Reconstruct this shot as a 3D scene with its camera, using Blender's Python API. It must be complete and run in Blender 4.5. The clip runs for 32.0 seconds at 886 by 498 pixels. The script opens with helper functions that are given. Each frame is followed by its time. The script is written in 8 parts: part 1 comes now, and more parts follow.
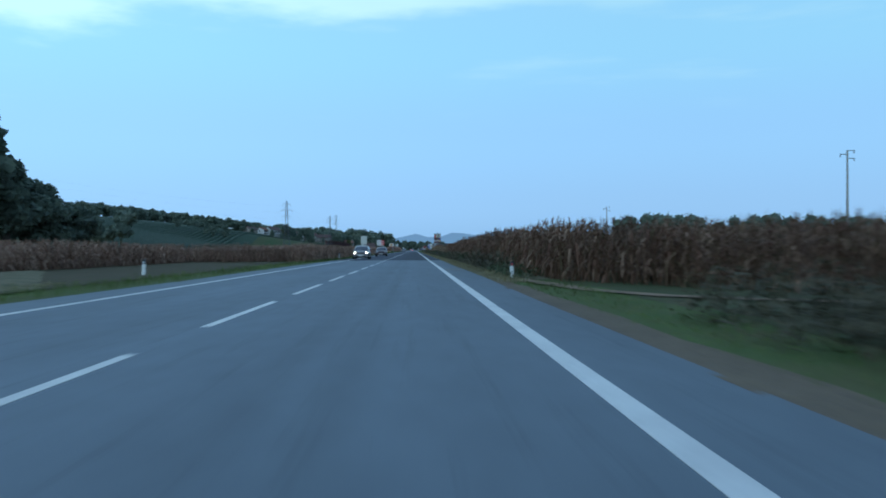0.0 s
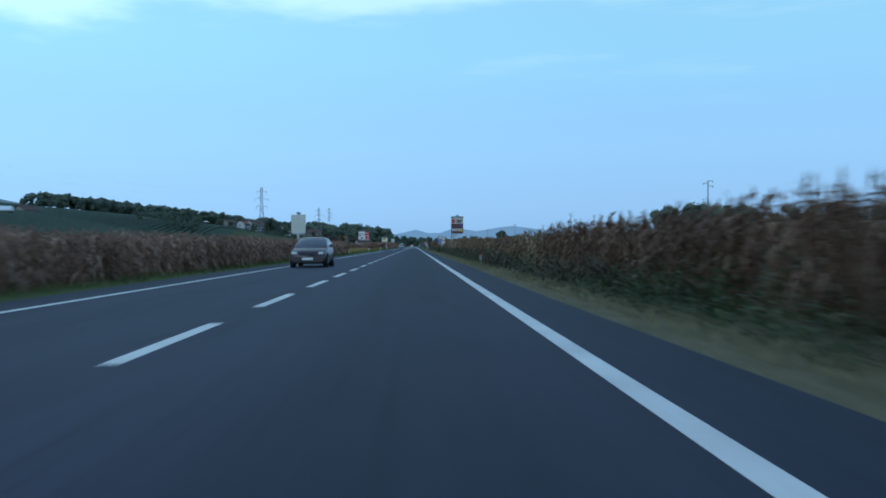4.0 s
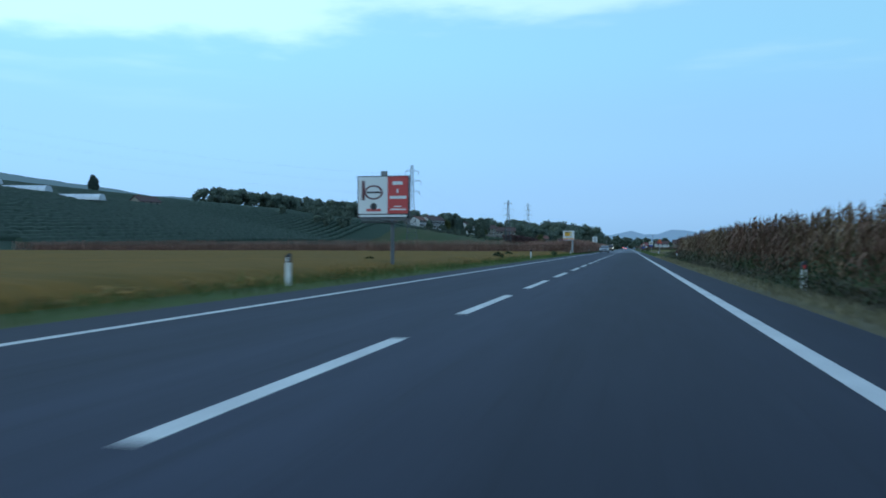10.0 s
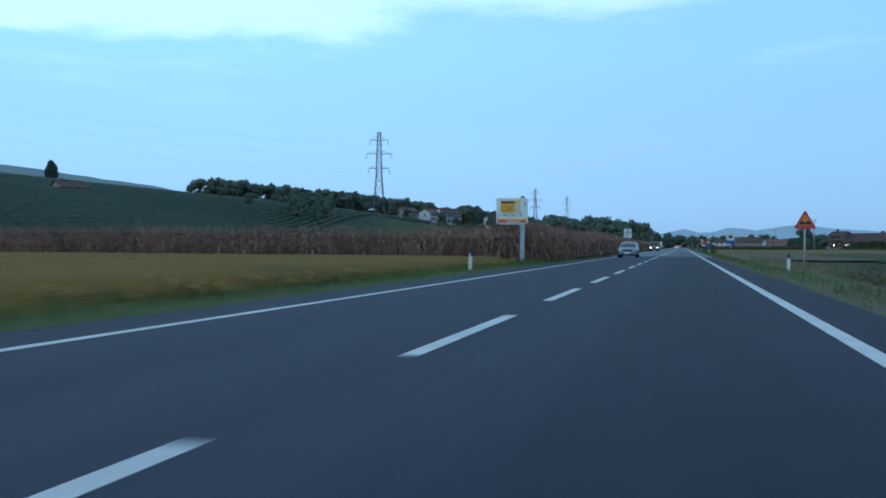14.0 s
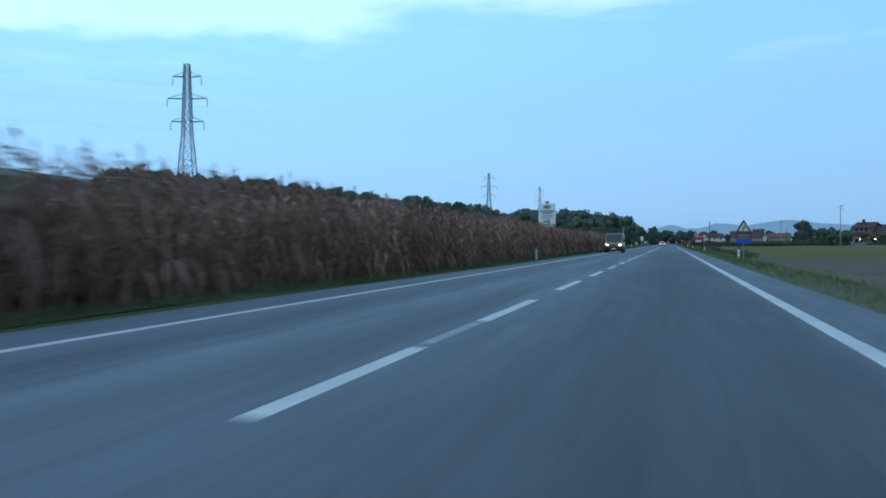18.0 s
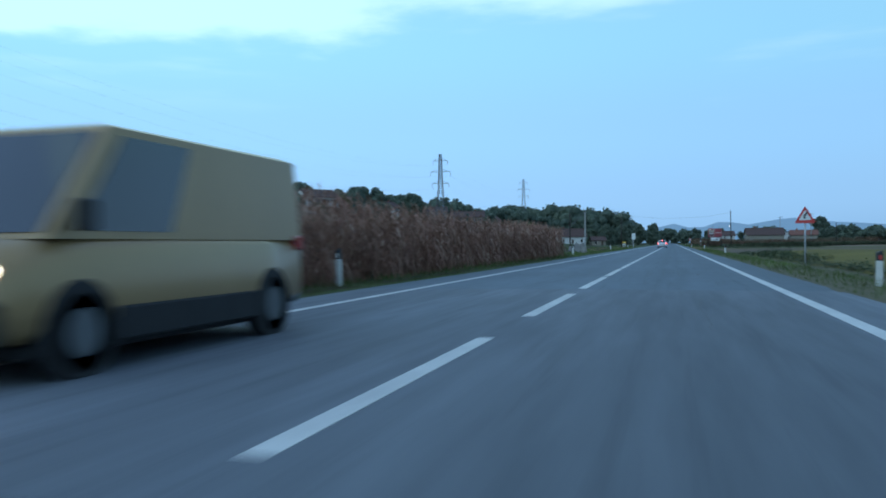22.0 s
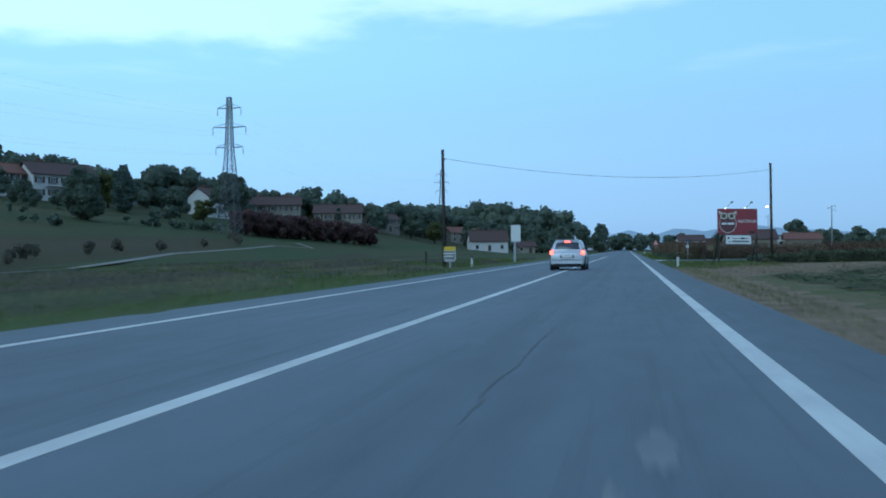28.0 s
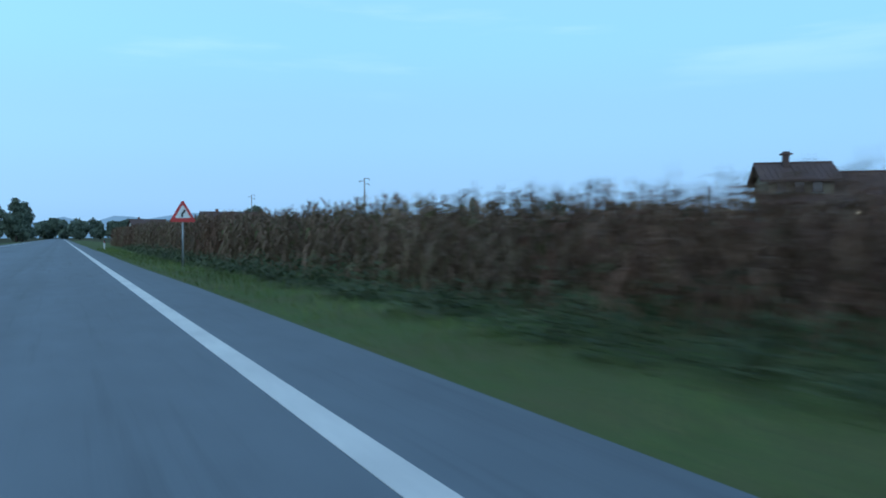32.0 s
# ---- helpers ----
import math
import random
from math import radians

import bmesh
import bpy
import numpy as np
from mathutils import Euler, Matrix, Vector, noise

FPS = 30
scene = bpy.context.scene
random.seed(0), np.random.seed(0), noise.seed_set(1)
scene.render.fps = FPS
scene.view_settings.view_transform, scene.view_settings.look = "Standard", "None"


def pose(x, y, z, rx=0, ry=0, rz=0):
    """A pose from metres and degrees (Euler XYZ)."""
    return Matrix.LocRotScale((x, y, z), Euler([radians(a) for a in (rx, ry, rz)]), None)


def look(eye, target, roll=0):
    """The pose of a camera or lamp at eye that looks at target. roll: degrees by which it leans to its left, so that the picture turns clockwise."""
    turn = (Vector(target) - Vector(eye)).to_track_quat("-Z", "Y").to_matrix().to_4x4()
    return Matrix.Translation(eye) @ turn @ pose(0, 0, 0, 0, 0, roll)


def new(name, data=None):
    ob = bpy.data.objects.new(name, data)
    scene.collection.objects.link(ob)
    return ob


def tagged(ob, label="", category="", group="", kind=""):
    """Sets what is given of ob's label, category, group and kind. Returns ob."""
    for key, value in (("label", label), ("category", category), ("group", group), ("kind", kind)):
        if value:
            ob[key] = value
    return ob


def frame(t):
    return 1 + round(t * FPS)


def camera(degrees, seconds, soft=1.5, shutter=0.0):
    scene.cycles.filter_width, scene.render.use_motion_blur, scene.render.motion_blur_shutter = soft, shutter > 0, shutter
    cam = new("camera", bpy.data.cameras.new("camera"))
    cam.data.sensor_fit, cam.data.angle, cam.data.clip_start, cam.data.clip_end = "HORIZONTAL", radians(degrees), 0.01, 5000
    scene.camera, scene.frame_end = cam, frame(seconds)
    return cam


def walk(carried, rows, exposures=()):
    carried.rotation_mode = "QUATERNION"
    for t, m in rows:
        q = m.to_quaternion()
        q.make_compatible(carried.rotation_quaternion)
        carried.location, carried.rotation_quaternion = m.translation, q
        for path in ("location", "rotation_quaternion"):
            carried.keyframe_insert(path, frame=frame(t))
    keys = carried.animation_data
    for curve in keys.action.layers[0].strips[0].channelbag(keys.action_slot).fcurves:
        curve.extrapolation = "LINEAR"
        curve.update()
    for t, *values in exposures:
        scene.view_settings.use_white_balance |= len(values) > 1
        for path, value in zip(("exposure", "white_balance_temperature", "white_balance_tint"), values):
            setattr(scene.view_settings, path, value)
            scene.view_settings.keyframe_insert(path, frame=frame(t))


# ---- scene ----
cam = camera(56.48, 32.0, soft=1.8, shutter=0.4)
# seconds, x, y, yaw, pitch, roll
PATH = """
0 0.983 -0.00 -1.97 0.05 0.14
0.5 0.963 10.61 -1.91 0.08 0.04
1 0.943 21.23 -1.91 0.04 0.08
1.5 0.926 31.89 -2.00 -0.04 -0.00
2 0.909 42.60 -1.98 -0.03 -0.04
2.5 0.893 53.38 -2.04 -0.06 -0.03
3 0.875 64.21 -1.98 -0.15 0.36
3.5 0.856 75.10 -1.98 -0.21 0.14
5.5 0.748 119.92 -1.90 -0.19 0.21
6 0.725 131.35 -1.83 -0.17 0.55
6.5 0.704 142.79 -1.82 -0.08 -0.01
7 0.688 154.22 -1.78 -0.10 0.18
7.5 0.685 165.62 -1.82 -0.16 0.45
8 0.684 177.02 3.92 -0.19 0.55
8.5 0.687 188.41 8.60 -0.34 0.46
9 0.695 199.79 11.78 -0.23 0.43
9.5 0.706 211.15 12.59 -0.10 -0.12
10 0.712 222.48 12.73 -0.10 -0.16
10.5 0.696 233.75 13.13 -0.00 -0.18
11 0.675 245.02 14.15 -0.04 -0.01
11.5 0.650 256.27 15.56 -0.03 -0.05
12 0.626 267.50 16.98 -0.02 -0.10
12.5 0.605 278.72 17.09 -0.06 -0.24
13 0.595 289.92 16.84 -0.09 -0.02
13.5 0.604 301.09 16.52 -0.16 -0.41
14 0.630 312.23 16.21 -0.23 -0.30
14.5 0.670 323.34 15.96 -0.29 -0.01
15 0.710 334.44 15.69 -0.29 0.11
15.5 0.729 345.52 15.49 -0.26 0.51
17.5 0.620 389.31 15.42 -0.26 0.06
18 0.600 399.96 15.40 -0.37 0.14
18.5 0.510 410.54 15.40 -0.27 0.19
19 0.460 421.06 15.42 -0.33 0.01
19.5 0.416 431.46 15.59 -0.17 0.51
20 0.350 441.78 15.53 -0.15 0.47
20.5 0.300 452.00 15.62 -0.15 -0.01
21 0.235 462.17 15.55 -0.11 0.21
21.5 0.215 472.28 15.52 -0.16 -0.08
22 0.205 482.36 15.53 -0.30 0.53
22.5 0.205 492.40 15.05 -0.20 -0.32
23 0.200 502.41 15.26 -0.05 0.24
23.5 0.180 512.40 15.48 -0.05 -0.27
24 0.140 522.37 15.79 -0.11 -0.53
24.5 0.170 532.34 16.02 -0.08 -0.51
26.5 0.701 572.39 13.51 0.00 -0.15
27 0.864 582.69 12.71 0.15 -0.01
27.5 1.048 593.03 12.20 0.08 0.20
28 1.185 603.43 12.63 0.13 0.44
28.6 1.201 615.97 13.00 0.20 0.60
28.7 1.198 618.07 12.40 0.30 0.66
28.8 1.193 620.17 2.20 -0.14 0.72
28.9 1.188 622.27 -9.10 -0.15 0.70
29 1.182 624.37 -20.70 -0.03 0.68
29.1 1.176 626.47 -25.60 0.17 0.47
29.5 1.142 634.88 -26.25 -0.10 0.28
30 1.072 645.42 -25.98 -0.49 -0.11
30.5 0.980 655.89 -25.30 -0.68 -0.02
31 0.932 666.41 -24.51 -0.78 0.22
31.5 0.977 676.95 -24.91 -0.84 0.20
32 1.068 687.51 -24.80 -0.91 0.28
"""
rows = []
for line in PATH.strip().splitlines():
    t, x, y, yaw, pitch, roll = [float(v) for v in line.split()]
    rows.append((t, pose(x, y, 0.97, 90 + pitch, roll, yaw)))
walk(cam, rows, ((0, 0.0), (28.6, 0.0), (29.5, 0.04), (30.0, 0.07), (30.6, 0.14), (32.0, 0.16)))

# ---- sky and light ----
world = bpy.data.worlds.new("dusk_sky")
scene.world = world
world.use_nodes = True
wt = world.node_tree
bg = wt.nodes["Background"]
coord = wt.nodes.new("ShaderNodeTexCoord")
sep = wt.nodes.new("ShaderNodeSeparateXYZ")
wt.links.new(coord.outputs["Generated"], sep.inputs[0])
sky = wt.nodes.new("ShaderNodeTexSky")
sky.sky_type, sky.sun_disc = "NISHITA", False
sky.sun_elevation, sky.sun_rotation = radians(26), radians(202)
sky.air_density, sky.dust_density, sky.ozone_density = 1.0, 1.5, 4.0
dim = wt.nodes.new("ShaderNodeVectorMath")
dim.operation = "SCALE"
dim.inputs["Scale"].default_value = 0.09
wt.links.new(sky.outputs[0], dim.inputs[0])
ramp = wt.nodes.new("ShaderNodeValToRGB")
ramp.color_ramp.interpolation = "EASE"
cr = ramp.color_ramp.elements
cr[0].position, cr[0].color = 0.0, (0.265, 0.52, 0.86, 1)
cr[1].position, cr[1].color = 0.55, (0.255, 0.47, 0.86, 1)
for pos, col in ((0.05, (0.285, 0.565, 0.94, 1)), (0.13, (0.30, 0.62, 1.0, 1)), (0.24, (0.305, 0.69, 1.0, 1)), (0.34, (0.32, 0.69, 1.0, 1))):
    e = cr.new(pos)
    e.color = col
wt.links.new(sep.outputs["Z"], ramp.inputs[0])
stretch = wt.nodes.new("ShaderNodeMapping")
stretch.inputs["Scale"].default_value = (1.0, 1.0, 3.6)
stretch.inputs["Location"].default_value = (0.35, 0.1, 0.2)
wt.links.new(coord.outputs["Generated"], stretch.inputs[0])
clouds = wt.nodes.new("ShaderNodeTexNoise")
clouds.inputs["Scale"].default_value = 2.3
clouds.inputs["Detail"].default_value = 7.0
clouds.inputs["Roughness"].default_value = 0.52
wt.links.new(stretch.outputs[0], clouds.inputs["Vector"])
lift = wt.nodes.new("ShaderNodeMath")
lift.operation = "MULTIPLY_ADD"
lift.inputs[1].default_value = 4.5
slope = wt.nodes.new("ShaderNodeMath")
slope.operation = "MULTIPLY_ADD"
slope.inputs[1].default_value, slope.inputs[2].default_value = -0.45, -1.20
wt.links.new(sep.outputs["X"], slope.inputs[0])
wt.links.new(sep.outputs["Z"], lift.inputs[0])
wt.links.new(slope.outputs[0], lift.inputs[2])
both = wt.nodes.new("ShaderNodeMath")
both.operation = "ADD"
wt.links.new(clouds.outputs["Fac"], both.inputs[0])
wt.links.new(lift.outputs[0], both.inputs[1])
edge = wt.nodes.new("ShaderNodeMapRange")
edge.interpolation_type = "SMOOTHSTEP"
edge.inputs["From Min"].default_value, edge.inputs["From Max"].default_value = 0.54, 0.67
wt.links.new(both.outputs[0], edge.inputs["Value"])
cloudmix = wt.nodes.new("ShaderNodeMixRGB")
cloudmix.inputs[2].default_value = (0.56, 0.93, 1.0, 1)
# breaks in the cloud: more of them in the west, none overhead
side_fade = wt.nodes.new("ShaderNodeMapRange")
side_fade.interpolation_type = "SMOOTHSTEP"
side_fade.inputs["From Min"].default_value, side_fade.inputs["From Max"].default_value = 0.22, -0.02
side_fade.inputs["To Min"].default_value, side_fade.inputs["To Max"].default_value = 0.28, 1.0
wt.links.new(sep.outputs["X"], side_fade.inputs["Value"])
top_fade = wt.nodes.new("ShaderNodeMapRange")
top_fade.interpolation_type = "SMOOTHSTEP"
top_fade.inputs["From Min"].default_value, top_fade.inputs["From Max"].default_value = 0.55, 0.34
top_fade.inputs["To Min"].default_value, top_fade.inputs["To Max"].default_value = 0.08, 1.0
wt.links.new(sep.outputs["Z"], top_fade.inputs["Value"])
fade = wt.nodes.new("ShaderNodeMath")
fade.operation = "MULTIPLY"
wt.links.new(side_fade.outputs[0], fade.inputs[0])
wt.links.new(top_fade.outputs[0], fade.inputs[1])
amount = wt.nodes.new("ShaderNodeMath")
amount.operation = "MULTIPLY"
wt.links.new(edge.outputs[0], amount.inputs[0])
wt.links.new(fade.outputs[0], amount.inputs[1])
wt.links.new(amount.outputs[0], cloudmix.inputs[0])
wt.links.new(ramp.outputs[0], cloudmix.inputs[1])
streak_map = wt.nodes.new("ShaderNodeMapping")
streak_map.inputs["Rotation"].default_value = (0.0, radians(14), 0.0)
streak_map.inputs["Scale"].default_value = (2.2, 1.4, 15.0)
wt.links.new(coord.outputs["Generated"], streak_map.inputs[0])
streaks = wt.nodes.new("ShaderNodeTexNoise")
streaks.inputs["Scale"].default_value = 1.6
streaks.inputs["Detail"].default_value = 5.0
wt.links.new(streak_map.outputs[0], streaks.inputs["Vector"])
thin = wt.nodes.new("ShaderNodeMapRange")
thin.interpolation_type = "SMOOTHSTEP"
thin.inputs["From Min"].default_value, thin.inputs["From Max"].default_value = 0.53, 0.74
thin.inputs["To Max"].default_value = 0.55
wt.links.new(streaks.outputs["Fac"], thin.inputs["Value"])
high = wt.nodes.new("ShaderNodeMapRange")
high.interpolation_type = "SMOOTHSTEP"
high.inputs["From Min"].default_value, high.inputs["From Max"].default_value = 0.13, 0.24
wt.links.new(sep.outputs["Z"], high.inputs["Value"])
thin_high = wt.nodes.new("ShaderNodeMath")
thin_high.operation = "MULTIPLY"
wt.links.new(thin.outputs[0], thin_high.inputs[0])
wt.links.new(high.outputs[0], thin_high.inputs[1])
streakmix = wt.nodes.new("ShaderNodeMixRGB")
streakmix.inputs[2].default_value = (0.50, 0.84, 1.0, 1)
wt.links.new(thin_high.outputs[0], streakmix.inputs[0])
wt.links.new(cloudmix.outputs[0], streakmix.inputs[1])
veil = wt.nodes.new("ShaderNodeMixRGB")
veil.inputs[0].default_value = 0.86
wt.links.new(dim.outputs[0], veil.inputs[1])
wt.links.new(streakmix.outputs[0], veil.inputs[2])
wt.links.new(veil.outputs[0], bg.inputs[0])
# the western sky is brighter
west = wt.nodes.new("ShaderNodeMapRange")
west.interpolation_type = "SMOOTHSTEP"
west.inputs["From Min"].default_value, west.inputs["From Max"].default_value = 0.35, -0.75
west.inputs["To Min"].default_value, west.inputs["To Max"].default_value = 1.05, 1.30
wt.links.new(sep.outputs["X"], west.inputs["Value"])
wt.links.new(west.outputs[0], bg.inputs[1])

sun = new("sun", bpy.data.lights.new("sun", "SUN"))
sun.data.energy, sun.data.angle, sun.data.color = 0.85, radians(45), (0.44, 0.73, 1.0)
sun.matrix_world = look((0, 0, 50), (38, 92, 0))

# ---- materials ----


def mat(name, base, second=None, rough=0.8, scale=3.0, fine=40.0, bump=0.2, metal=0.0, spread=0.5, island=0.0, each=0.0, stretch_by=(1, 1, 1), emit=None, power=0.0, spec=None, dist=0.02, lanes=None, fade=None):
    """A surface with two scales of variation between base and second, and relief."""
    m = bpy.data.materials.new(name)
    m.use_nodes = True
    t, n = m.node_tree, m.node_tree.nodes
    b = n["Principled BSDF"]
    b.inputs["Roughness"].default_value, b.inputs["Metallic"].default_value = rough, metal
    b.inputs["Specular IOR Level"].default_value = spec if spec is not None else (0.08 if rough >= 0.9 else 0.4)
    second = second or tuple(0.72 * v for v in base)
    geo = n.new("ShaderNodeNewGeometry")
    mp = n.new("ShaderNodeMapping")
    mp.inputs["Scale"].default_value = stretch_by
    t.links.new(geo.outputs["Position"], mp.inputs[0])
    large, small = n.new("ShaderNodeTexNoise"), n.new("ShaderNodeTexNoise")
    large.inputs["Scale"].default_value, small.inputs["Scale"].default_value = scale, fine
    large.inputs["Detail"].default_value, small.inputs["Detail"].default_value = 5, 4
    t.links.new(mp.outputs[0], large.inputs["Vector"])
    t.links.new(mp.outputs[0], small.inputs["Vector"])
    mean = n.new("ShaderNodeMixRGB")
    mean.inputs[0].default_value = 0.4
    t.links.new(large.outputs["Fac"], mean.inputs[1])
    t.links.new(small.outputs["Fac"], mean.inputs[2])
    wide = n.new("ShaderNodeMapRange")
    wide.inputs["From Min"].default_value, wide.inputs["From Max"].default_value = 0.5 - 0.25 * spread, 0.5 + 0.25 * spread
    t.links.new(mean.outputs[0], wide.inputs["Value"])
    mix = n.new("ShaderNodeMixRGB")
    mix.inputs[1].default_value, mix.inputs[2].default_value = (*second, 1), (*base, 1)
    t.links.new(wide.outputs[0], mix.inputs[0])
    out = mix.outputs[0]
    for amount, source in ((island, geo.outputs["Random Per Island"]), (each, None)):
        if amount:
            if source is None:
                source = n.new("ShaderNodeObjectInfo").outputs["Random"]
            hs = n.new("ShaderNodeMapRange")
            hs.inputs["To Min"].default_value, hs.inputs["To Max"].default_value = 1 - amount, 1 + amount
            t.links.new(source, hs.inputs["Value"])
            hv = n.new("ShaderNodeHueSaturation")
            t.links.new(hs.outputs[0], hv.inputs["Value"])
            t.links.new(out, hv.inputs["Color"])
            out = hv.outputs[0]
    if lanes:
        # wear across the road: (x, share of the base colour)
        sx = n.new("ShaderNodeSeparateXYZ")
        t.links.new(geo.outputs["Position"], sx.inputs[0])
        wob = n.new("ShaderNodeMath")
        wob.operation = "MULTIPLY_ADD"
        wob.inputs[1].default_value, wob.inputs[2].default_value = 0.9, -0.45
        t.links.new(large.outputs["Fac"], wob.inputs[0])
        at = n.new("ShaderNodeMath")
        at.operation = "ADD"
        t.links.new(sx.outputs["X"], at.inputs[0])
        t.links.new(wob.outputs[0], at.inputs[1])
        unit = n.new("ShaderNodeMapRange")
        unit.inputs["From Min"].default_value, unit.inputs["From Max"].default_value = -7.0, 4.0
        t.links.new(at.outputs[0], unit.inputs["Value"])
        across = n.new("ShaderNodeValToRGB")
        across.color_ramp.interpolation = "EASE"
        els = across.color_ramp.elements
        for k, (x, v) in enumerate(lanes):
            e = els[k] if k < 2 else els.new(1.0)
            e.position, e.color = (x + 7.0) / 11.0, (v / 2, v / 2, v / 2, 1)
        t.links.new(unit.outputs[0], across.inputs[0])
        twice = n.new("ShaderNodeMath")
        twice.operation = "MULTIPLY"
        twice.inputs[1].default_value = 2.0
        t.links.new(across.outputs[0], twice.inputs[0])
        share = twice.outputs[0]
        if fade:
            rest = n.new("ShaderNodeMapRange")
            rest.inputs["From Min"].default_value, rest.inputs["From Max"].default_value = fade
            t.links.new(sx.outputs["Y"], rest.inputs["Value"])
            even = n.new("ShaderNodeMixRGB")
            even.inputs[2].default_value = (1, 1, 1, 1)
            t.links.new(rest.outputs[0], even.inputs[0])
            t.links.new(share, even.inputs[1])
            share = even.outputs[0]
        # long oily streaks and scuffs left by wheels
        ms = n.new("ShaderNodeMapping")
        ms.inputs["Scale"].default_value = (5.0, 0.16, 1.0)
        t.links.new(geo.outputs["Position"], ms.inputs[0])
        oil = n.new("ShaderNodeTexNoise")
        oil.inputs["Scale"].default_value, oil.inputs["Detail"].default_value, oil.inputs["Roughness"].default_value = 1.0, 6, 0.62
        t.links.new(ms.outputs[0], oil.inputs["Vector"])
        scuff = n.new("ShaderNodeMapRange")
        scuff.inputs["From Min"].default_value, scuff.inputs["From Max"].default_value = 0.30, 0.46
        scuff.inputs["To Min"].default_value, scuff.inputs["To Max"].default_value = 0.84, 1.02
        t.links.new(oil.outputs["Fac"], scuff.inputs["Value"])
        both = n.new("ShaderNodeMath")
        both.operation = "MULTIPLY"
        t.links.new(share, both.inputs[0])
        t.links.new(scuff.outputs[0], both.inputs[1])
        hl = n.new("ShaderNodeHueSaturation")
        t.links.new(both.outputs[0], hl.inputs["Value"])
        t.links.new(out, hl.inputs["Color"])
        out = hl.outputs[0]
    t.links.new(out, b.inputs["Base Color"])
    if bump:
        bp = n.new("ShaderNodeBump")
        bp.inputs["Strength"].default_value, bp.inputs["Distance"].default_value = bump, dist
        t.links.new(small.outputs["Fac"], bp.inputs["Height"])
        t.links.new(bp.outputs[0], b.inputs["Normal"])
    if emit:
        b.inputs["Emission Color"].default_value = (*emit, 1)
        b.inputs["Emission Strength"].default_value = power
    return m


def leaf_mat(name, cols, rough=0.7, each=0.25, thin=0.0):
    """Leaves: every leaf takes its own tint out of a few."""
    m = bpy.data.materials.new(name)
    m.use_nodes = True
    t, n = m.node_tree, m.node_tree.nodes
    b = n["Principled BSDF"]
    b.inputs["Roughness"].default_value = rough
    b.inputs["Specular IOR Level"].default_value = 0.08
    geo = n.new("ShaderNodeNewGeometry")
    r = n.new("ShaderNodeValToRGB")
    r.color_ramp.interpolation = "LINEAR"
    els = r.color_ramp.elements
    for k, c in enumerate(cols):
        e = els[k] if k < 2 else els.new(1.0)
        e.color = (*c, 1)
    for k in range(len(cols)):
        els[k].position = k / (len(cols) - 1)
    t.links.new(geo.outputs["Random Per Island"], r.inputs[0])
    patchy = n.new("ShaderNodeTexNoise")
    patchy.inputs["Scale"].default_value = 0.35
    t.links.new(geo.outputs["Position"], patchy.inputs["Vector"])
    mr = n.new("ShaderNodeMapRange")
    mr.inputs["From Min"].default_value, mr.inputs["From Max"].default_value = 0.3, 0.7
    mr.inputs["To Min"].default_value, mr.inputs["To Max"].default_value = 1 - each, 1 + each
    t.links.new(patchy.outputs["Fac"], mr.inputs["Value"])
    hv = n.new("ShaderNodeHueSaturation")
    t.links.new(mr.outputs[0], hv.inputs["Value"])
    t.links.new(r.outputs[0], hv.inputs["Color"])
    t.links.new(hv.outputs[0], b.inputs["Base Color"])
    if thin:
        # light that passes through the blades, as a share of what they reflect
        tr = n.new("ShaderNodeBsdfTranslucent")
        dimmer = n.new("ShaderNodeHueSaturation")
        dimmer.inputs["Value"].default_value = thin
        t.links.new(hv.outputs[0], dimmer.inputs["Color"])
        t.links.new(dimmer.outputs[0], tr.inputs["Color"])
        both_ = n.new("ShaderNodeAddShader")
        t.links.new(b.outputs[0], both_.inputs[0])
        t.links.new(tr.outputs[0], both_.inputs[1])
        t.links.new(both_.outputs[0], n["Material Output"].inputs["Surface"])
    return m


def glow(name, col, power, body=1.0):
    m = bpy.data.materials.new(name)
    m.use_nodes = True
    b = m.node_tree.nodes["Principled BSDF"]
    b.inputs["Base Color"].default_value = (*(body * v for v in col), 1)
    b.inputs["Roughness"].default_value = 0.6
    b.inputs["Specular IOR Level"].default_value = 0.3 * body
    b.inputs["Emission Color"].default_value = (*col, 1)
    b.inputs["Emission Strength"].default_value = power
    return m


M_OLD = mat("old_asphalt", (0.119, 0.147, 0.170), (0.092, 0.114, 0.134), 0.82, 0.35, 3.2, 0.25, stretch_by=(1.0, 0.35, 1), spread=0.6, dist=0.004, lanes=((-6.6, 0.96), (-5.4, 1.02), (-4.5, 0.97), (-3.6, 1.08), (-2.6, 0.98), (-1.7, 1.08), (-0.9, 1.05), (-0.5, 0.98), (-0.1, 0.88), (0.2, 0.98), (0.42, 0.88), (0.8, 1.01), (1.4, 0.93), (2.3, 0.95), (3.3, 0.84)))
M_NEW = mat("new_asphalt", (0.030, 0.035, 0.052), (0.021, 0.025, 0.038), 0.82, 0.30, 4, 0.25, stretch_by=(1.0, 0.10, 1), spread=0.6, dist=0.004, spec=0.22, lanes=((-6.6, 0.92), (-5.4, 1.0), (-4.6, 1.22), (-3.6, 1.06), (-2.6, 1.26), (-1.8, 1.10), (-1.0, 1.30), (-0.4, 1.10), (0.2, 0.84), (1.2, 0.78), (2.0, 0.90), (3.4, 0.76)))
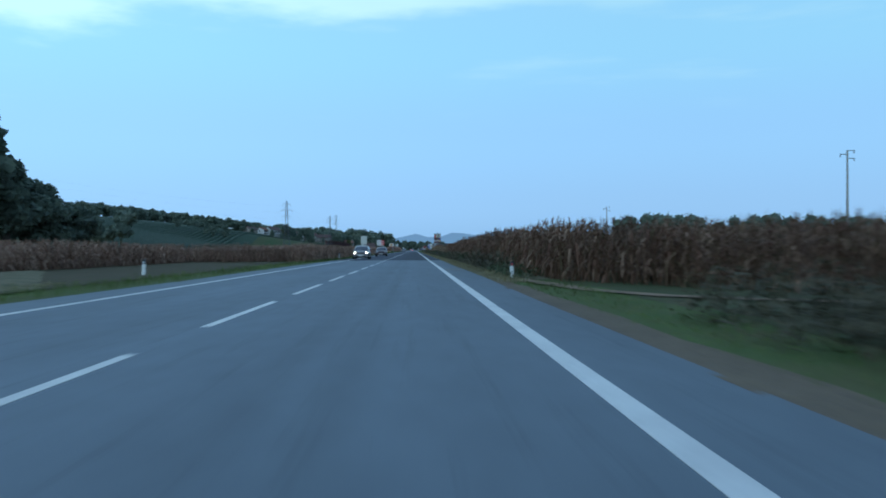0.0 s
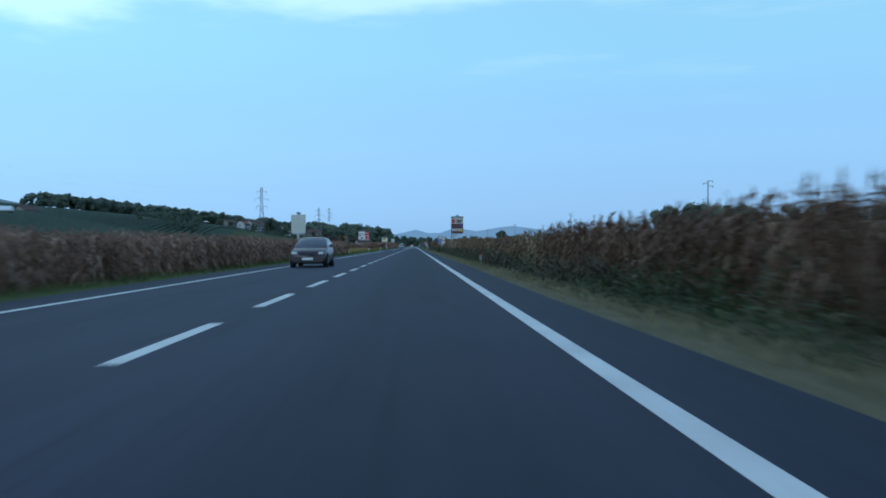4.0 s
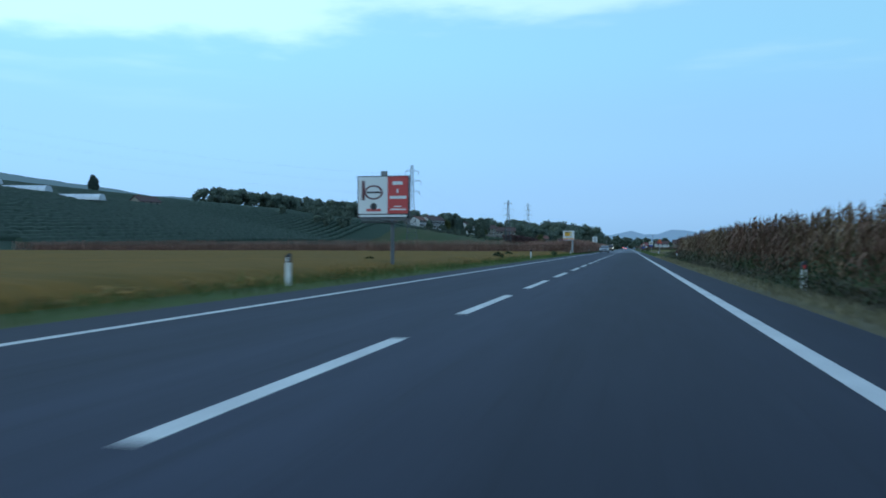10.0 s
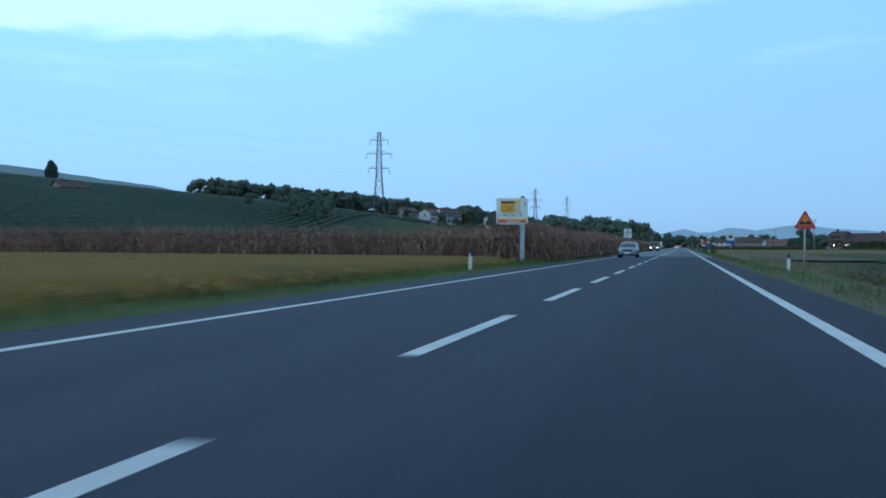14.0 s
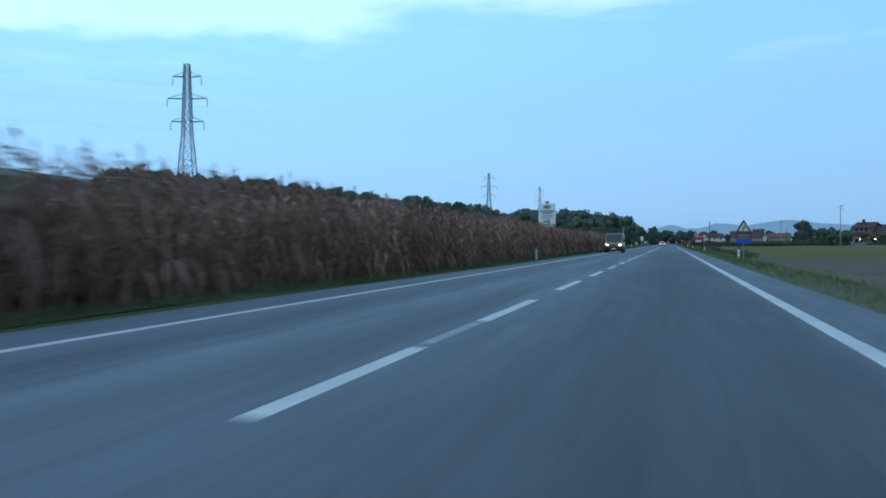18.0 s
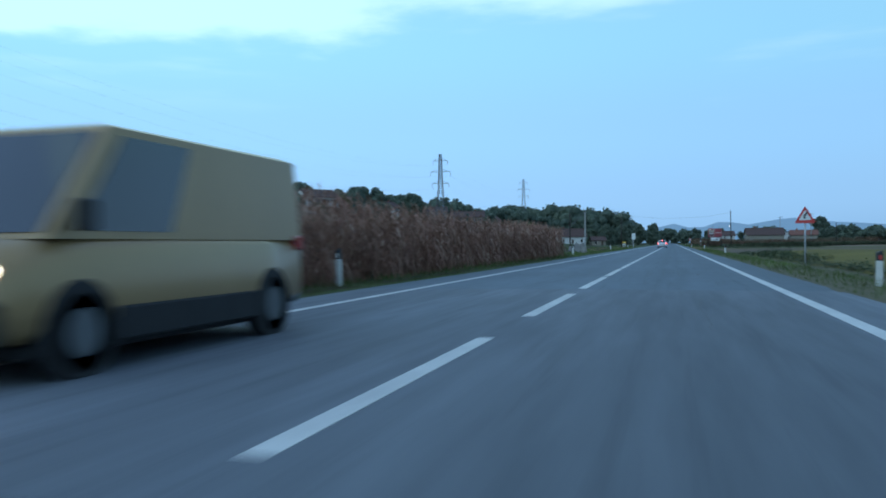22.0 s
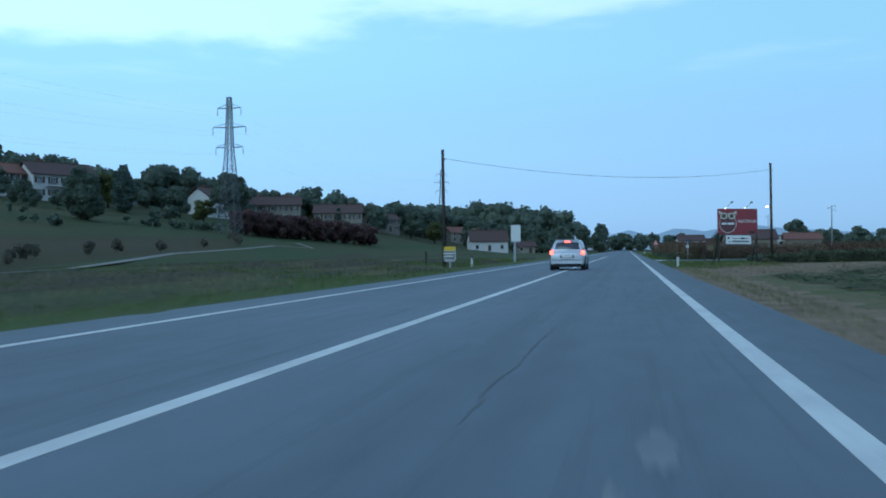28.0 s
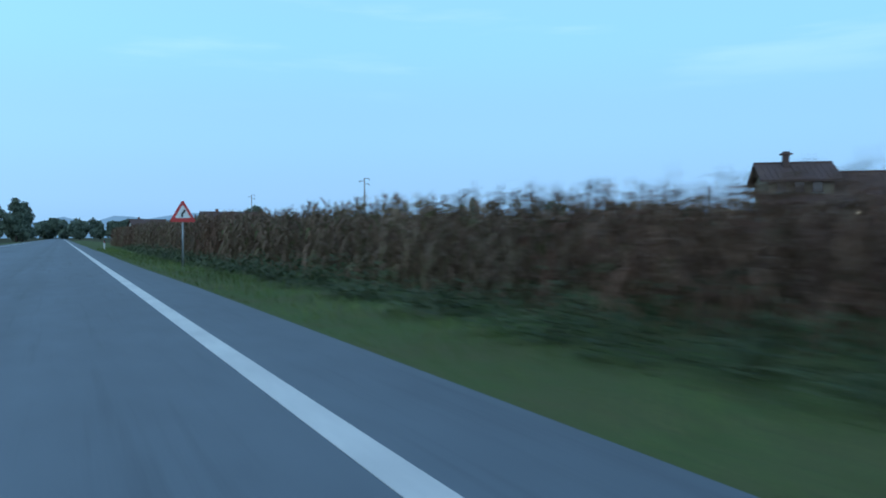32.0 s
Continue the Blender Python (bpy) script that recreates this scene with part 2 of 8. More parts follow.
M_MID = mat("polished_asphalt", (0.155, 0.172, 0.192), (0.098, 0.110, 0.126), 0.78, 0.55, 3, 0.25, stretch_by=(1.5, 0.13, 1), spread=0.5, dist=0.004, fade=(476, 508), lanes=((-6.6, 1.0), (-5.3, 0.98), (-4.3, 0.76), (-3.4, 1.06), (-2.6, 0.76), (-1.8, 1.05), (-1.2, 0.84), (-0.3, 0.58), (0.8, 0.52), (1.8, 0.58), (2.3, 0.85), (3.4, 0.90)))
M_PALE = mat("pale_asphalt", (0.195, 0.205, 0.212), (0.15, 0.16, 0.17), 0.85, 2.0, 20, 0.2, dist=0.004)
M_PATCH = mat("asphalt_patch", (0.075, 0.075, 0.08), None, 0.8, 1.2, 150, 0.4, dist=0.006)
M_CRACK = mat("crack_filler", (0.045, 0.045, 0.05), None, 0.6, 3, 60, 0.2)
M_GRAVEL = mat("gravel", (0.27, 0.25, 0.22), (0.18, 0.165, 0.14), 0.95, 1.5, 70, 0.6)
M_PAINT = mat("road_paint", (0.66, 0.64, 0.60), (0.40, 0.39, 0.38), 0.6, 0.9, 14, 0.15, spread=0.8, dist=0.004)
M_WORN = mat("worn_paint", (0.34, 0.34, 0.34), (0.19, 0.19, 0.19), 0.7, 3, 60, 0.15, spread=0.8, dist=0.004)
M_GROUND = mat("meadow", (0.045, 0.056, 0.024), (0.064, 0.053, 0.032), 0.95, 0.06, 3.5, 0.7, spread=0.9, dist=0.15)
M_MEADOW = mat("mown_meadow", (0.038, 0.068, 0.028), (0.074, 0.068, 0.036), 0.95, 0.045, 1.1, 0.6, stretch_by=(1.3, 0.35, 1), spread=0.55, dist=0.12)
M_VERGE = mat("green_verge", (0.062, 0.106, 0.033), (0.088, 0.084, 0.040), 0.95, 0.6, 9, 0.8, spread=0.7, dist=0.06)
M_ORCHARD = mat("orchard_hill", (0.042, 0.066, 0.044), (0.034, 0.054, 0.038), 0.95, 0.05, 1.2, 0.8, spread=0.8, dist=0.5)
M_SOY = mat("soy_canopy", (0.215, 0.110, 0.024), (0.118, 0.080, 0.022), 0.95, 0.22, 2.2, 0.5, stretch_by=(0.40, 1.1, 1), spread=0.75, dist=0.2)
M_CROP = mat("olive_crop", (0.195, 0.150, 0.046), (0.110, 0.098, 0.036), 0.95, 0.14, 4.0, 0.6, stretch_by=(0.4, 1.3, 1), spread=0.6, dist=0.2)
M_FALLOW = mat("brown_fallow", (0.078, 0.059, 0.037), (0.048, 0.050, 0.026), 0.95, 0.05, 1.4, 0.7, stretch_by=(1.4, 0.25, 1), spread=0.7, dist=0.1)
M_STUBBLE = mat("stubble_field", (0.285, 0.200, 0.138), (0.135, 0.092, 0.064), 0.95, 0.5, 3.2, 0.8, stretch_by=(0.4, 2.2, 1), spread=0.7, dist=0.12)
M_WEEDY = mat("weedy_rows", (0.070, 0.098, 0.036), (0.185, 0.130, 0.084), 0.95, 0.35, 5.0, 0.8, stretch_by=(0.5, 1.6, 1), spread=0.7, dist=0.08)
M_SOIL = mat("tilled_soil", (0.17, 0.128, 0.090), (0.11, 0.085, 0.062), 0.95, 0.5, 5.0, 0.9, spread=0.8, dist=0.12)
M_STRAW = mat("dry_verge", (0.176, 0.146, 0.094), (0.082, 0.080, 0.046), 0.95, 0.8, 9, 0.8, spread=0.8, dist=0.05)
M_CORNTOP = mat("corn_canopy", (0.170, 0.095, 0.066), (0.093, 0.056, 0.041), 0.95, 0.7, 9, 1.0, spread=0.8, dist=0.3)
M_CORN = leaf_mat("dry_corn", [(0.148, 0.077, 0.056), (0.204, 0.107, 0.078), (0.256, 0.142, 0.102), (0.176, 0.094, 0.069), (0.368, 0.244, 0.180)], thin=0.4)
M_CORNG = leaf_mat("ripening_corn", [(0.086, 0.042, 0.030), (0.116, 0.057, 0.038), (0.066, 0.047, 0.025), (0.140, 0.074, 0.050), (0.220, 0.140, 0.095)], each=0.35, thin=0.4)
M_CORNY = leaf_mat("yellowing_corn", [(0.114, 0.064, 0.041), (0.152, 0.086, 0.052), (0.084, 0.066, 0.034), (0.182, 0.108, 0.064), (0.285, 0.196, 0.124)], each=0.35, thin=0.35)
M_CORNB = leaf_mat("russet_corn", [(0.162, 0.085, 0.065), (0.204, 0.112, 0.082), (0.128, 0.083, 0.056), (0.242, 0.145, 0.102), (0.306, 0.204, 0.145)], each=0.3, thin=0.38)
M_STRAWBIT = leaf_mat("cut_straw", [(0.25, 0.175, 0.110), (0.18, 0.126, 0.078), (0.33, 0.235, 0.150)], each=0.2)
M_GRASS = leaf_mat("grass_blades", [(0.052, 0.084, 0.024), (0.076, 0.108, 0.032), (0.110, 0.112, 0.042)], each=0.4, thin=0.3)
M_DRYGRASS = leaf_mat("dry_grass", [(0.180, 0.150, 0.092), (0.122, 0.108, 0.056), (0.220, 0.184, 0.112)], each=0.25, thin=0.3)
M_DARKWEED = leaf_mat("brownish_weeds", [(0.046, 0.040, 0.025), (0.062, 0.052, 0.031), (0.084, 0.068, 0.042)], each=0.4, thin=0.25)
M_WEED = leaf_mat("weeds", [(0.035, 0.051, 0.027), (0.050, 0.067, 0.030), (0.075, 0.077, 0.038)], each=0.4, thin=0.3)
M_SOYLEAF = leaf_mat("soy_leaves", [(0.230, 0.123, 0.036), (0.170, 0.102, 0.031), (0.272, 0.153, 0.048), (0.098, 0.098, 0.031)], each=0.25, thin=0.35)
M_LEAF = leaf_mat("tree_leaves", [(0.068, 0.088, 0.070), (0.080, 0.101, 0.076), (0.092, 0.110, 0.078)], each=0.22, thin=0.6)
M_HEDGE = leaf_mat("hedge_leaves", [(0.046, 0.060, 0.034), (0.064, 0.074, 0.042), (0.090, 0.080, 0.052)], each=0.3, thin=0.4)
M_LEAF2 = leaf_mat("dark_conifer", [(0.052, 0.074, 0.064), (0.072, 0.096, 0.076)], each=0.2, thin=0.7)
M_LEAF3 = leaf_mat("autumn_leaves", [(0.056, 0.067, 0.027), (0.083, 0.083, 0.034), (0.044, 0.059, 0.027)], each=0.3, thin=0.9)
M_REDLEAF = leaf_mat("red_hedge_leaves", [(0.066, 0.036, 0.036), (0.082, 0.042, 0.040), (0.056, 0.042, 0.036)], each=0.2, thin=0.9)
M_ORCHLEAF = leaf_mat("fruit_tree_leaves", [(0.040, 0.059, 0.043), (0.045, 0.067, 0.047), (0.050, 0.072, 0.050)], each=0.12, thin=0.7)
M_TWIG = leaf_mat("bare_shrub_leaves", [(0.070, 0.064, 0.050), (0.092, 0.078, 0.060), (0.056, 0.060, 0.046)], each=0.2, thin=0.6)
M_BARK = mat("bark", (0.075, 0.060, 0.048), None, 0.95, 4, 30, 0.8)
M_GALV = mat("galvanised_steel", (0.36, 0.37, 0.38), (0.27, 0.28, 0.29), 0.55, 2, 30, 0.15, metal=0.5)
M_LATTICE = mat("weathered_lattice", (0.13, 0.135, 0.14), None, 0.7, 1, 20, 0.1, metal=0.2)
M_CONCRETE = mat("concrete", (0.33, 0.32, 0.30), (0.25, 0.245, 0.235), 0.9, 1.5, 35, 0.4)
M_SLAB = mat("dirty_concrete", (0.25, 0.235, 0.22), (0.14, 0.13, 0.125), 0.95, 2.0, 25, 0.6, spread=0.8)
M_WOODPOLE = mat("creosoted_wood", (0.068, 0.058, 0.050), (0.044, 0.038, 0.034), 0.9, 2, 40, 0.5, stretch_by=(8, 8, 0.6))
M_CABLE = mat("cable", (0.05, 0.05, 0.055), None, 0.6, 2, 20, 0.0)
M_WHITE = mat("white_panel", (0.651, 0.642, 0.625), (0.546, 0.546, 0.528), 0.5, 0.8, 20, 0.05, spread=0.9)
M_CREAM = mat("weathered_panel", (0.527, 0.510, 0.442), (0.425, 0.416, 0.365), 0.6, 1.2, 15, 0.05, spread=0.9)
M_RED = mat("red_panel", (0.52, 0.045, 0.040), (0.43, 0.04, 0.038), 0.45, 1, 20, 0.03)
M_DARKRED = mat("wine_red_panel", (0.12, 0.028, 0.034), (0.085, 0.024, 0.03), 0.45, 1, 20, 0.03)
M_PUBRED = mat("pub_red_panel", (0.24, 0.024, 0.032), (0.19, 0.022, 0.03), 0.45, 1, 20, 0.03)
M_BLUE = mat("blue_panel", (0.025, 0.065, 0.32), None, 0.45, 1, 20, 0.03)
M_NAVY = mat("navy_print", (0.012, 0.022, 0.085), None, 0.5, 1, 20, 0.03)
M_YELLOW = mat("yellow_panel", (0.72, 0.44, 0.04), None, 0.5, 1, 20, 0.03)
M_ORANGE = mat("orange_panel", (0.75, 0.22, 0.02), None, 0.5, 1, 20, 0.03)
M_BLACK = mat("black_print", (0.022, 0.022, 0.026), None, 0.5, 1, 20, 0.03)
M_BROWN = mat("brown_print", (0.10, 0.050, 0.032), None, 0.6, 2, 20, 0.05)
M_GREEN = mat("green_print", (0.05, 0.20, 0.07), None, 0.5, 1, 20, 0.03)
M_GREY = mat("grey_back", (0.20, 0.205, 0.21), None, 0.6, 1, 20, 0.05)
M_POST = mat("white_delineator", (0.66, 0.65, 0.62), (0.45, 0.44, 0.40), 0.6, 3, 25, 0.1, spread=0.9)
M_RUBBER = mat("rubber", (0.022, 0.022, 0.023), None, 0.85, 4, 40, 0.2)
M_GLASS = mat("dark_glass", (0.022, 0.027, 0.033), None, 0.06, 1, 10, 0.0, spec=0.95)
M_CHROME = mat("rim_alloy", (0.45, 0.46, 0.47), None, 0.3, 2, 20, 0.0, metal=0.9)
M_WALL = mat("plaster", (0.282, 0.242, 0.198), (0.211, 0.185, 0.154), 0.9, 0.6, 20, 0.2, spread=0.8)
M_WALLW = mat("white_plaster", (0.58, 0.56, 0.53), (0.48, 0.46, 0.44), 0.9, 0.6, 20, 0.2, spread=0.8)
M_BRICK = mat("brickwork", (0.24, 0.11, 0.075), (0.17, 0.085, 0.06), 0.9, 2, 30, 0.4)
M_TILE = mat("roof_tiles", (0.22, 0.085, 0.058), (0.14, 0.062, 0.046), 0.85, 1.5, 14, 0.6, stretch_by=(3, 1, 1), spread=0.9)
M_TILED = mat("brown_roof_tiles", (0.105, 0.058, 0.048), (0.072, 0.043, 0.038), 0.85, 1.0, 12, 0.6, stretch_by=(3, 3, 1), spread=0.9)
M_HAY = mat("pale_hay", (0.34, 0.36, 0.16), (0.25, 0.27, 0.12), 0.95, 3, 30, 0.5)
M_TIMBER = mat("dark_timber", (0.085, 0.052, 0.035), None, 0.7, 3, 40, 0.3)
M_SHEET = mat("greenhouse_sheet", (0.62, 0.64, 0.65), (0.50, 0.53, 0.55), 0.4, 0.3, 5, 0.1)
M_LAMP = glow("warm_lamp", (1.0, 0.80, 0.55), 14.0)
M_SPOT = glow("sign_spot", (1.0, 0.93, 0.82), 6.0)
M_HEAD = glow("headlight_on", (1.0, 0.88, 0.74), 9.0)
M_BRAKE = glow("brake_light_on", (1.0, 0.09, 0.06), 6.0)
M_TAIL = mat("tail_lens", (0.35, 0.02, 0.02), None, 0.25, 2, 20, 0)
M_LENS = mat("clear_lens", (0.62, 0.64, 0.66), None, 0.15, 2, 20, 0)
# distance haze is painted as emission; the hills themselves give off no light
M_HILL = glow("wooded_hill_haze_glow", (0.075, 0.165, 0.245), 1.0, 0.0)
M_FAR = glow("far_hills_haze_glow", (0.145, 0.30, 0.51), 1.0, 0.0)


# ---- building helpers ----
class MB:
    """Collects vertices and faces of one mesh."""

    def __init__(self):
        self.v, self.f, self.m = [], [], []

    def add(self, verts, faces, mi=0):
        k = len(self.v)
        self.v.extend(tuple(p) for p in verts)
        self.f.extend(tuple(i + k for i in f) for f in faces)
        self.m.extend([mi] * len(faces))
        return self

    def box(self, x0, x1, y0, y1, z0, z1, mi=0):
        p = [(x, y, z) for x in (x0, x1) for y in (y0, y1) for z in (z0, z1)]
        return self.add(p, [(0, 1, 3, 2), (4, 6, 7, 5), (0, 4, 5, 1), (2, 3, 7, 6), (0, 2, 6, 4), (1, 5, 7, 3)], mi)

    def slab(self, x0, x1, y0, y1, z0, z1, c=0.02, mi=0):
        """A box with its four edges along y chamfered, and small chamfers at both ends."""
        def ring(y, i):
            a, b, l, h = x0 + i, x1 - i, z0 + i, z1 - i
            return [(a + c, y, l), (b - c, y, l), (b, y, l + c), (b, y, h - c), (b - c, y, h), (a + c, y, h), (a, y, h - c), (a, y, l + c)]
        v = ring(y0, c * 0.4) + ring(y0 + c * 0.4, 0) + ring(y1 - c * 0.4, 0) + ring(y1, c * 0.4)
        f = [tuple(range(7, -1, -1)), tuple(range(24, 32))]
        for r in range(3):
            for k in range(8):
                f.append((r * 8 + k, r * 8 + (k + 1) % 8, r * 8 + 8 + (k + 1) % 8, r * 8 + 8 + k))
        return self.add(v, f, mi)

    def bar(self, a, b, w=0.1, w2=None, mi=0, n=4):
        """A straight bar of n sides from a to b."""
        a, b = Vector(a), Vector(b)
        w2 = w if w2 is None else w2
        d = (b - a).normalized()
        s = d.cross(Vector((0, 0, 1)) if abs(d.z) < 0.9 else Vector((1, 0, 0))).normalized()
        u = d.cross(s)
        v = []
        for p, r in ((a, w / 2), (b, w2 / 2)):
            for k in range(n):
                an = 2 * math.pi * (k + 0.5) / n
                v.append(p + s * (r * math.cos(an) * 1.2) + u * (r * math.sin(an) * 1.2))
        f = [tuple(range(n - 1, -1, -1)), tuple(range(n, 2 * n))] + [(k, (k + 1) % n, n + (k + 1) % n, n + k) for k in range(n)]
        return self.add(v, f, mi)

    def tube(self, pts, r=0.02, n=3, mi=0):
        """A continuous round bar along a line of points."""
        pts = [Vector(p) for p in pts]
        rings = []
        for i, p in enumerate(pts):
            d = (pts[min(i + 1, len(pts) - 1)] - pts[max(i - 1, 0)]).normalized()
            u = d.cross(Vector((0, 0, 1)) if abs(d.z) < 0.9 else Vector((1, 0, 0))).normalized()
            w = d.cross(u)
            rings.append([p + (u * math.cos(2 * math.pi * k / n) + w * math.sin(2 * math.pi * k / n)) * r for k in range(n)])
        return self.loft(rings, mi=mi)

    def disc(self, c, r, depth, axis="x", n=16, mi=0, bev=0.02):
        """A wheel-like cylinder with a bevelled rim."""
        v = []
        for d, q in ((-depth / 2, r - bev), (-depth / 2 + bev, r), (depth / 2 - bev, r), (depth / 2, r - bev)):
            for k in range(n):
                a = 2 * math.pi * k / n
                p, s = q * math.cos(a), q * math.sin(a)
                v.append({"x": (c[0] + d, c[1] + p, c[2] + s), "y": (c[0] + p, c[1] + d, c[2] + s), "z": (c[0] + p, c[1] + s, c[2] + d)}[axis])
        f = [tuple(range(n - 1, -1, -1)), tuple(range(3 * n, 4 * n))]
        for j in range(3):
            f += [(j * n + k, j * n + (k + 1) % n, (j + 1) * n + (k + 1) % n, (j + 1) * n + k) for k in range(n)]
        return self.add(v, f, mi)

    def loft(self, rings, caps=True, mi=0):
        n = len(rings[0])
        v = [p for r in rings for p in r]
        f = []
        for j in range(len(rings) - 1):
            f += [(j * n + k, j * n + (k + 1) % n, (j + 1) * n + (k + 1) % n, (j + 1) * n + k) for k in range(n)]
        if caps:
            f += [tuple(range(n - 1, -1, -1)), tuple(range((len(rings) - 1) * n, len(rings) * n))]
        return self.add(v, f, mi)

    def poly(self, pts, mi=0):
        return self.add(pts, [tuple(range(len(pts)))], mi)

    def mesh(self, name, *mats, smooth=False):
        me = bpy.data.meshes.new(name)
        me.from_pydata(self.v, [], self.f)
        for m in mats:
            me.materials.append(m)
        if len(mats) > 1:
            me.polygons.foreach_set("material_index", self.m)
        if smooth:
            me.polygons.foreach_set("use_smooth", [True] * len(self.f))
        me.update()
        return me


def part(name, mb, material, parent, label="", smooth=False):
    """One mesh object under a thing or a part. mb may also be a finished mesh."""
    me = mb.mesh(name, *(material if isinstance(material, tuple) else (material,)), smooth=smooth) if isinstance(mb, MB) else mb
    ob = new(name, me)
    ob.parent = parent
    return tagged(ob, label)


def thing(name, m, label, category, group="", kind=""):
    ob = new(name)
    ob.empty_display_size = 0.3
    ob.matrix_basis = m
    return tagged(ob, label, category, group, kind)


def solid(name, mb, material, label, category, kind="", m=None, smooth=False):
    ob = new(name, mb.mesh(name, *(material if isinstance(material, tuple) else (material,)), smooth=smooth) if isinstance(mb, MB) else mb)
    if m is not None:
        ob.matrix_basis = m
    return tagged(ob, label, category, kind=kind)


def letters(text, size, material, parent, at, label="", squeeze=1.0):
    """Flat raised lettering that faces -y, centred on at: one part for each character."""
    cu = bpy.data.curves.new("letters", "FONT")
    cu.size, cu.extrude, cu.align_x, cu.align_y = size, 0.004, "LEFT", "CENTER"
    ob = new("letters", cu)

    def shape(body):
        cu.body = body
        dg = bpy.context.evaluated_depsgraph_get()
        dg.update()
        return bpy.data.meshes.new_from_object(ob.evaluated_get(dg))
    places, cuts = [], []
    for k in range(len(text) + 1):
        me = shape(text[:k] + "|")
        places.append(max(v.co.x for v in me.vertices))
        bpy.data.meshes.remove(me)
    for k, char in enumerate(text):
        if char != " ":
            cuts.append((places[k] - places[0], shape(char)))
    bpy.data.objects.remove(ob)
    bpy.data.curves.remove(cu)
    middle = (places[-1] - places[0]) / 2
    for x, me in cuts:
        me.materials.clear()
        me.materials.append(material)
        me.transform(pose(*at, 90, 0, 0) @ Matrix.Diagonal((squeeze, 1, 1, 1)) @ pose(x - middle, 0, 0))
        part("letter", me, material, parent, label)


def smooth01(v):
    v = np.clip(v, 0, 1)
    return v * v * (3 - 2 * v)


def hz(x, y):
    """Height of the ground: flat fields by the road, an orchard hill on the west."""
    u = -np.asarray(x, float)
    y = np.asarray(y, float)
    low = np.interp(u, [0, 118, 150, 196, 222, 337, 600, 1000, 1600], [0, 0, 7, 16, 21, 36, 44, 40, 20])
    near = np.interp(u, [0, 40, 58, 77, 102, 132, 200, 340, 600, 1000, 1600], [0, -0.2, 1.6, 4.6, 9.2, 14, 22, 36, 48, 40, 20])
    s = smooth01((y - 570) / 80)
    roll = 0.6 * np.sin(x / 37.0 + 1) * np.sin(y / 53.0) * np.clip((u - 60) / 60, 0, 1)
    x = np.asarray(x, float)
    hollow = 0.28 * smooth01((x - 3.9) / 2.8) * (1 - smooth01((x - 26) / 20)) * smooth01((y - 636) / 18) * (1 - smooth01((y - 668.5 - np.clip(x - 6, 0, 60)) / 3.0))
    return (low * (1 - s) + near * s) * smooth01((y - 130) / 330) * (1 - smooth01((y - 1150) / 500)) + roll - hollow


def sheet(name, xs, ys, top, material, label, category, kind="structure"):
    """A ground sheet over a grid; top(x, y) gives its height."""
    X, Y = np.meshgrid(xs, ys)
    Z = top(X, Y)
    v = np.stack([X.ravel(), Y.ravel(), Z.ravel()], 1).tolist()
    nx, ny = len(xs), len(ys)
    f = [(j * nx + i, j * nx + i + 1, (j + 1) * nx + i + 1, (j + 1) * nx + i) for j in range(ny - 1) for i in range(nx - 1)]
    me = bpy.data.meshes.new(name)
    me.from_pydata(v, [], f)
    me.materials.append(material)
    me.polygons.foreach_set("use_smooth", [True] * len(f))
    return tagged(new(name, me), label, category, kind=kind)


def strip(name, line, width, dz, material, label, category, kind="structure", thick=0.0):
    """A band along a line of (x, y) that lies on the ground."""
    v, f = [], []
    pts = [Vector((*p, 0)) for p in line]
    for i, p in enumerate(pts):
        d = (pts[min(i + 1, len(pts) - 1)] - pts[max(i - 1, 0)]).normalized()
        s = Vector((-d.y, d.x, 0))
        w = width[i] if isinstance(width, (list, tuple)) else width
        for q in (p + s * w / 2, p - s * w / 2):
            v.append((q.x, q.y, float(hz(q.x, q.y)) + dz))
    for i in range(len(pts) - 1):
        f.append((2 * i, 2 * i + 1, 2 * i + 3, 2 * i + 2))
    me = bpy.data.meshes.new(name)
    me.from_pydata(v, [], f)
    me.materials.append(material)
    return tagged(new(name, me), label, category, kind=kind)


rng = np.random.default_rng(7)


def blade_mesh(name, quads, materials, mids=None):
    """A mesh of many thin strips: quads is an array (n, rows, 2, 3) of cross sections."""
    n, rows = quads.shape[:2]
    v = quads.reshape(-1, 3)
    k = np.arange(n)[:, None] * rows * 2 + np.arange(rows - 1)[None] * 2
    k = k.reshape(-1)
    f = np.stack([k, k + 1, k + 3, k + 2], 1)
    me = bpy.data.meshes.new(name)
    me.from_pydata(v.tolist(), [], f.tolist())
    for m in materials:
        me.materials.append(m)
    return me


def strips(base, az, lean, length, width, droop, rows=4):
    """Curved tapering strips (leaves, blades) as cross sections."""
    n = len(base)
    s = np.linspace(0, 1, rows)[None, :]
    out = np.cos(lean)[:, None] * length[:, None] * s
    up = np.sin(lean)[:, None] * length[:, None] * s - droop[:, None] * length[:, None] * s ** 2
    d = np.stack([np.cos(az), np.sin(az)], 1)
    side = np.stack([-np.sin(az), np.cos(az), np.zeros(n)], 1)
    c = np.zeros((n, rows, 3))
    c[..., 0] = base[:, None, 0] + out * d[:, None, 0]
    c[..., 1] = base[:, None, 1] + out * d[:, None, 1]
    c[..., 2] = base[:, None, 2] + up
    taper = np.clip(1.15 - s ** 1.6, 0.08, 1) * np.clip(0.35 + 2.2 * s, 0, 1)
    w = width[:, None] * taper / 2
    tw = side[:, None, :] * w[..., None]
    return np.stack([c + tw, c - tw], 2)


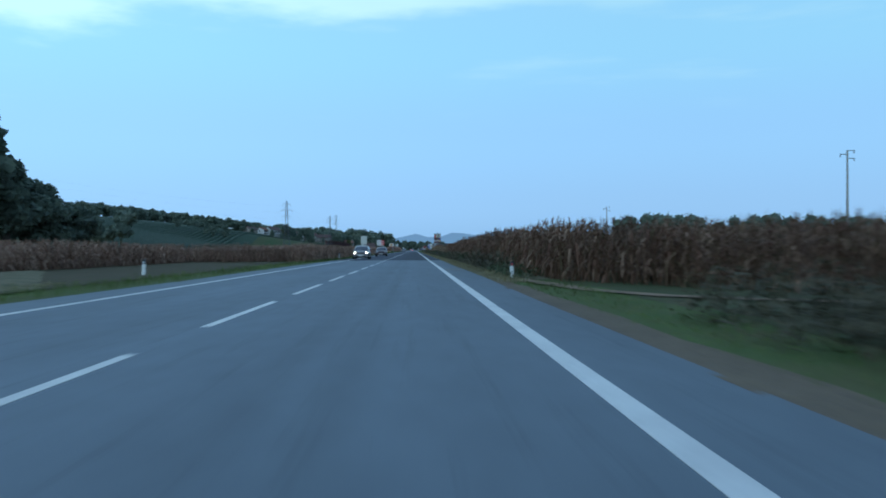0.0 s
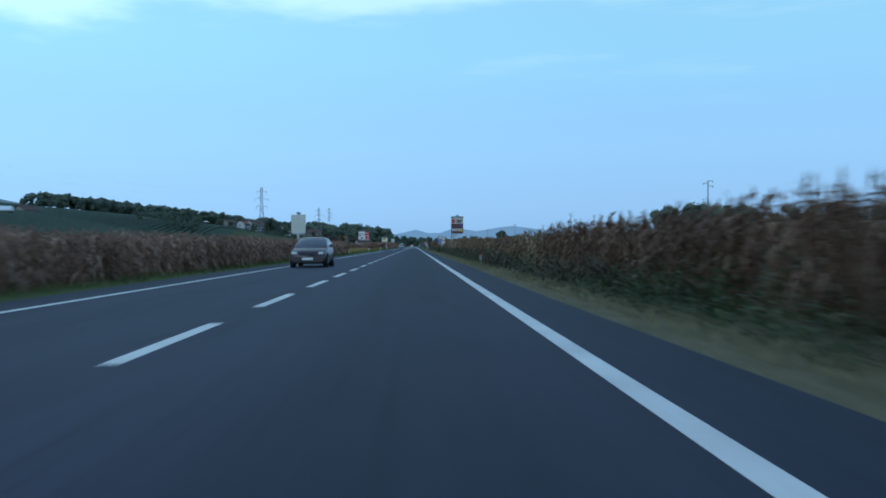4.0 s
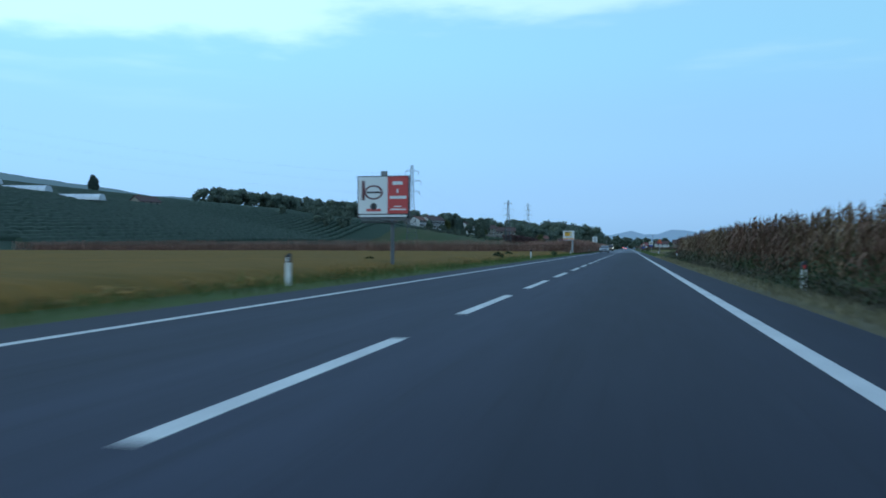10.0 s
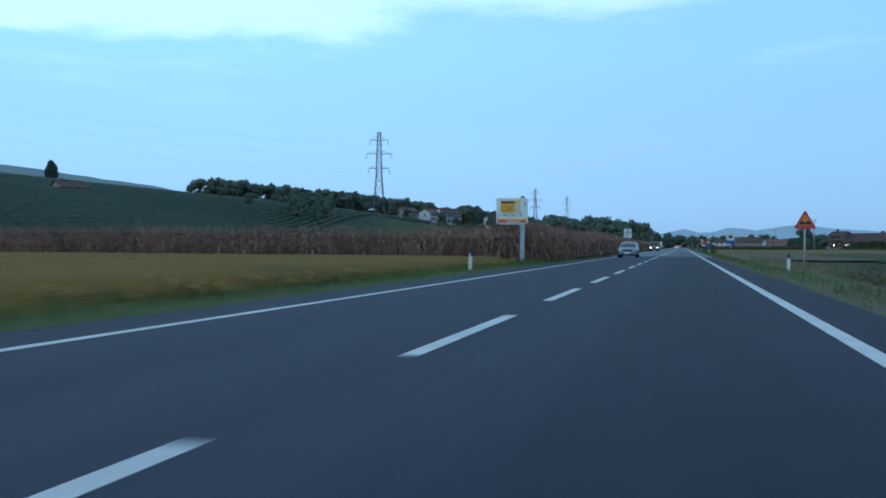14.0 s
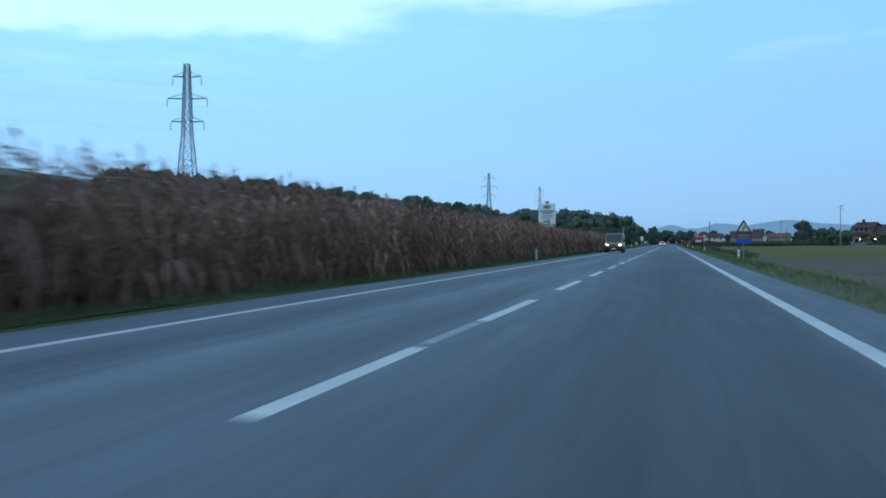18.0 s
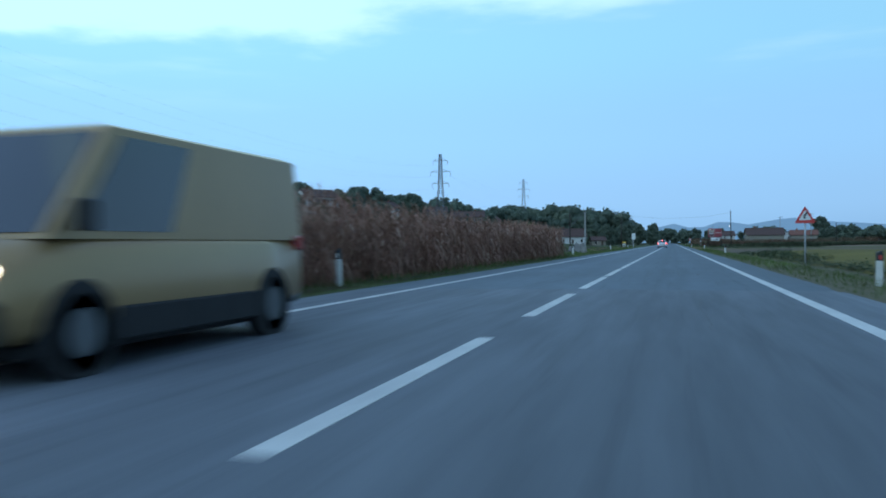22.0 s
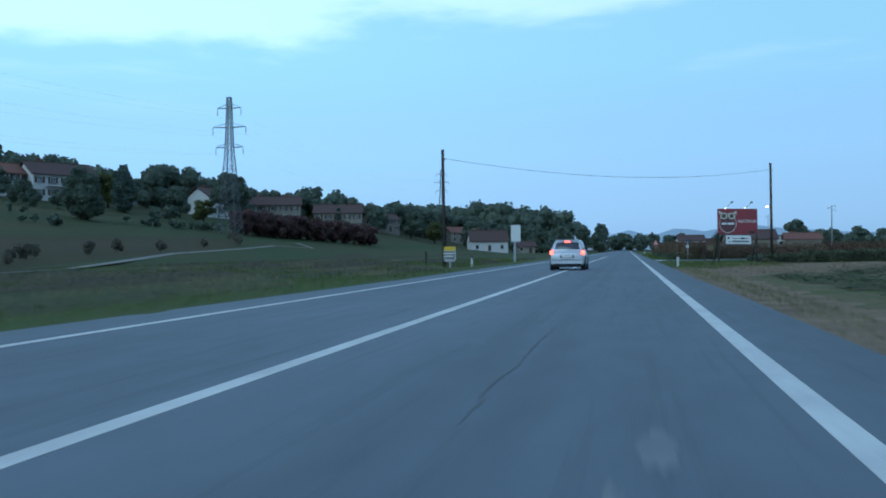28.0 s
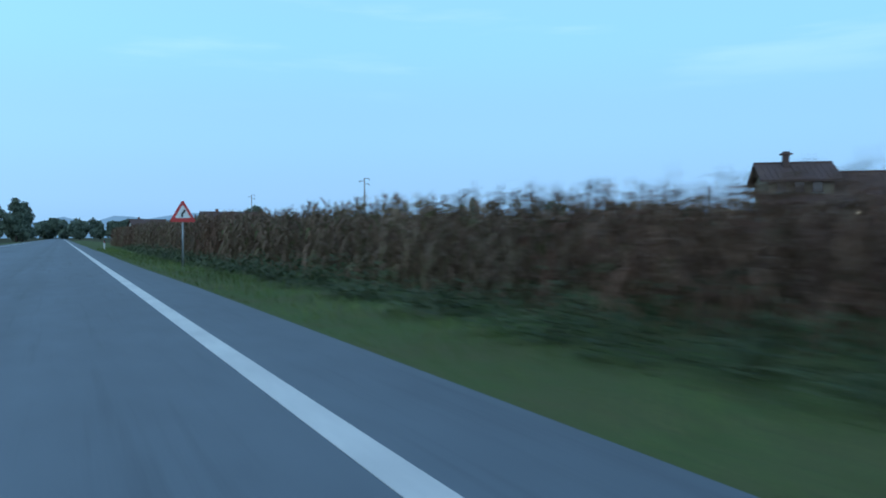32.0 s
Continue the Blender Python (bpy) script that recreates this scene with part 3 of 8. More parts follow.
def corn_chunk(name, material, length=6.0, rows=3, gap=0.23, tall=2.02):
    """Ripe maize plants, a few rows deep, along x from 0 to length; the rows go back along +y."""
    px, py = np.meshgrid(np.arange(0, length, gap), np.arange(rows) * 0.62)
    px = px.ravel() + rng.normal(0, 0.06, px.size)
    py = py.ravel() + rng.normal(0, 0.09, py.size)
    n = len(px)
    h = tall * rng.uniform(0.90, 1.07, n)
    sway = rng.normal(0, 0.07, (n, 2))
    parts = []
    # stalks, as two crossed strips
    for a in (0, math.pi / 2):
        base = np.stack([px, py, np.zeros(n)], 1)
        s = np.linspace(0, 1, 4)
        c = base[:, None, :] + np.stack([sway[:, :1] * s, sway[:, 1:] * s, h[:, None] * s], 2)
        w = 0.014 * (1.2 - 0.7 * s)[None, :, None] * np.array([math.cos(a), math.sin(a), 0])[None, None]
        parts.append(np.stack([c + w, c - w], 2))
    nl = 9
    for k in range(nl):
        z = h * (0.16 + 0.80 * (k + rng.uniform(0, 0.8, n)) / nl)
        fr = z / h
        base = np.stack([px + sway[:, 0] * fr, py + sway[:, 1] * fr, z], 1)
        az = rng.uniform(0, 2 * math.pi, n)
        L = rng.uniform(0.38, 0.78, n) * (1.05 - 0.35 * fr)
        lean = rng.uniform(0.15, 1.0, n)
        droop = rng.uniform(0.5, 1.75, n) * (1.25 - 0.5 * fr)
        parts.append(strips(base, az, lean, L, rng.uniform(0.055, 0.09, n), droop, 4))
    # short leaves crowded under the tassels
    for k in range(4):
        fr = rng.uniform(0.76, 0.98, n)
        base = np.stack([px + sway[:, 0] * fr, py + sway[:, 1] * fr, h * fr], 1)
        parts.append(strips(base, rng.uniform(0, 6.28, n), rng.uniform(0.5, 1.2, n), rng.uniform(0.25, 0.48, n), rng.uniform(0.045, 0.075, n), rng.uniform(0.3, 1.3, n), 4))
    # tassels
    for k in range(4):
        base = np.stack([px + sway[:, 0], py + sway[:, 1], h * rng.uniform(0.96, 1.0, n)], 1)
        parts.append(strips(base, rng.uniform(0, 6.28, n), rng.uniform(0.9, 1.5, n), rng.uniform(0.12, 0.24, n), np.full(n, 0.020), rng.uniform(0, 0.5, n), 4))
    # husked cobs
    base = np.stack([px, py, h * rng.uniform(0.42, 0.55, n)], 1)
    parts.append(strips(base, rng.uniform(0, 6.28, n), rng.uniform(0.6, 1.2, n), rng.uniform(0.2, 0.3, n), np.full(n, 0.075), np.zeros(n), 4))
    return blade_mesh(name, np.concatenate(parts), [material])


def corn_tops(name, material, tall, length=6.0, depth=6.0, gap=0.42):
    """Upper leaves and tassels of the plants inside a maize field."""
    px, py = np.meshgrid(np.arange(0, length, gap), np.arange(0, depth, 0.62))
    px = px.ravel() + rng.normal(0, 0.10, px.size)
    py = py.ravel() + rng.normal(0, 0.10, py.size)
    n = len(px)
    h = tall * rng.uniform(0.90, 1.06, n)
    parts = []
    for k in range(6):
        base = np.stack([px, py, h * rng.uniform(0.62, 0.97, n)], 1)
        parts.append(strips(base, rng.uniform(0, 6.28, n), rng.uniform(0.3, 1.2, n), rng.uniform(0.35, 0.65, n), rng.uniform(0.06, 0.09, n), rng.uniform(0.4, 1.3, n), 3))
    for k in range(2):
        base = np.stack([px, py, h * 0.96], 1)
        parts.append(strips(base, rng.uniform(0, 6.28, n), rng.uniform(0.9, 1.5, n), rng.uniform(0.12, 0.24, n), np.full(n, 0.022), rng.uniform(0, 0.5, n), 3))
    return blade_mesh(name, np.concatenate(parts), [material])


def tuft_chunk(name, material, length=6.0, depth=1.4, n=400, tall=0.28, width=0.016, slant=0.0):
    """Grass blades in a band along x."""
    base = np.stack([rng.uniform(0, length, n), rng.uniform(0, depth, n), np.full(n, -0.02)], 1)
    clump = np.round(base[:, :2] / 0.4) * 0.4
    base[:, :2] += (clump - base[:, :2]) * rng.uniform(0, 0.6, (n, 1))
    edge = np.clip((base[:, 1] + 0.15) / 0.5, 0.35, 1)
    L = tall * rng.uniform(0.5, 1.3, n) * edge
    return blade_mesh(name, strips(base, rng.uniform(0, 6.28, n), rng.uniform(0.9, 1.5, n), L, np.full(n, width), rng.uniform(0.1, 0.7, n), 3), [material])


def weed_chunk(name, material, length=6.0, depth=0.9, n=680, tall=0.75):
    """Broad-leaved weeds and brambles in a band along x."""
    c = np.stack([rng.uniform(0, length, 40), rng.uniform(0, depth, 40)], 1)
    hh = tall * rng.uniform(0.35, 1.15, 40)
    k = rng.integers(0, 40, n)
    base = np.zeros((n, 3))
    base[:, :2] = c[k] + rng.normal(0, 0.17, (n, 2))
    base[:, 2] = hh[k] * rng.uniform(0, 1, n)
    return blade_mesh(name, strips(base, rng.uniform(0, 6.28, n), rng.uniform(-0.3, 1.2, n), rng.uniform(0.10, 0.24, n), rng.uniform(0.04, 0.09, n), rng.uniform(0, 0.8, n), 3), [material])


def cloud_of_leaves(centres, radii, n, size, shell=0.55, flat=0.8):
    """Leaf clumps, small quads, round several centres."""
    centres, radii = np.asarray(centres, float), np.asarray(radii, float)
    wgt = radii ** 2 / np.sum(radii ** 2)
    k = rng.choice(len(centres), n, p=wgt)
    d = rng.normal(size=(n, 3))
    d /= np.linalg.norm(d, axis=1)[:, None]
    r = radii[k] * (shell + (1.06 - shell) * rng.uniform(0, 1, n) ** 0.5)
    p = centres[k] + d * r[:, None] * np.array([1, 1, flat])
    u = rng.normal(size=(n, 3))
    u /= np.linalg.norm(u, axis=1)[:, None]
    w = np.cross(u, rng.normal(size=(n, 3)))
    w /= np.linalg.norm(w, axis=1)[:, None]
    s = size * rng.uniform(0.5, 1.3, n)[:, None]
    a, b = u * s, w * s * 0.7
    return np.stack([np.stack([p - a - b, p - a + b], 1), np.stack([p + a - b, p + a + b], 1)], 1)


ICO = bmesh.new()
bmesh.ops.create_icosphere(ICO, subdivisions=2, radius=1.0)
ICO_V = np.array([v.co[:] for v in ICO.verts])
ICO_F = [tuple(v.index for v in f.verts) for f in ICO.faces]
ICO.free()


def core(mb, c, r, flat=0.8, mi=0):
    """A lumpy heart of foliage that fills a crown."""
    k = 1 + 0.10 * np.sin(ICO_V @ rng.normal(size=3) * 5) + 0.07 * rng.normal(size=len(ICO_V))
    v = np.asarray(c) + ICO_V * (r * k)[:, None] * np.array([1, 1, flat])
    mb.add(v.tolist(), ICO_F, mi)


def crown_shape(kind, h):
    """Centres and radii of the lumps of a crown for a tree of height h."""
    if kind == "cypress":
        z = np.linspace(0.10 * h, 0.93 * h, 11)
        r = 0.13 * h * np.sin(np.pi * np.clip((z / h) ** 0.75 * 0.97 + 0.02, 0, 1)) ** 0.8 + 0.12
        return np.stack([rng.normal(0, 0.03 * h, 11) * 0.3, rng.normal(0, 0.03 * h, 11) * 0.3, z], 1), r
    if kind == "poplar":
        n = 16
        z = h * rng.uniform(0.22, 0.93, n)
        a = rng.uniform(0, 6.28, n)
        d = 0.13 * h * np.sqrt(np.clip(1.05 - z / h, 0, 1)) * rng.uniform(0.3, 1, n)
        return np.stack([d * np.cos(a), d * np.sin(a), z], 1), h * rng.uniform(0.08, 0.14, n)
    if kind == "oval":
        n = 20
        a = rng.uniform(0, 6.28, n)
        z = h * rng.uniform(0.13, 0.90, n)
        d = 0.21 * h * np.sqrt(np.clip(1 - ((z / h - 0.42) / 0.55) ** 2, 0.03, 1)) * rng.uniform(0.2, 0.95, n)
        return np.stack([d * np.cos(a), d * np.sin(a), z], 1), h * np.interp(z / h, [0.1, 0.45, 0.95], [0.12, 0.16, 0.07]) * rng.uniform(0.85, 1.15, n)
    n = 15
    a = rng.uniform(0, 6.28, n)
    z = h * rng.uniform(0.24, 0.84, n)
    d = 0.30 * h * np.sqrt(np.clip(1 - ((z / h - 0.50) / 0.42) ** 2, 0.05, 1)) * rng.uniform(0.25, 0.95, n)
    return np.stack([d * np.cos(a), d * np.sin(a), z], 1), h * rng.uniform(0.11, 0.19, n)


def tree_meshes(name, kind, h, material, leaves=1100, size=None):
    c, r = crown_shape(kind, h)
    trunk = MB()
    trunk.bar((0, 0, -0.5), (0.02 * h, 0, 0.42 * h), 0.055 * h, 0.032 * h, n=8)
    trunk.bar((0.02 * h, 0, 0.42 * h), (0, 0.02 * h, 0.75 * h), 0.032 * h, 0.012 * h, n=6)
    for k in range(min(7, len(c))):
        s = Vector((0.015 * h, 0, h * (0.25 + 0.05 * k)))
        trunk.bar(s, Vector(c[k]), 0.018 * h, 0.006 * h, n=5)
    q = cloud_of_leaves(c, r, leaves, size or 0.030 * h, shell=0.66, flat=1.0 if kind != "round" else 0.85)
    body = MB()
    for cc, rr in zip(c, r):
        core(body, cc, rr * 0.80, 1.0 if kind != "round" else 0.85)
    n0 = len(body.v)
    v = q.reshape(-1, 3).tolist()
    f = [(4 * i, 4 * i + 1, 4 * i + 3, 4 * i + 2) for i in range(len(q))]
    body.add(v, f)
    return trunk.mesh(name + "_trunk", M_BARK, smooth=True), body.mesh(name + "_crown", material)


TREES = {}
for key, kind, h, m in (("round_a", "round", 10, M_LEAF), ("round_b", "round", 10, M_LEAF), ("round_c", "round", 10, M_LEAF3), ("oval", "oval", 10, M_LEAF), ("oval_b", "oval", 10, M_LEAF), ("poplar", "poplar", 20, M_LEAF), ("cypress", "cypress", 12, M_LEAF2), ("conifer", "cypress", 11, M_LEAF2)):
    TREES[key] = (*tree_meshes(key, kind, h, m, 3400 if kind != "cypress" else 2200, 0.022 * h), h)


def tree(key, x, y, top=None, h=None, label="", wide=1.0, spin=None, group=""):
    """A tree on the ground at x, y, h metres high or with its tip at the height top."""
    g = float(hz(x, y))
    h = (top - g) if top is not None else h
    tr, cr_, h0 = TREES[key]
    s = h / h0
    spin = rng.uniform(0, 360) if spin is None else spin
    m = pose(x, y, g, 0, 0, spin) @ Matrix.Diagonal((s * wide, s * wide, s, 1))
    t = thing("tree", Matrix.Identity(4), label or "dark green broad-leaved tree beside the fields", "tree", group)
    t.matrix_basis = m
    part("trunk", tr, M_BARK, t)
    part("crown", cr_, None, t)
    return t


def wood(name, line, n, hmin, hmax, spread, material, label, leaves=150, size=0.9, top=None):
    """A wood as one mass of many crowns along a line of (x, y)."""
    line = np.array(line, float)
    seg = np.r_[0, np.cumsum(np.linalg.norm(np.diff(line, axis=0), axis=1))]
    body = MB()
    qs = []
    for t in np.sort(rng.uniform(0, seg[-1], n)):
        x = np.interp(t, seg, line[:, 0]) + rng.normal(0, spread)
        y = np.interp(t, seg, line[:, 1]) + rng.normal(0, spread)
        h = rng.uniform(hmin, hmax)
        g = float(hz(x, y))
        k = 5
        a = rng.uniform(0, 6.28, k)
        c = np.stack([x + 0.22 * h * np.cos(a), y + 0.22 * h * np.sin(a), g + h * rng.uniform(0.22, 0.82, k)], 1)
        r = h * rng.uniform(0.15, 0.24, k)
        body.bar((x, y, g - 0.5), (x, y, g + 0.5 * h), 0.06 * h, 0.03 * h, n=5)
        for cc, rr in zip(c, r):
            core(body, cc, rr * 0.84, 0.9)
        qs.append(cloud_of_leaves(c, r, int(leaves * 2.0), size * 0.62, shell=0.70, flat=0.9))
    q = np.concatenate(qs)
    body.add(q.reshape(-1, 3).tolist(), [(4 * i, 4 * i + 1, 4 * i + 3, 4 * i + 2) for i in range(len(q))])
    return solid(name, body, material, label, "wood", kind="stuff")


def leafy_box(name, x0, x1, y0, y1, z0, z1, n, size, material, label, category, m=None):
    """A clipped hedge: a lumpy block with leaves all over it."""
    body = MB()
    nx = max(2, int((x1 - x0) / 1.1))
    cx = np.linspace(x0 + (y1 - y0) * 0.4, x1 - (y1 - y0) * 0.4, nx)
    c = np.stack([cx, np.full(nx, (y0 + y1) / 2) + rng.normal(0, 0.05, nx), np.full(nx, (z0 + z1) / 2)], 1)
    for p in c:
        core(body, p, (y1 - y0) * 0.46, (z1 - z0) / (y1 - y0))
    body.box(x0 + 0.1, x1 - 0.1, y0 + 0.15 * (y1 - y0), y1 - 0.15 * (y1 - y0), z0, z1 - 0.15 * (z1 - z0))
    p = rng.uniform(0, 1, (n, 3)) * [x1 - x0, y1 - y0, z1 - z0] + [x0, y0, z0]
    face = rng.integers(0, 4, n)
    p[face == 0, 1] = y0 + rng.normal(0, 0.06, (face == 0).sum())
    p[face == 1, 1] = y1 + rng.normal(0, 0.06, (face == 1).sum())
    p[face >= 2, 2] = z1 + rng.normal(0, 0.10, (face >= 2).sum())
    u = rng.normal(size=(n, 3))
    u /= np.linalg.norm(u, axis=1)[:, None]
    w = np.cross(u, rng.normal(size=(n, 3)))
    w /= np.linalg.norm(w, axis=1)[:, None]
    a, b = u * size, w * size * 0.7
    q = np.stack([np.stack([p - a - b, p - a + b], 1), np.stack([p + a - b, p + a + b], 1)], 1)
    t = thing(name, m or Matrix(), label, category)
    part("hedge_body", body, material, t, "dense twiggy heart of the hedge")
    cut = np.linspace(x0, x1, max(2, round((x1 - x0) / 2.4)) + 1)
    for a, b in zip(cut, cut[1:]):
        some = q[(p[:, 0] >= a) & (p[:, 0] < b)]
        part("foliage", MB().add(some.reshape(-1, 3).tolist(), [(4 * i, 4 * i + 1, 4 * i + 3, 4 * i + 2) for i in range(len(some))]), material, t)
    return t

# ---- ground, road ----
gx = np.r_[np.linspace(-3200, -700, 8), np.linspace(-620, -20, 76), [-14, -9.5, -7.2, -2, 3, 6, 10, 16, 25], np.linspace(45, 300, 14), np.linspace(450, 3200, 8)]
gy = np.r_[np.linspace(-700, -90, 6), np.linspace(-60, 1180, 105), np.linspace(1250, 4200, 10)]
gx, gy = np.unique(np.r_[gx, np.arange(4, 52, 3.0)]), np.unique(np.r_[gy, np.arange(630, 716, 3.0)])
sheet("ground", gx, gy, lambda X, Y: hz(X, Y) - 0.12, M_GROUND, "grassy farmland with low fields rising to a hill", "ground")

XR, XC, XL = 2.30, -1.66, -5.32
ROAD_L, ROAD_R = -6.55, 3.42


def road_piece(name, y0, y1, material, label, z=0.0):
    rows_, n = [], max(2, int((y1 - y0) / 12) + 1)
    for y in np.linspace(y0, y1, n):
        j, k = 0.06 * math.sin(y * 0.7) + 0.05 * math.sin(y * 2.3), 0.06 * math.sin(y * 0.9 + 2)
        rows_.append([(ROAD_L + j - 0.10, y, -0.065), (ROAD_L + j, y, z - 0.015), (XC, y, z), (ROAD_R + k, y, z - 0.015), (ROAD_R + k + 0.10, y, -0.065)])
    mb = MB()
    for r in rows_:
        mb.v.extend(r)
    for i in range(n - 1):
        for k in range(4):
            mb.f.append((5 * i + k, 5 * i + k + 1, 5 * i + 6 + k, 5 * i + 5 + k))
            mb.m.append(0)
    return solid(name, mb, material, label, "road", kind="structure")


road_piece("road", -80, 76.6, M_OLD, "grey worn asphalt road")
road_piece("road", 76.6, 397.0, M_NEW, "dark fresh asphalt road", 0.006)
road_piece("road", 397.0, 500.0, M_MID, "grey asphalt road with dark polished wheel tracks")
road_piece("road", 500.0, 1400, M_OLD, "grey worn asphalt road with cracks")
for y0, y1, x0, x1 in ((76.1, 77.0, ROAD_L, ROAD_R), ):
    solid("tar_seam", MB().box(x0, x1, y0 + 0.35, y1 - 0.4, 0.0, 0.010), M_CRACK, "dark tar seam between two asphalt surfaces", "seam", kind="structure")


def road_z(x, y=0.0):
    """Height of the cambered road surface."""
    side = (XC - x) / (XC - ROAD_L) if x < XC else (x - XC) / (ROAD_R - XC)
    return -0.015 * side + (0.006 if 76.6 < y < 397.0 else 0.0)


def marking(name, x, w, y0, y1, material, label, z=0.004):
    n = max(1, int((y1 - y0) / 14))
    mb = MB()
    for a, b in zip(np.linspace(y0, y1, n + 1), np.linspace(y0, y1, n + 1)[1:]):
        mb.box(x - w / 2, x + w / 2, a, b, -0.05, road_z(x, min(max(a, 76.7), b)) + z)
    return solid(name, mb, material, label, "road marking", kind="structure")


# edge lines
for a, b in ((-60, 483.0), (484.6, 579.5)):
    marking("edge_line", XL, 0.15, a, b, M_PAINT, "narrow white edge line of the road")
marking("edge_line", XL, 0.15, 579.5, 1300, M_PAINT, "narrow white edge line of the road")
for a, b in ((-60, 579.2), (580.2, 582.6), (583.2, 586.0), (586.8, 669.4), (669.9, 673.5), (674.05, 676.7), (677.8, 679.4), (680.8, 683.2), (684.1, 1300)):
    marking("edge_line", XR + 0.02, 0.20, a, b, M_PAINT, "broad white edge line beside the paved shoulder")
# centre dashes
dashes = [(10.55 + 7.64 * k, 5.1 if k >= 0 else 4.85) for k in range(-9, 9)] + [(80.15 + 6.4 * k, 3.6 if k < 9 else 3.35) for k in range(0, 16)]
dashes += [(y, 4.6) for y in (181.0, 188.8, 196.2)] + [(203.3, 3.5), (210.3, 4.3), (218.5, 4.2)]
dashes += [(y, 4.8) for y in (226.1, 234.2, 242.0, 249.8, 258.0, 265.4, 273.2, 281.0, 288.4)]
dashes += [(y, 4.4) for y in (295.5, 303.4, 311.3, 319.1, 326.8, 334.4, 342.2, 349.8, 357.5, 365.2, 372.8, 380.5, 388.2)]
for y, length in dashes:
    w_ = 0.12 if y < 77 else 0.17
    marking("centre_dash", XC, w_, y, y + length, M_PAINT, "white dash of the centre line")
for k, (a, b) in enumerate(((404.1, 407.3), (410.0, 414.0), (417.2, 421.4), (424.6, 428.7), (432.0, 436.2), (439.2, 443.4), (446.6, 451.7), (454.4, 459.3), (462.0, 466.7), (470.1, 474.6), (477.7, 482.0), (485.8, 490.7), (493.3, 498.3), (500.2, 506.5), (507.3, 513.7), (514.4, 520.8), (521.5, 525.3), (526.0, 531.8), (532.5, 538.2), (538.9, 543.9), (544.6, 551.4), (551.9, 582.2), (582.8, 720))):
    marking("centre_dash" if k < 21 else "centre_line", XC, 0.17, a, b, M_PAINT, "white dash of the centre line" if k < 21 else "solid white centre line")
for a, b in ((407.6, 409.8),):
    marking("old_dash", XC - 0.02, 0.14, a, b, M_WORN, "worn grey remnant of an older dash", 0.003)
# give-way line and teeth across the side road
for k in range(3):
    y = 676.6 + 1.5 * k
    solid("give_way_dash", MB().box(3.66, 3.78, y, y + 1.1, -0.01, 0.010), M_PAINT, "short white dash across the side road", "road marking", kind="structure")
for k in range(6):
    x, y = 3.84 + 0.02 * k, 676.4 + 0.80 * k
    solid("give_way_tooth", MB().add([(x, y, 0.006), (x, y + 0.5, 0.006), (x + 0.6, y + 0.25, 0.006), (x, y, -0.01), (x, y + 0.5, -0.01), (x + 0.6, y + 0.25, -0.01)], [(0, 2, 1), (0, 1, 4, 3), (1, 2, 5, 4), (2, 0, 3, 5)]), M_PAINT, "white give-way triangle painted at the side road", "road marking", kind="structure")


def crack(x, y0, y1, wob, w, seed):
    r_ = np.random.default_rng(seed)
    n = int((y1 - y0) / 0.16)
    ys = np.linspace(y0, y1, n)
    xs = np.full(n, float(x))
    for i in range(1, n):
        xs[i] = x + 0.8 * (xs[i - 1] - x) + r_.normal(0, 0.6 * wob)
    ww = w * np.clip(r_.normal(1, 0.5, n), 0.15, 2.4)
    mb = MB()
    for a, b, wd in zip(ys, xs, ww):
        mb.v += [(b - wd / 2, a, road_z(b) + 0.0035), (b + wd / 2, a, road_z(b) + 0.0035)]
    for i in range(n - 1):
        mb.f.append((2 * i, 2 * i + 1, 2 * i + 3, 2 * i + 2))
        mb.m.append(0)
    solid("road_crack", mb, M_CRACK, "dark sealed crack running along the asphalt", "crack", kind="structure")


for s, (x, a, b, wb, w) in enumerate(((-0.1, 468, 476, 0.03, 0.016), (-0.48, 506.6, 510, 0.02, 0.012), (-0.06, 507.2, 514, 0.016, 0.010), (0.38, 507.5, 512, 0.016, 0.009), (0.62, 492, 499, 0.03, 0.010), (-0.24, 526.3, 528.6, 0.03, 0.014), (0.21, 526.2, 529.2, 0.02, 0.017), (0.10, 535.6, 546, 0.016, 0.014), (-0.45, 536.2, 540.4, 0.03, 0.012), (-0.46, 577.9, 580.6, 0.03, 0.014), (-3.0, 560, 568, 0.03, 0.011), (0.07, 577.0, 598, 0.014, 0.013), (0.25, 608, 614, 0.035, 0.013), (0.2, 552, 560, 0.03, 0.013), (-2.2, 640, 650, 0.035, 0.014), (-1.0, 455, 463, 0.03, 0.011), (0.3, 660, 668, 0.03, 0.014), (0.1, 684, 690, 0.03, 0.016), (0.0, 694, 702, 0.03, 0.018), (-3.4, 436, 447, 0.03, 0.012))):
    crack(x, a, b, wb, w, 30 + s)


def blot(x, y, rx, ry, material, seed, z=0.008, label="dark stained patch of repaired asphalt"):
    r_ = np.random.default_rng(seed)
    a = np.linspace(0, 2 * math.pi, 22)[:-1]
    k = 1 + 0.22 * r_.normal(size=21)
    solid("asphalt_patch", MB().poly([(x + rx * q * math.cos(t), y + ry * q * math.sin(t), z) for t, q in zip(a, k)]), material, label, "road patch", kind="structure")


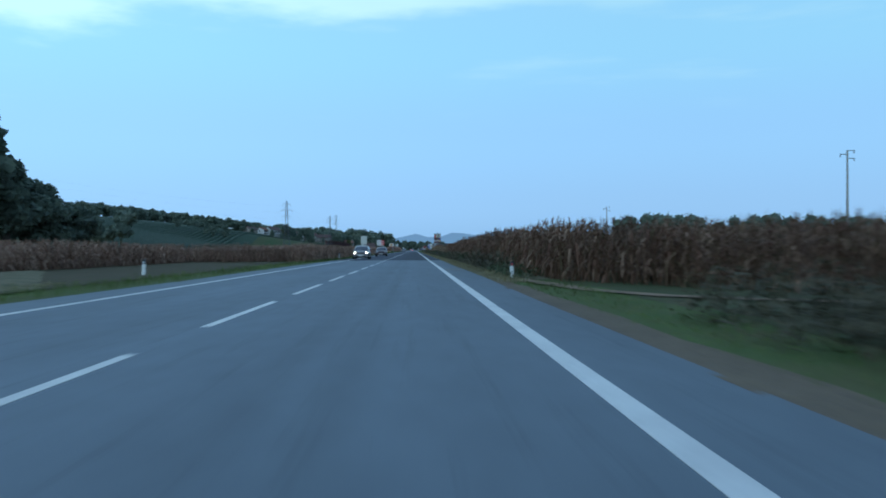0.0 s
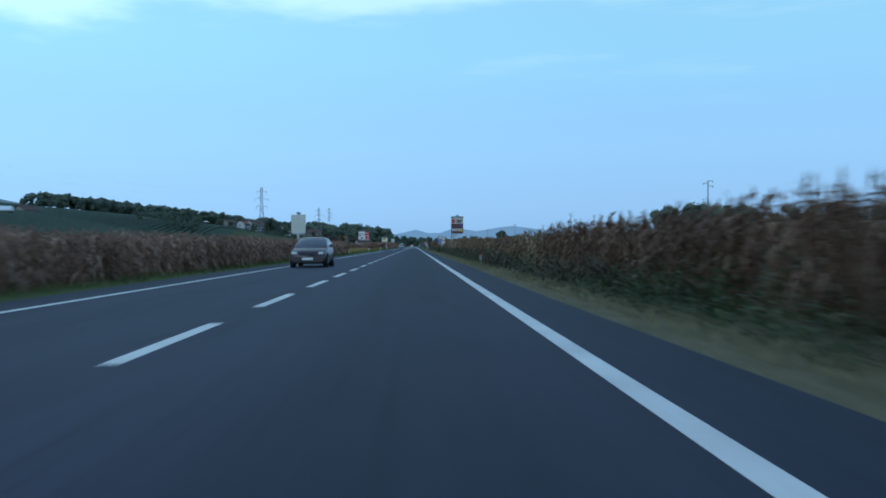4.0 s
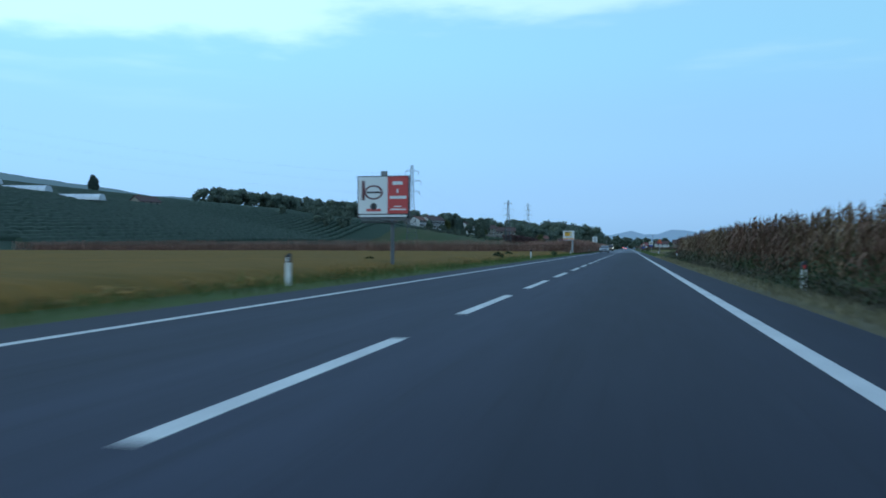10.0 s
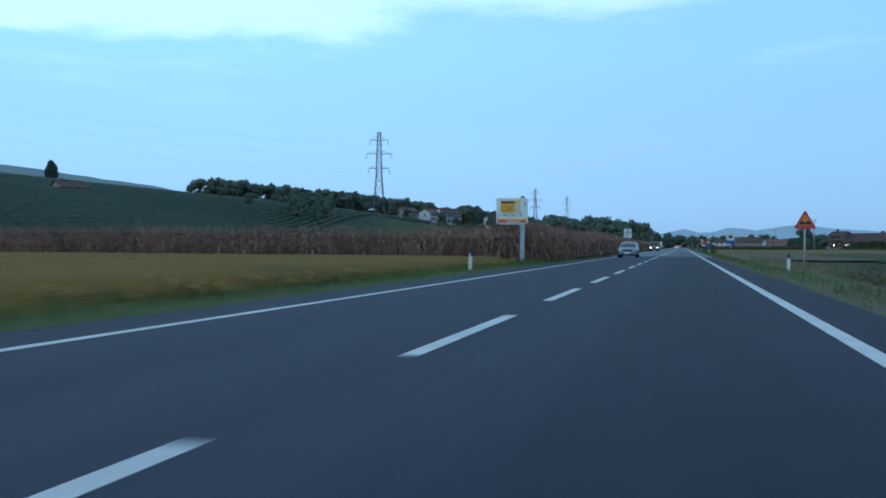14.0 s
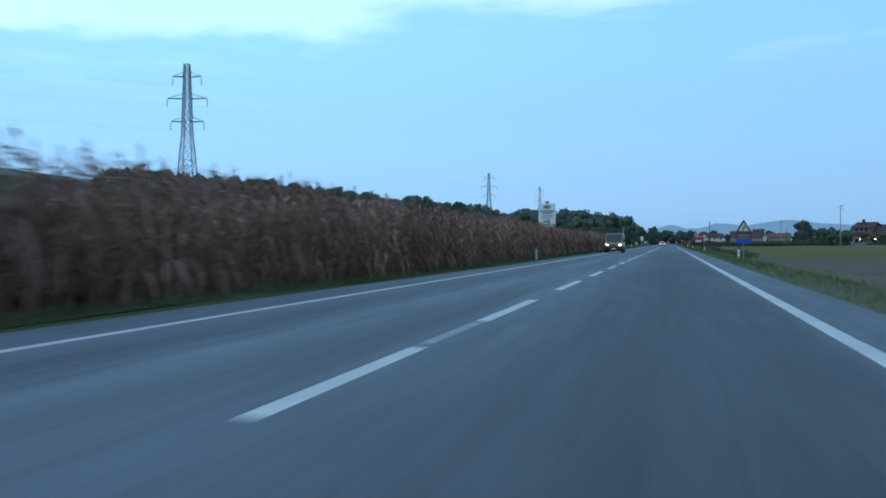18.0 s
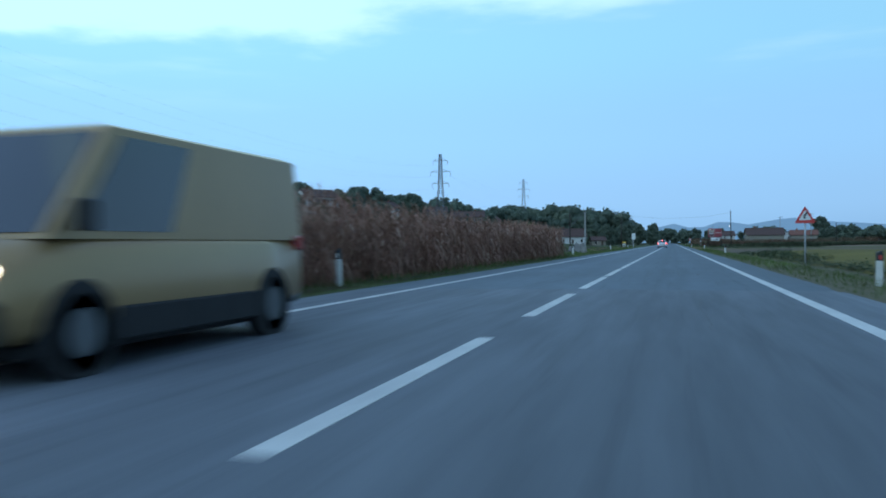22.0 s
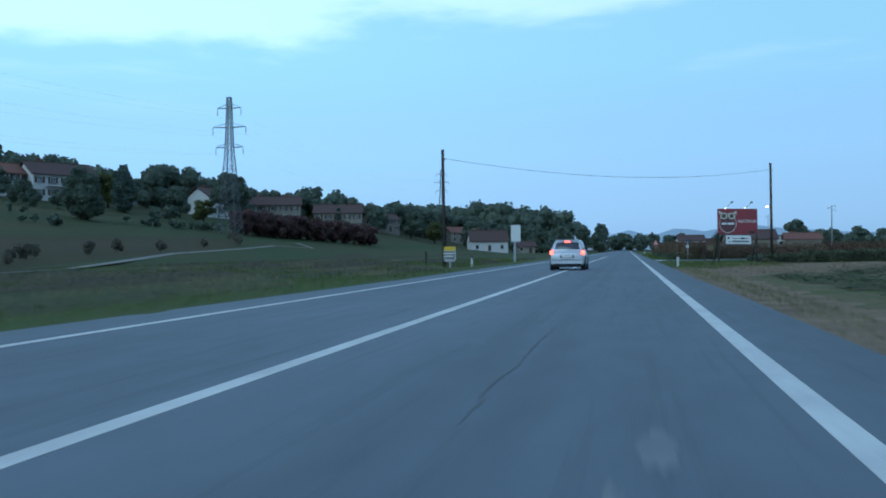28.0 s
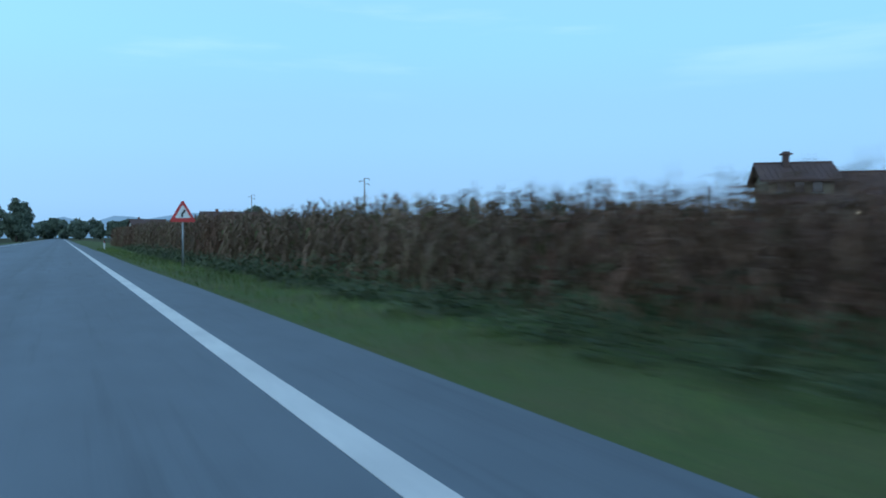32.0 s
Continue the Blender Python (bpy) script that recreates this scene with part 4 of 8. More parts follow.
stain = np.random.default_rng(5)
for cx, cy, rx, ry, n in ((0.02, 467.7, 0.08, 0.25, 8), (1.22, 587.6, 0.055, 0.14, 14), (1.25, 588.6, 0.02, 0.35, 7), (0.2, 687.5, 0.05, 0.5, 6)):
    for k in range(n):
        blot(cx + stain.normal(0, rx), cy + stain.normal(0, ry), rx * stain.uniform(0.3, 0.9), ry * stain.uniform(0.35, 0.8), (M_CRACK, M_PATCH)[k % 2], 50 + k, road_z(cx) + 0.003 + 0.0003 * k)


solid("asphalt_patch", MB().box(-4.6, -0.1, 483.0, 484.9, 0.0, 0.008).box(-0.1, 0.7, 483.0, 483.35, 0.0, 0.008).box(-5.3, -4.6, 483.3, 483.6, 0, 0.008), M_PATCH, "dark band of patched asphalt across the road", "road patch", kind="structure")
solid("asphalt_patch", MB().box(-0.1, 2.1, 483.5, 485.0, 0.0, 0.0075), M_GRAVEL, "pale patch of worn asphalt", "road patch", kind="structure")
blot(3.0, 40.4, 0.55, 0.75, M_GRAVEL, 5, label="pale patch of worn asphalt on the shoulder")

for x_, y_, rx_, ry_, s_ in ((1.32, 607.6, 0.10, 0.42, 71), (1.12, 606.6, 0.05, 0.30, 72)):
    blot(x_, y_, rx_, ry_, M_PALE, s_, road_z(x_) + 0.004, "pale worn remnant of an old road marking")
spot = np.random.default_rng(17)
for k in range(16):
    x_, y_ = spot.uniform(-0.6, 1.5), spot.uniform(506, 664)
    blot(x_, y_, spot.uniform(0.03, 0.09), spot.uniform(0.10, 0.35), M_PATCH, 200 + k, road_z(x_) + 0.0032, "small dark tar spot on worn asphalt")
# side road to the restaurant
S_EDGE = [(3.1, 668.6), (3.24, 668.9), (3.6, 669.8), (4.0, 670.5), (4.8, 671.15), (6.05, 672.35), (8.43, 674.6), (12.84, 678.9), (20.6, 687.0), (32, 699.3), (49, 717.7), (62, 731), (75, 738)]
N_EDGE = [(3.1, 684.4), (3.24, 684.1), (4.0, 682.7), (4.34, 681.9), (4.9, 681.25), (5.8, 680.95), (6.6, 681.3), (8.5, 683.3), (14.8, 689.5), (27, 702), (44, 721.5), (57, 734), (68, 746)]
mb = MB()
for p, q in zip(S_EDGE, N_EDGE):
    zt = -0.035 if p[0] < 3.2 else -0.0105
    mb.v += [(p[0] + 0.03 * math.sin(p[1] * 9), p[1], -0.05), (*p, zt), (*q, zt), (q[0], q[1] + 0.05, -0.05)]
for i in range(len(S_EDGE) - 1):
    for k in range(3):
        mb.f.append((4 * i + k, 4 * i + k + 4, 4 * i + k + 5, 4 * i + k + 1))
        mb.m.append(0)
solid("side_road", mb, M_OLD, "grey asphalt side road with broken edges", "road", kind="structure")
solid("asphalt_patch", MB().poly([(4.1, 677.4, -0.007), (3.7, 675.4, -0.007), (3.58, 673.3, -0.007), (3.95, 672.6, -0.007), (5.0, 672.7, -0.007), (6.26, 673.3, -0.007), (8.7, 675.3, -0.007), (12.2, 679.0, -0.007), (13.9, 681.0, -0.007), (13.3, 681.5, -0.007), (11.0, 681.4, -0.007), (8.3, 679.9, -0.007), (6.36, 678.3, -0.007)]), M_PATCH, "dark fresh patch at the mouth of the side road", "road patch", kind="structure")
sheet("car_park", np.linspace(62, 104, 10), np.linspace(712, 744, 8), lambda X, Y: 0 * X - 0.03, M_GRAVEL, "pale gravel car park before the restaurant", "car park")

# verges and fields


def flat(dz):
    return lambda X, Y: hz(X, Y) + dz


def mound(x0, x1, y0, y1, top, rim=1.2):
    """A crop canopy: it rises from the ground at its rim."""
    def z(X, Y):
        e = np.minimum(np.minimum(X - x0, x1 - X), np.minimum(Y - y0, y1 - Y))
        return hz(X, Y) - 0.04 + top * smooth01(e / rim) * (1 + 0.10 * np.sin(X * 1.9 + 2.0 * np.sin(Y * 0.35)) * np.sin(Y * 1.3))
    return z


def quad_field(name, corners, nu, nv, dz, material, label, category, kind="structure", rim=0.0):
    """A field between four corners, given round its outline; its rim may dip into the ground."""
    a, b, c, d = [np.array(p, float) for p in corners]
    mb = MB()
    for j in range(nv + 1):
        for i in range(nu + 1):
            u, v = i / nu, j / nv
            x, y = (a * (1 - u) + b * u) * (1 - v) + (d * (1 - u) + c * u) * v
            mb.v.append((x, y, float(hz(x, y)) + dz + 0.006 * math.sin(3 * y + x) - (rim if i in (0, nu) or j in (0, nv) else 0)))
    for j in range(nv):
        for i in range(nu):
            k = j * (nu + 1) + i
            mb.f.append((k, k + 1, k + nu + 2, k + nu + 1))
            mb.m.append(0)
    return solid(name, mb, material, label, category, kind=kind, smooth=True)


sheet("verge", np.linspace(3.3, 4.5, 3), np.linspace(603, 650.5, 32), lambda X, Y: -0.036 + 0.008 * np.sin(Y * 0.8 + X), M_STUBBLE, "narrow dry strawy verge beside the stubble", "verge")
sheet("verge", np.r_[3.3, 3.8, 4.3, 4.9, 5.9], np.linspace(27, 603, 130), lambda X, Y: -0.025 + 0.014 * np.sin(Y * 0.8 + X), M_STRAW, "dry grass verge beside the shoulder", "verge")
sheet("verge", np.r_[3.3, 3.6, 4.02], np.linspace(-60, 27, 30), lambda X, Y: -0.025 + 0.014 * np.sin(Y * 0.8 + X), M_SOIL, "bare earthy strip beside the shoulder", "verge")
sheet("verge", np.r_[3.85, 4.02, 4.5, 5.9], np.linspace(-60, 27, 24), lambda X, Y: -0.022 + 0.014 * np.sin(Y * 0.8 + X) - 0.03 * (X < 3.9), M_VERGE, "bright green grass strip beside the bare earth", "verge")
sheet("fallow_strip", np.linspace(-17.2, -8.2, 10), np.linspace(-60, 68, 50), lambda X, Y: 0.01 + 0.04 * np.sin(Y * 1.7 + X) * np.sin(X * 2.3), M_FALLOW, "dark brown fallow ground beside the verge", "field")
quad_field("dry_patch", ((-17, -60), (-8.5, -60), (-8.7, 22), (-17, 42)), 10, 40, 0.09, M_STRAW, "patch of pale dry grass on the fallow ground", "field", rim=0.12)
sheet("verge", np.linspace(-8.4, -7.05, 4), np.linspace(361, 546, 60), lambda X, Y: -0.012 + 0.014 * np.sin(Y * 0.8 + X), M_FALLOW, "bare brown strip at the foot of the dead maize", "verge")
sheet("verge", np.linspace(-8.3, -6.4, 4), np.linspace(-60, 900, 190), lambda X, Y: -0.025 + 0.014 * np.sin(Y * 0.8 + X), M_VERGE, "green grass verge along the road", "verge")
sheet("soy_field", np.r_[np.linspace(-150, -30, 40), np.linspace(-29, -8.4, 24)], np.linspace(193, 359.5, 120), mound(-150, -8.4, 193, 359.5, 0.42), M_SOY, "ripening ochre soy crop in a wide field", "field", "stuff")
quad_field("grass_strip", ((5.6, -60), (30, -60), (30, 19), (5.6, 26)), 14, 30, -0.02, M_MEADOW, "green weedy grass before the maize", "grass")
sheet("tilled_strip", np.r_[5.65, 5.8, 6.1, np.linspace(6.6, 30, 12)], np.linspace(380, 456.2, 60), lambda X, Y: 0.02 + 0.035 * np.sin(Y * 4 + X) * smooth01((X - 5.7) / 0.8) - 0.10 * (1 - smooth01((X - 5.6) / 0.5)), M_SOIL, "dark tilled soil beside the road", "field")
sheet("green_field", np.linspace(5.8, 160, 30), np.linspace(456, 560, 30), mound(5.8, 160, 456, 560, 0.32), M_CROP, "yellow-green low crop in a wide field", "field", "stuff")
sheet("green_field", np.linspace(14, 160, 26), np.linspace(330, 430, 30), mound(14, 160, 330, 430, 0.30), M_MEADOW, "green low crop in a field", "field", "stuff")
sheet("tilled_field", np.linspace(5.2, 60, 18), np.linspace(562, 604, 20), lambda X, Y: 0.02 + 0.06 * np.sin(Y * 3 + 0.4 * X), M_SOIL, "dark tilled soil with green weeds", "field")
sheet("stubble_field", np.r_[3.7, 4.0, 4.4, np.linspace(4.8, 12, 19), np.linspace(13.5, 62, 25)], np.linspace(604, 664, 61), lambda X, Y: hz(X, Y) - 0.06 * (1 - smooth01((X - 3.7) / 0.9)) + 0.02 * np.sin(Y * 3.1 + X * 0.6) * np.sin(X), M_STUBBLE, "pale brown harvested stubble field", "field")


quad_field("stubble_field", ((8.4, 664), (75, 664), (75, 726), (10.9, 674.4)), 60, 50, -0.01, M_STUBBLE, "pale brown harvested stubble field", "field")
mb = MB()
for u in np.linspace(0, 1, 61):
    for x in np.r_[4.6, np.linspace(5.2, 48, 50)]:
        far = min(662.0, 635.6 + 1.2 * max(0, x - 5.4)) + 0.7 * math.sin(x * 0.9) + 0.4 * math.sin(x * 2.3)
        y = 605 + (far - 605) * u
        rim = min(1.0, (1 - u) * 12, (x - 4.6) * 1.4, u * 12)
        mb.v.append((x, y, float(hz(x, y)) - 0.04 + rim * (0.085 + 0.03 * math.sin((y - 1.2 * x) * 4.5))))
for j in range(60):
    for i in range(50):
        k = 51 * j + i
        mb.f.append((k, k + 1, k + 52, k + 51))
        mb.m.append(0)
solid("weedy_field", mb, M_WEEDY, "weedy green and brown crop rows beside the stubble", "field", kind="structure", smooth=True)
quad_field("grass_corner", ((3.3, 676), (24, 676), (24, 704), (3.3, 704)), 20, 30, -0.034, M_VERGE, "green grass beside the side road", "verge")
mb = MB()
for y in np.linspace(648.5, 676, 50):
    far = float(np.interp(y, [648.5, 651, 653, 655.6, 658, 661.4, 664.6, 668, 671, 676], [3.6, 4.1, 4.9, 6.2, 6.7, 7.5, 8.7, 9.2, 9.8, 12])) + 0.22 * math.sin(y * 2.1) + 0.15 * math.sin(y * 5.3)
    for u in np.linspace(0, 1, 21):
        x = 3.3 + (far - 3.3) * u
        turf = float(smooth01((np.interp(x, [p[0] for p in S_EDGE], [p[1] for p in S_EDGE]) - y) / 0.6))
        rise = (0.036 if 0 < u < 1 else -0.03) * min(1.0, (x - 3.2) * 1.2) - 0.034 * max(0, 1 - (x - 3.3) / 0.6) + 0.012 * math.sin(3 * y + x)
        mb.v.append((x, y, float(hz(x, y)) + rise * turf - 0.10 * (1 - turf)))
for j in range(49):
    for i in range(20):
        k = 21 * j + i
        mb.f.append((k, k + 1, k + 22, k + 21))
        mb.m.append(0)
solid("grass_corner", mb, M_VERGE, "green grass between the road and the stubble", "verge", kind="structure", smooth=True)
sheet("verge", np.linspace(3.3, 9.0, 4), np.linspace(704, 1000, 40), lambda X, Y: -0.03 + 0 * X, M_VERGE, "green grass verge along the road", "verge")
sheet("meadow", np.linspace(-120, -8.3, 50), np.linspace(546.5, 900, 84), flat(0.0), M_MEADOW, "mown green meadow rising to gardens", "meadow")
sheet("orchard", np.linspace(-520, -118, 70), np.linspace(330, 720, 60), flat(0.05), M_ORCHARD, "dark green orchard slope", "orchard", "stuff")
quad_field("fallow_field", ((-14.6, 604), (-14.6, 700), (-50, 756), (-26, 612)), 60, 60, 0.035, M_FALLOW, "brown fallow strip between road and track", "field", rim=0.12)
quad_field("vineyard_strip", ((-40, 650), (-63.5, 740), (-73, 742), (-67, 668)), 30, 30, 0.04, M_FALLOW, "brown bare strip with thin bushes above the track", "field", rim=0.14)
TRACK = [(-12, 596), (-15.8, 603), (-21.8, 613.6), (-29, 630), (-38, 655), (-45, 674), (-50.4, 690), (-57, 722), (-61, 742), (-58, 753), (-66, 764)]
strip("farm_track", TRACK, 1.0, 0.06, M_GRAVEL, "narrow pale gravel track across the meadow", "track")

# orchard rows along the slope: trimmed hedges of fruit trees
for u in np.arange(124, 352, 3.9):
    ys = np.arange(372 + rng.uniform(0, 6), 716, 1.6)
    rings = []
    for y in ys:
        x = -u - 10 * math.sin((y - 372) / 110.0) + rng.normal(0, 0.12)
        h_, w_ = rng.uniform(1.15, 1.55), rng.uniform(0.85, 1.15)
        g = float(hz(x, y))
        rings.append([(x + w_ * a, y, g + h_ * b) for a, b in ((-1, -0.1), (-1.0, 0.45), (-0.6, 0.88), (0.1 * rng.normal(), 1.0), (0.6, 0.86), (1.0, 0.42), (1, -0.1))])
    solid("orchard_row", MB().loft(rings), M_ORCHLEAF, "row of low dark green fruit trees", "orchard row", kind="stuff")

# ---- maize ----
CORN_L = [corn_chunk("maize_rows", M_CORN, tall=2.20) for _ in range(4)]
CORN_R = [corn_chunk("maize_rows", M_CORNG, tall=1.86) for _ in range(4)]
CORN_Y = [corn_chunk("maize_rows", M_CORNY, tall=1.86) for _ in range(4)]
CORN_B = [corn_chunk("maize_rows", M_CORNB, tall=1.86) for _ in range(4)]


def along(*pairs):
    """How tall the plants stand along the road, as a share of the usual height."""
    return lambda y: np.interp(y, [p[0] for p in pairs], [p[1] for p in pairs])


EVEN = along((0, 1.0))
EAST = along((15, 0.86), (22, 0.95), (30, 1.0), (42, 1.04), (60, 1.05), (80, 1.01), (100, 0.89), (138, 0.77), (152, 0.79), (165, 0.90), (176, 0.94), (225, 0.95), (250, 1.05), (275, 1.08), (310, 1.04))
WEST = along((10, 0.78), (70, 0.77), (190, 0.82))
NORTH = along((684, 0.92), (698, 0.97), (712, 1.03), (724, 1.16), (800, 1.18))



def canopy(name, x0, x1, y0, y1, top, label, tall=EVEN):
    """The closed mass of a maize field behind its outer rows."""
    nx, ny = max(3, int((x1 - x0) / 2.2)), max(3, int((y1 - y0) / 2.2))
    def z(X, Y):
        e = np.minimum(np.minimum(X - x0, x1 - X), np.minimum(Y - y0, y1 - Y))
        return np.where(e < 0.02, 0.1, top * tall(Y) + 0.14 * np.sin(X * 2.7 + Y) * np.sin(Y * 3.1)) + hz(X, Y)
    xs = np.r_[x0, x0 + 0.05, np.linspace(x0 + 1.5, x1 - 1.5, nx), x1 - 0.05, x1]
    ys = np.r_[y0, y0 + 0.05, np.linspace(y0 + 1.5, y1 - 1.5, ny), y1 - 0.05, y1]
    return sheet(name, xs, ys, z, M_CORNTOP, label, "maize field", "stuff")


def corn_edge(field, meshes, a, b, inward, tall=EVEN):
    """Outer rows from a to b; inward is +1 where the field lies to the left of that way."""
    a, b = Vector((*a, 0)), Vector((*b, 0))
    d = (b - a)
    n = max(1, round(d.length / 6.0))
    ang = math.degrees(math.atan2(d.y, d.x))
    for k in range(n):
        p = a + d * (k / n)
        ob = new("maize_rows", random.choice(meshes))
        m = pose(p.x, p.y, float(hz(p.x, p.y)) - 0.03, 0, 0, ang) @ Matrix.Diagonal((d.length / n / 6.0, inward, random.uniform(0.95, 1.04) * float(tall(p.y + d.y / n / 2)), 1))
        ob.matrix_basis = m
        ob.parent = field
        tagged(ob, kind="stuff")


TOPS_R = [corn_tops("maize_tops", M_CORNG, 1.80) for _ in range(2)]
TOPS_Y = [corn_tops("maize_tops", M_CORNY, 1.80) for _ in range(2)]
TOPS_B = [corn_tops("maize_tops", M_CORNB, 1.80) for _ in range(2)]
TOPS_L = [corn_tops("maize_tops", M_CORN, 2.08) for _ in range(2)]


def corn_inner(field, meshes, x0, x1, y0, y1, tall=EVEN):
    """Plant tops over a strip inside a field, six metres square each."""
    for x in np.arange(x0, x1, 6.0):
        for y in np.arange(y0, y1, 6.0):
            ob = new("maize_tops", random.choice(meshes))
            ob.matrix_basis = pose(x, y, 0) @ Matrix.Diagonal((1, 1, random.uniform(0.96, 1.03) * float(tall(y + 3)), 1))
            ob.parent = field
            tagged(ob, kind="stuff")


f1 = canopy("maize_field", 8.6, 64, 24.0, 308, 1.25, "tall ripening maize, brown with some green", EAST)
corn_edge(f1, CORN_R, (5.65, 26), (5.65, 110), -1, EAST)
corn_edge(f1, CORN_R + CORN_Y, (5.65, 110), (5.65, 134), -1, EAST)
corn_edge(f1, CORN_Y, (5.65, 134), (5.65, 212), -1, EAST)
corn_edge(f1, CORN_R + CORN_Y, (5.65, 212), (5.65, 310), -1, EAST)
corn_edge(f1, CORN_R, (10, 17), (64, 18), 1, EAST)
corn_edge(f1, CORN_R, (5.65, 26), (10, 17), 1, EAST)
corn_edge(f1, CORN_R, (14, 310), (5.65, 310), 1, EAST)
corn_inner(f1, TOPS_R, 7.9, 13.7, 20, 116, EAST)
corn_inner(f1, TOPS_Y, 7.9, 13.7, 116, 212, EAST)
corn_inner(f1, TOPS_R + TOPS_Y, 7.9, 13.7, 212, 304, EAST)
corn_inner(f1, TOPS_R, 13.9, 26, 20, 68, EAST)
f2 = canopy("maize_field", -70, -9.8, 70, 190, 1.32, "tall dry brown maize", WEST)
corn_edge(f2, CORN_B, (-7.8, 68), (-7.8, 192), 1, WEST)
corn_edge(f2, CORN_B, (-17, 67), (-7.8, 67), 1, WEST)
corn_edge(f2, CORN_B, (-8, 192), (-70, 192), 1, WEST)
corn_edge(f2, CORN_B, (-17, 18), (-17, 66), 1, WEST)
canopy("maize_field", -70, -19.2, 14, 69, 1.36, "tall dry brown maize", WEST)
corn_inner(f2, TOPS_B, -16, -10, 70, 188, WEST)
DEAD = along((361, 1.0), (395, 1.03), (408, 1.08), (430, 1.07), (452, 1.02), (545, 1.0))
f3 = canopy("maize_field", -114, -10.0, 363, 544, 1.50, "tall dead brown maize ready for harvest", DEAD)
corn_edge(f3, CORN_L, (-7.9, 361), (-7.9, 545), 1, DEAD)
corn_edge(f3, CORN_L, (-116, 360.5), (-7.9, 360.5), 1)
corn_edge(f3, CORN_L, (-7.9, 546), (-34, 546), 1)
corn_inner(f3, TOPS_L, -16.2, -10.4, 363, 541, DEAD)
M_CORNR = leaf_mat("ripening_corn", [(0.105, 0.063, 0.045), (0.14, 0.083, 0.057), (0.085, 0.062, 0.036), (0.19, 0.12, 0.085), (0.07, 0.075, 0.03)], each=0.3, thin=0.3)
CORN_S = [corn_chunk("maize_rows", (M_CORNG, M_CORNR, M_CORNR)[k], tall=1.66) for k in range(3)]
f4 = canopy("maize_field", 9.4, 17.0, 693, 760, 1.10, "tall ripening maize, brown with some green", NORTH)
corn_edge(f4, CORN_S, (6.9, 685.0), (6.9, 800), -1, NORTH)
corn_edge(f4, CORN_S, (7.1, 684.9), (11.0, 687.6), 1, NORTH)
corn_edge(f4, CORN_S, (11.0, 687.6), (30, 708.0), 1, NORTH)
corn_edge(f4, CORN_S, (30, 708.5), (57, 739), 1, NORTH)
TOPS_S = [corn_tops("maize_tops", M_CORNG, 1.64)]
corn_inner(f4, TOPS_S, 9.6, 15, 696, 756, NORTH)
canopy("maize_field", 17, 40, 722, 800, 1.14, "tall ripening maize, brown with some green")
canopy("maize_field", 40.5, 62, 750, 800, 1.14, "tall ripening maize, brown with some green")

# ---- grass and weeds ----
TUFT = [tuft_chunk("grass_tufts", M_GRASS) for _ in range(3)]
DRY = [tuft_chunk("grass_tufts", M_DRYGRASS, depth=0.95, n=520, tall=0.22) for _ in range(3)]
WEED = [weed_chunk("weed_clumps", M_WEED) for _ in range(3)]
DARK_WEED = [weed_chunk("weed_clumps", M_DARKWEED) for _ in range(2)]
SOY = [weed_chunk("soy_plants", M_SOYLEAF, depth=1.4, n=950, tall=0.42) for _ in range(2)]
RANK = [tuft_chunk("grass_tufts", M_GRASS, depth=1.3, n=420, tall=0.42, width=0.02) for _ in range(2)]


def band(name, meshes, x, y0, y1, turn, label, category, step=6.0, tall=(0.8, 1.2), z=0.0):
    """Chunks of plants along the road; turn 90 grows them to the west, -90 to the east."""
    root = None
    y = y0
    while y < y1:
        ob = new(name, random.choice(meshes))
        ob.matrix_basis = pose(x, y if turn > 0 else y + step, z, 0, 0, turn) @ Matrix.Diagonal((1, 1, random.uniform(*tall), 1))
        if root is None:
            root = ob
            tagged(ob, label, category, kind="stuff")
        else:
            ob.parent = root
            ob.matrix_parent_inverse = root.matrix_basis.inverted()
            tagged(ob, kind="stuff")
        y += step
    return root


band("verge_grass", TUFT, 3.85, -6, 24, -90, "short green verge grass", "grass", tall=(0.5, 0.9))
band("dry_grass", DRY, -8.6, -6, 20, 90, "pale dry grass on fallow ground", "grass", tall=(0.8, 1.4))
band("verge_grass", DRY, 3.45, 24, 320, -90, "short dry yellow verge grass", "grass")
band("verge_grass", TUFT, 3.5, 320, 604, -90, "short green verge grass", "grass")
band("verge_grass", DRY, 3.5, 604, 646, -90, "short dry yellow verge grass", "grass")
band("verge_grass", TUFT, 3.5, 646, 670, -90, "short green verge grass", "grass")
band("verge_grass", TUFT, 3.5, 683, 760, -90, "short green verge grass", "grass")
band("verge_grass", TUFT, -6.65, 0, 640, 90, "short green grass along the road", "grass")
band("verge_weeds", WEED[:1] + DARK_WEED, 4.25, 26, 306, -90, "low green weeds beside the verge", "weeds", tall=(0.35, 0.75))
band("verge_grass", DRY, 3.5, 24, 320, -90, "short dry yellow verge grass", "grass", tall=(0.6, 1.0))
band("verge_weeds", WEED[:1] + DARK_WEED, 4.75, 36, 306, -90, "rank green weeds before the maize", "weeds", tall=(0.9, 1.3))
band("verge_weeds", WEED, 5.6, 318, 342, -90, "green weeds beside the road", "weeds", tall=(0.5, 0.9))
band("tall_grass", DRY, 5.4, 324, 380, -90, "tall dry grass beside the road", "grass", tall=(1.8, 2.8))
for x, y1 in ((4.65, 8), (5.4, 10), (6.2, 12), (7.0, 12), (7.8, 12), (8.7, 12), (9.6, 12)):
    band("field_weeds", DARK_WEED, x, 0.0 if x < 5 else 1.0, y1, -90, "dark brownish weeds beside a field path", "weeds", tall=(0.65, 1.0))
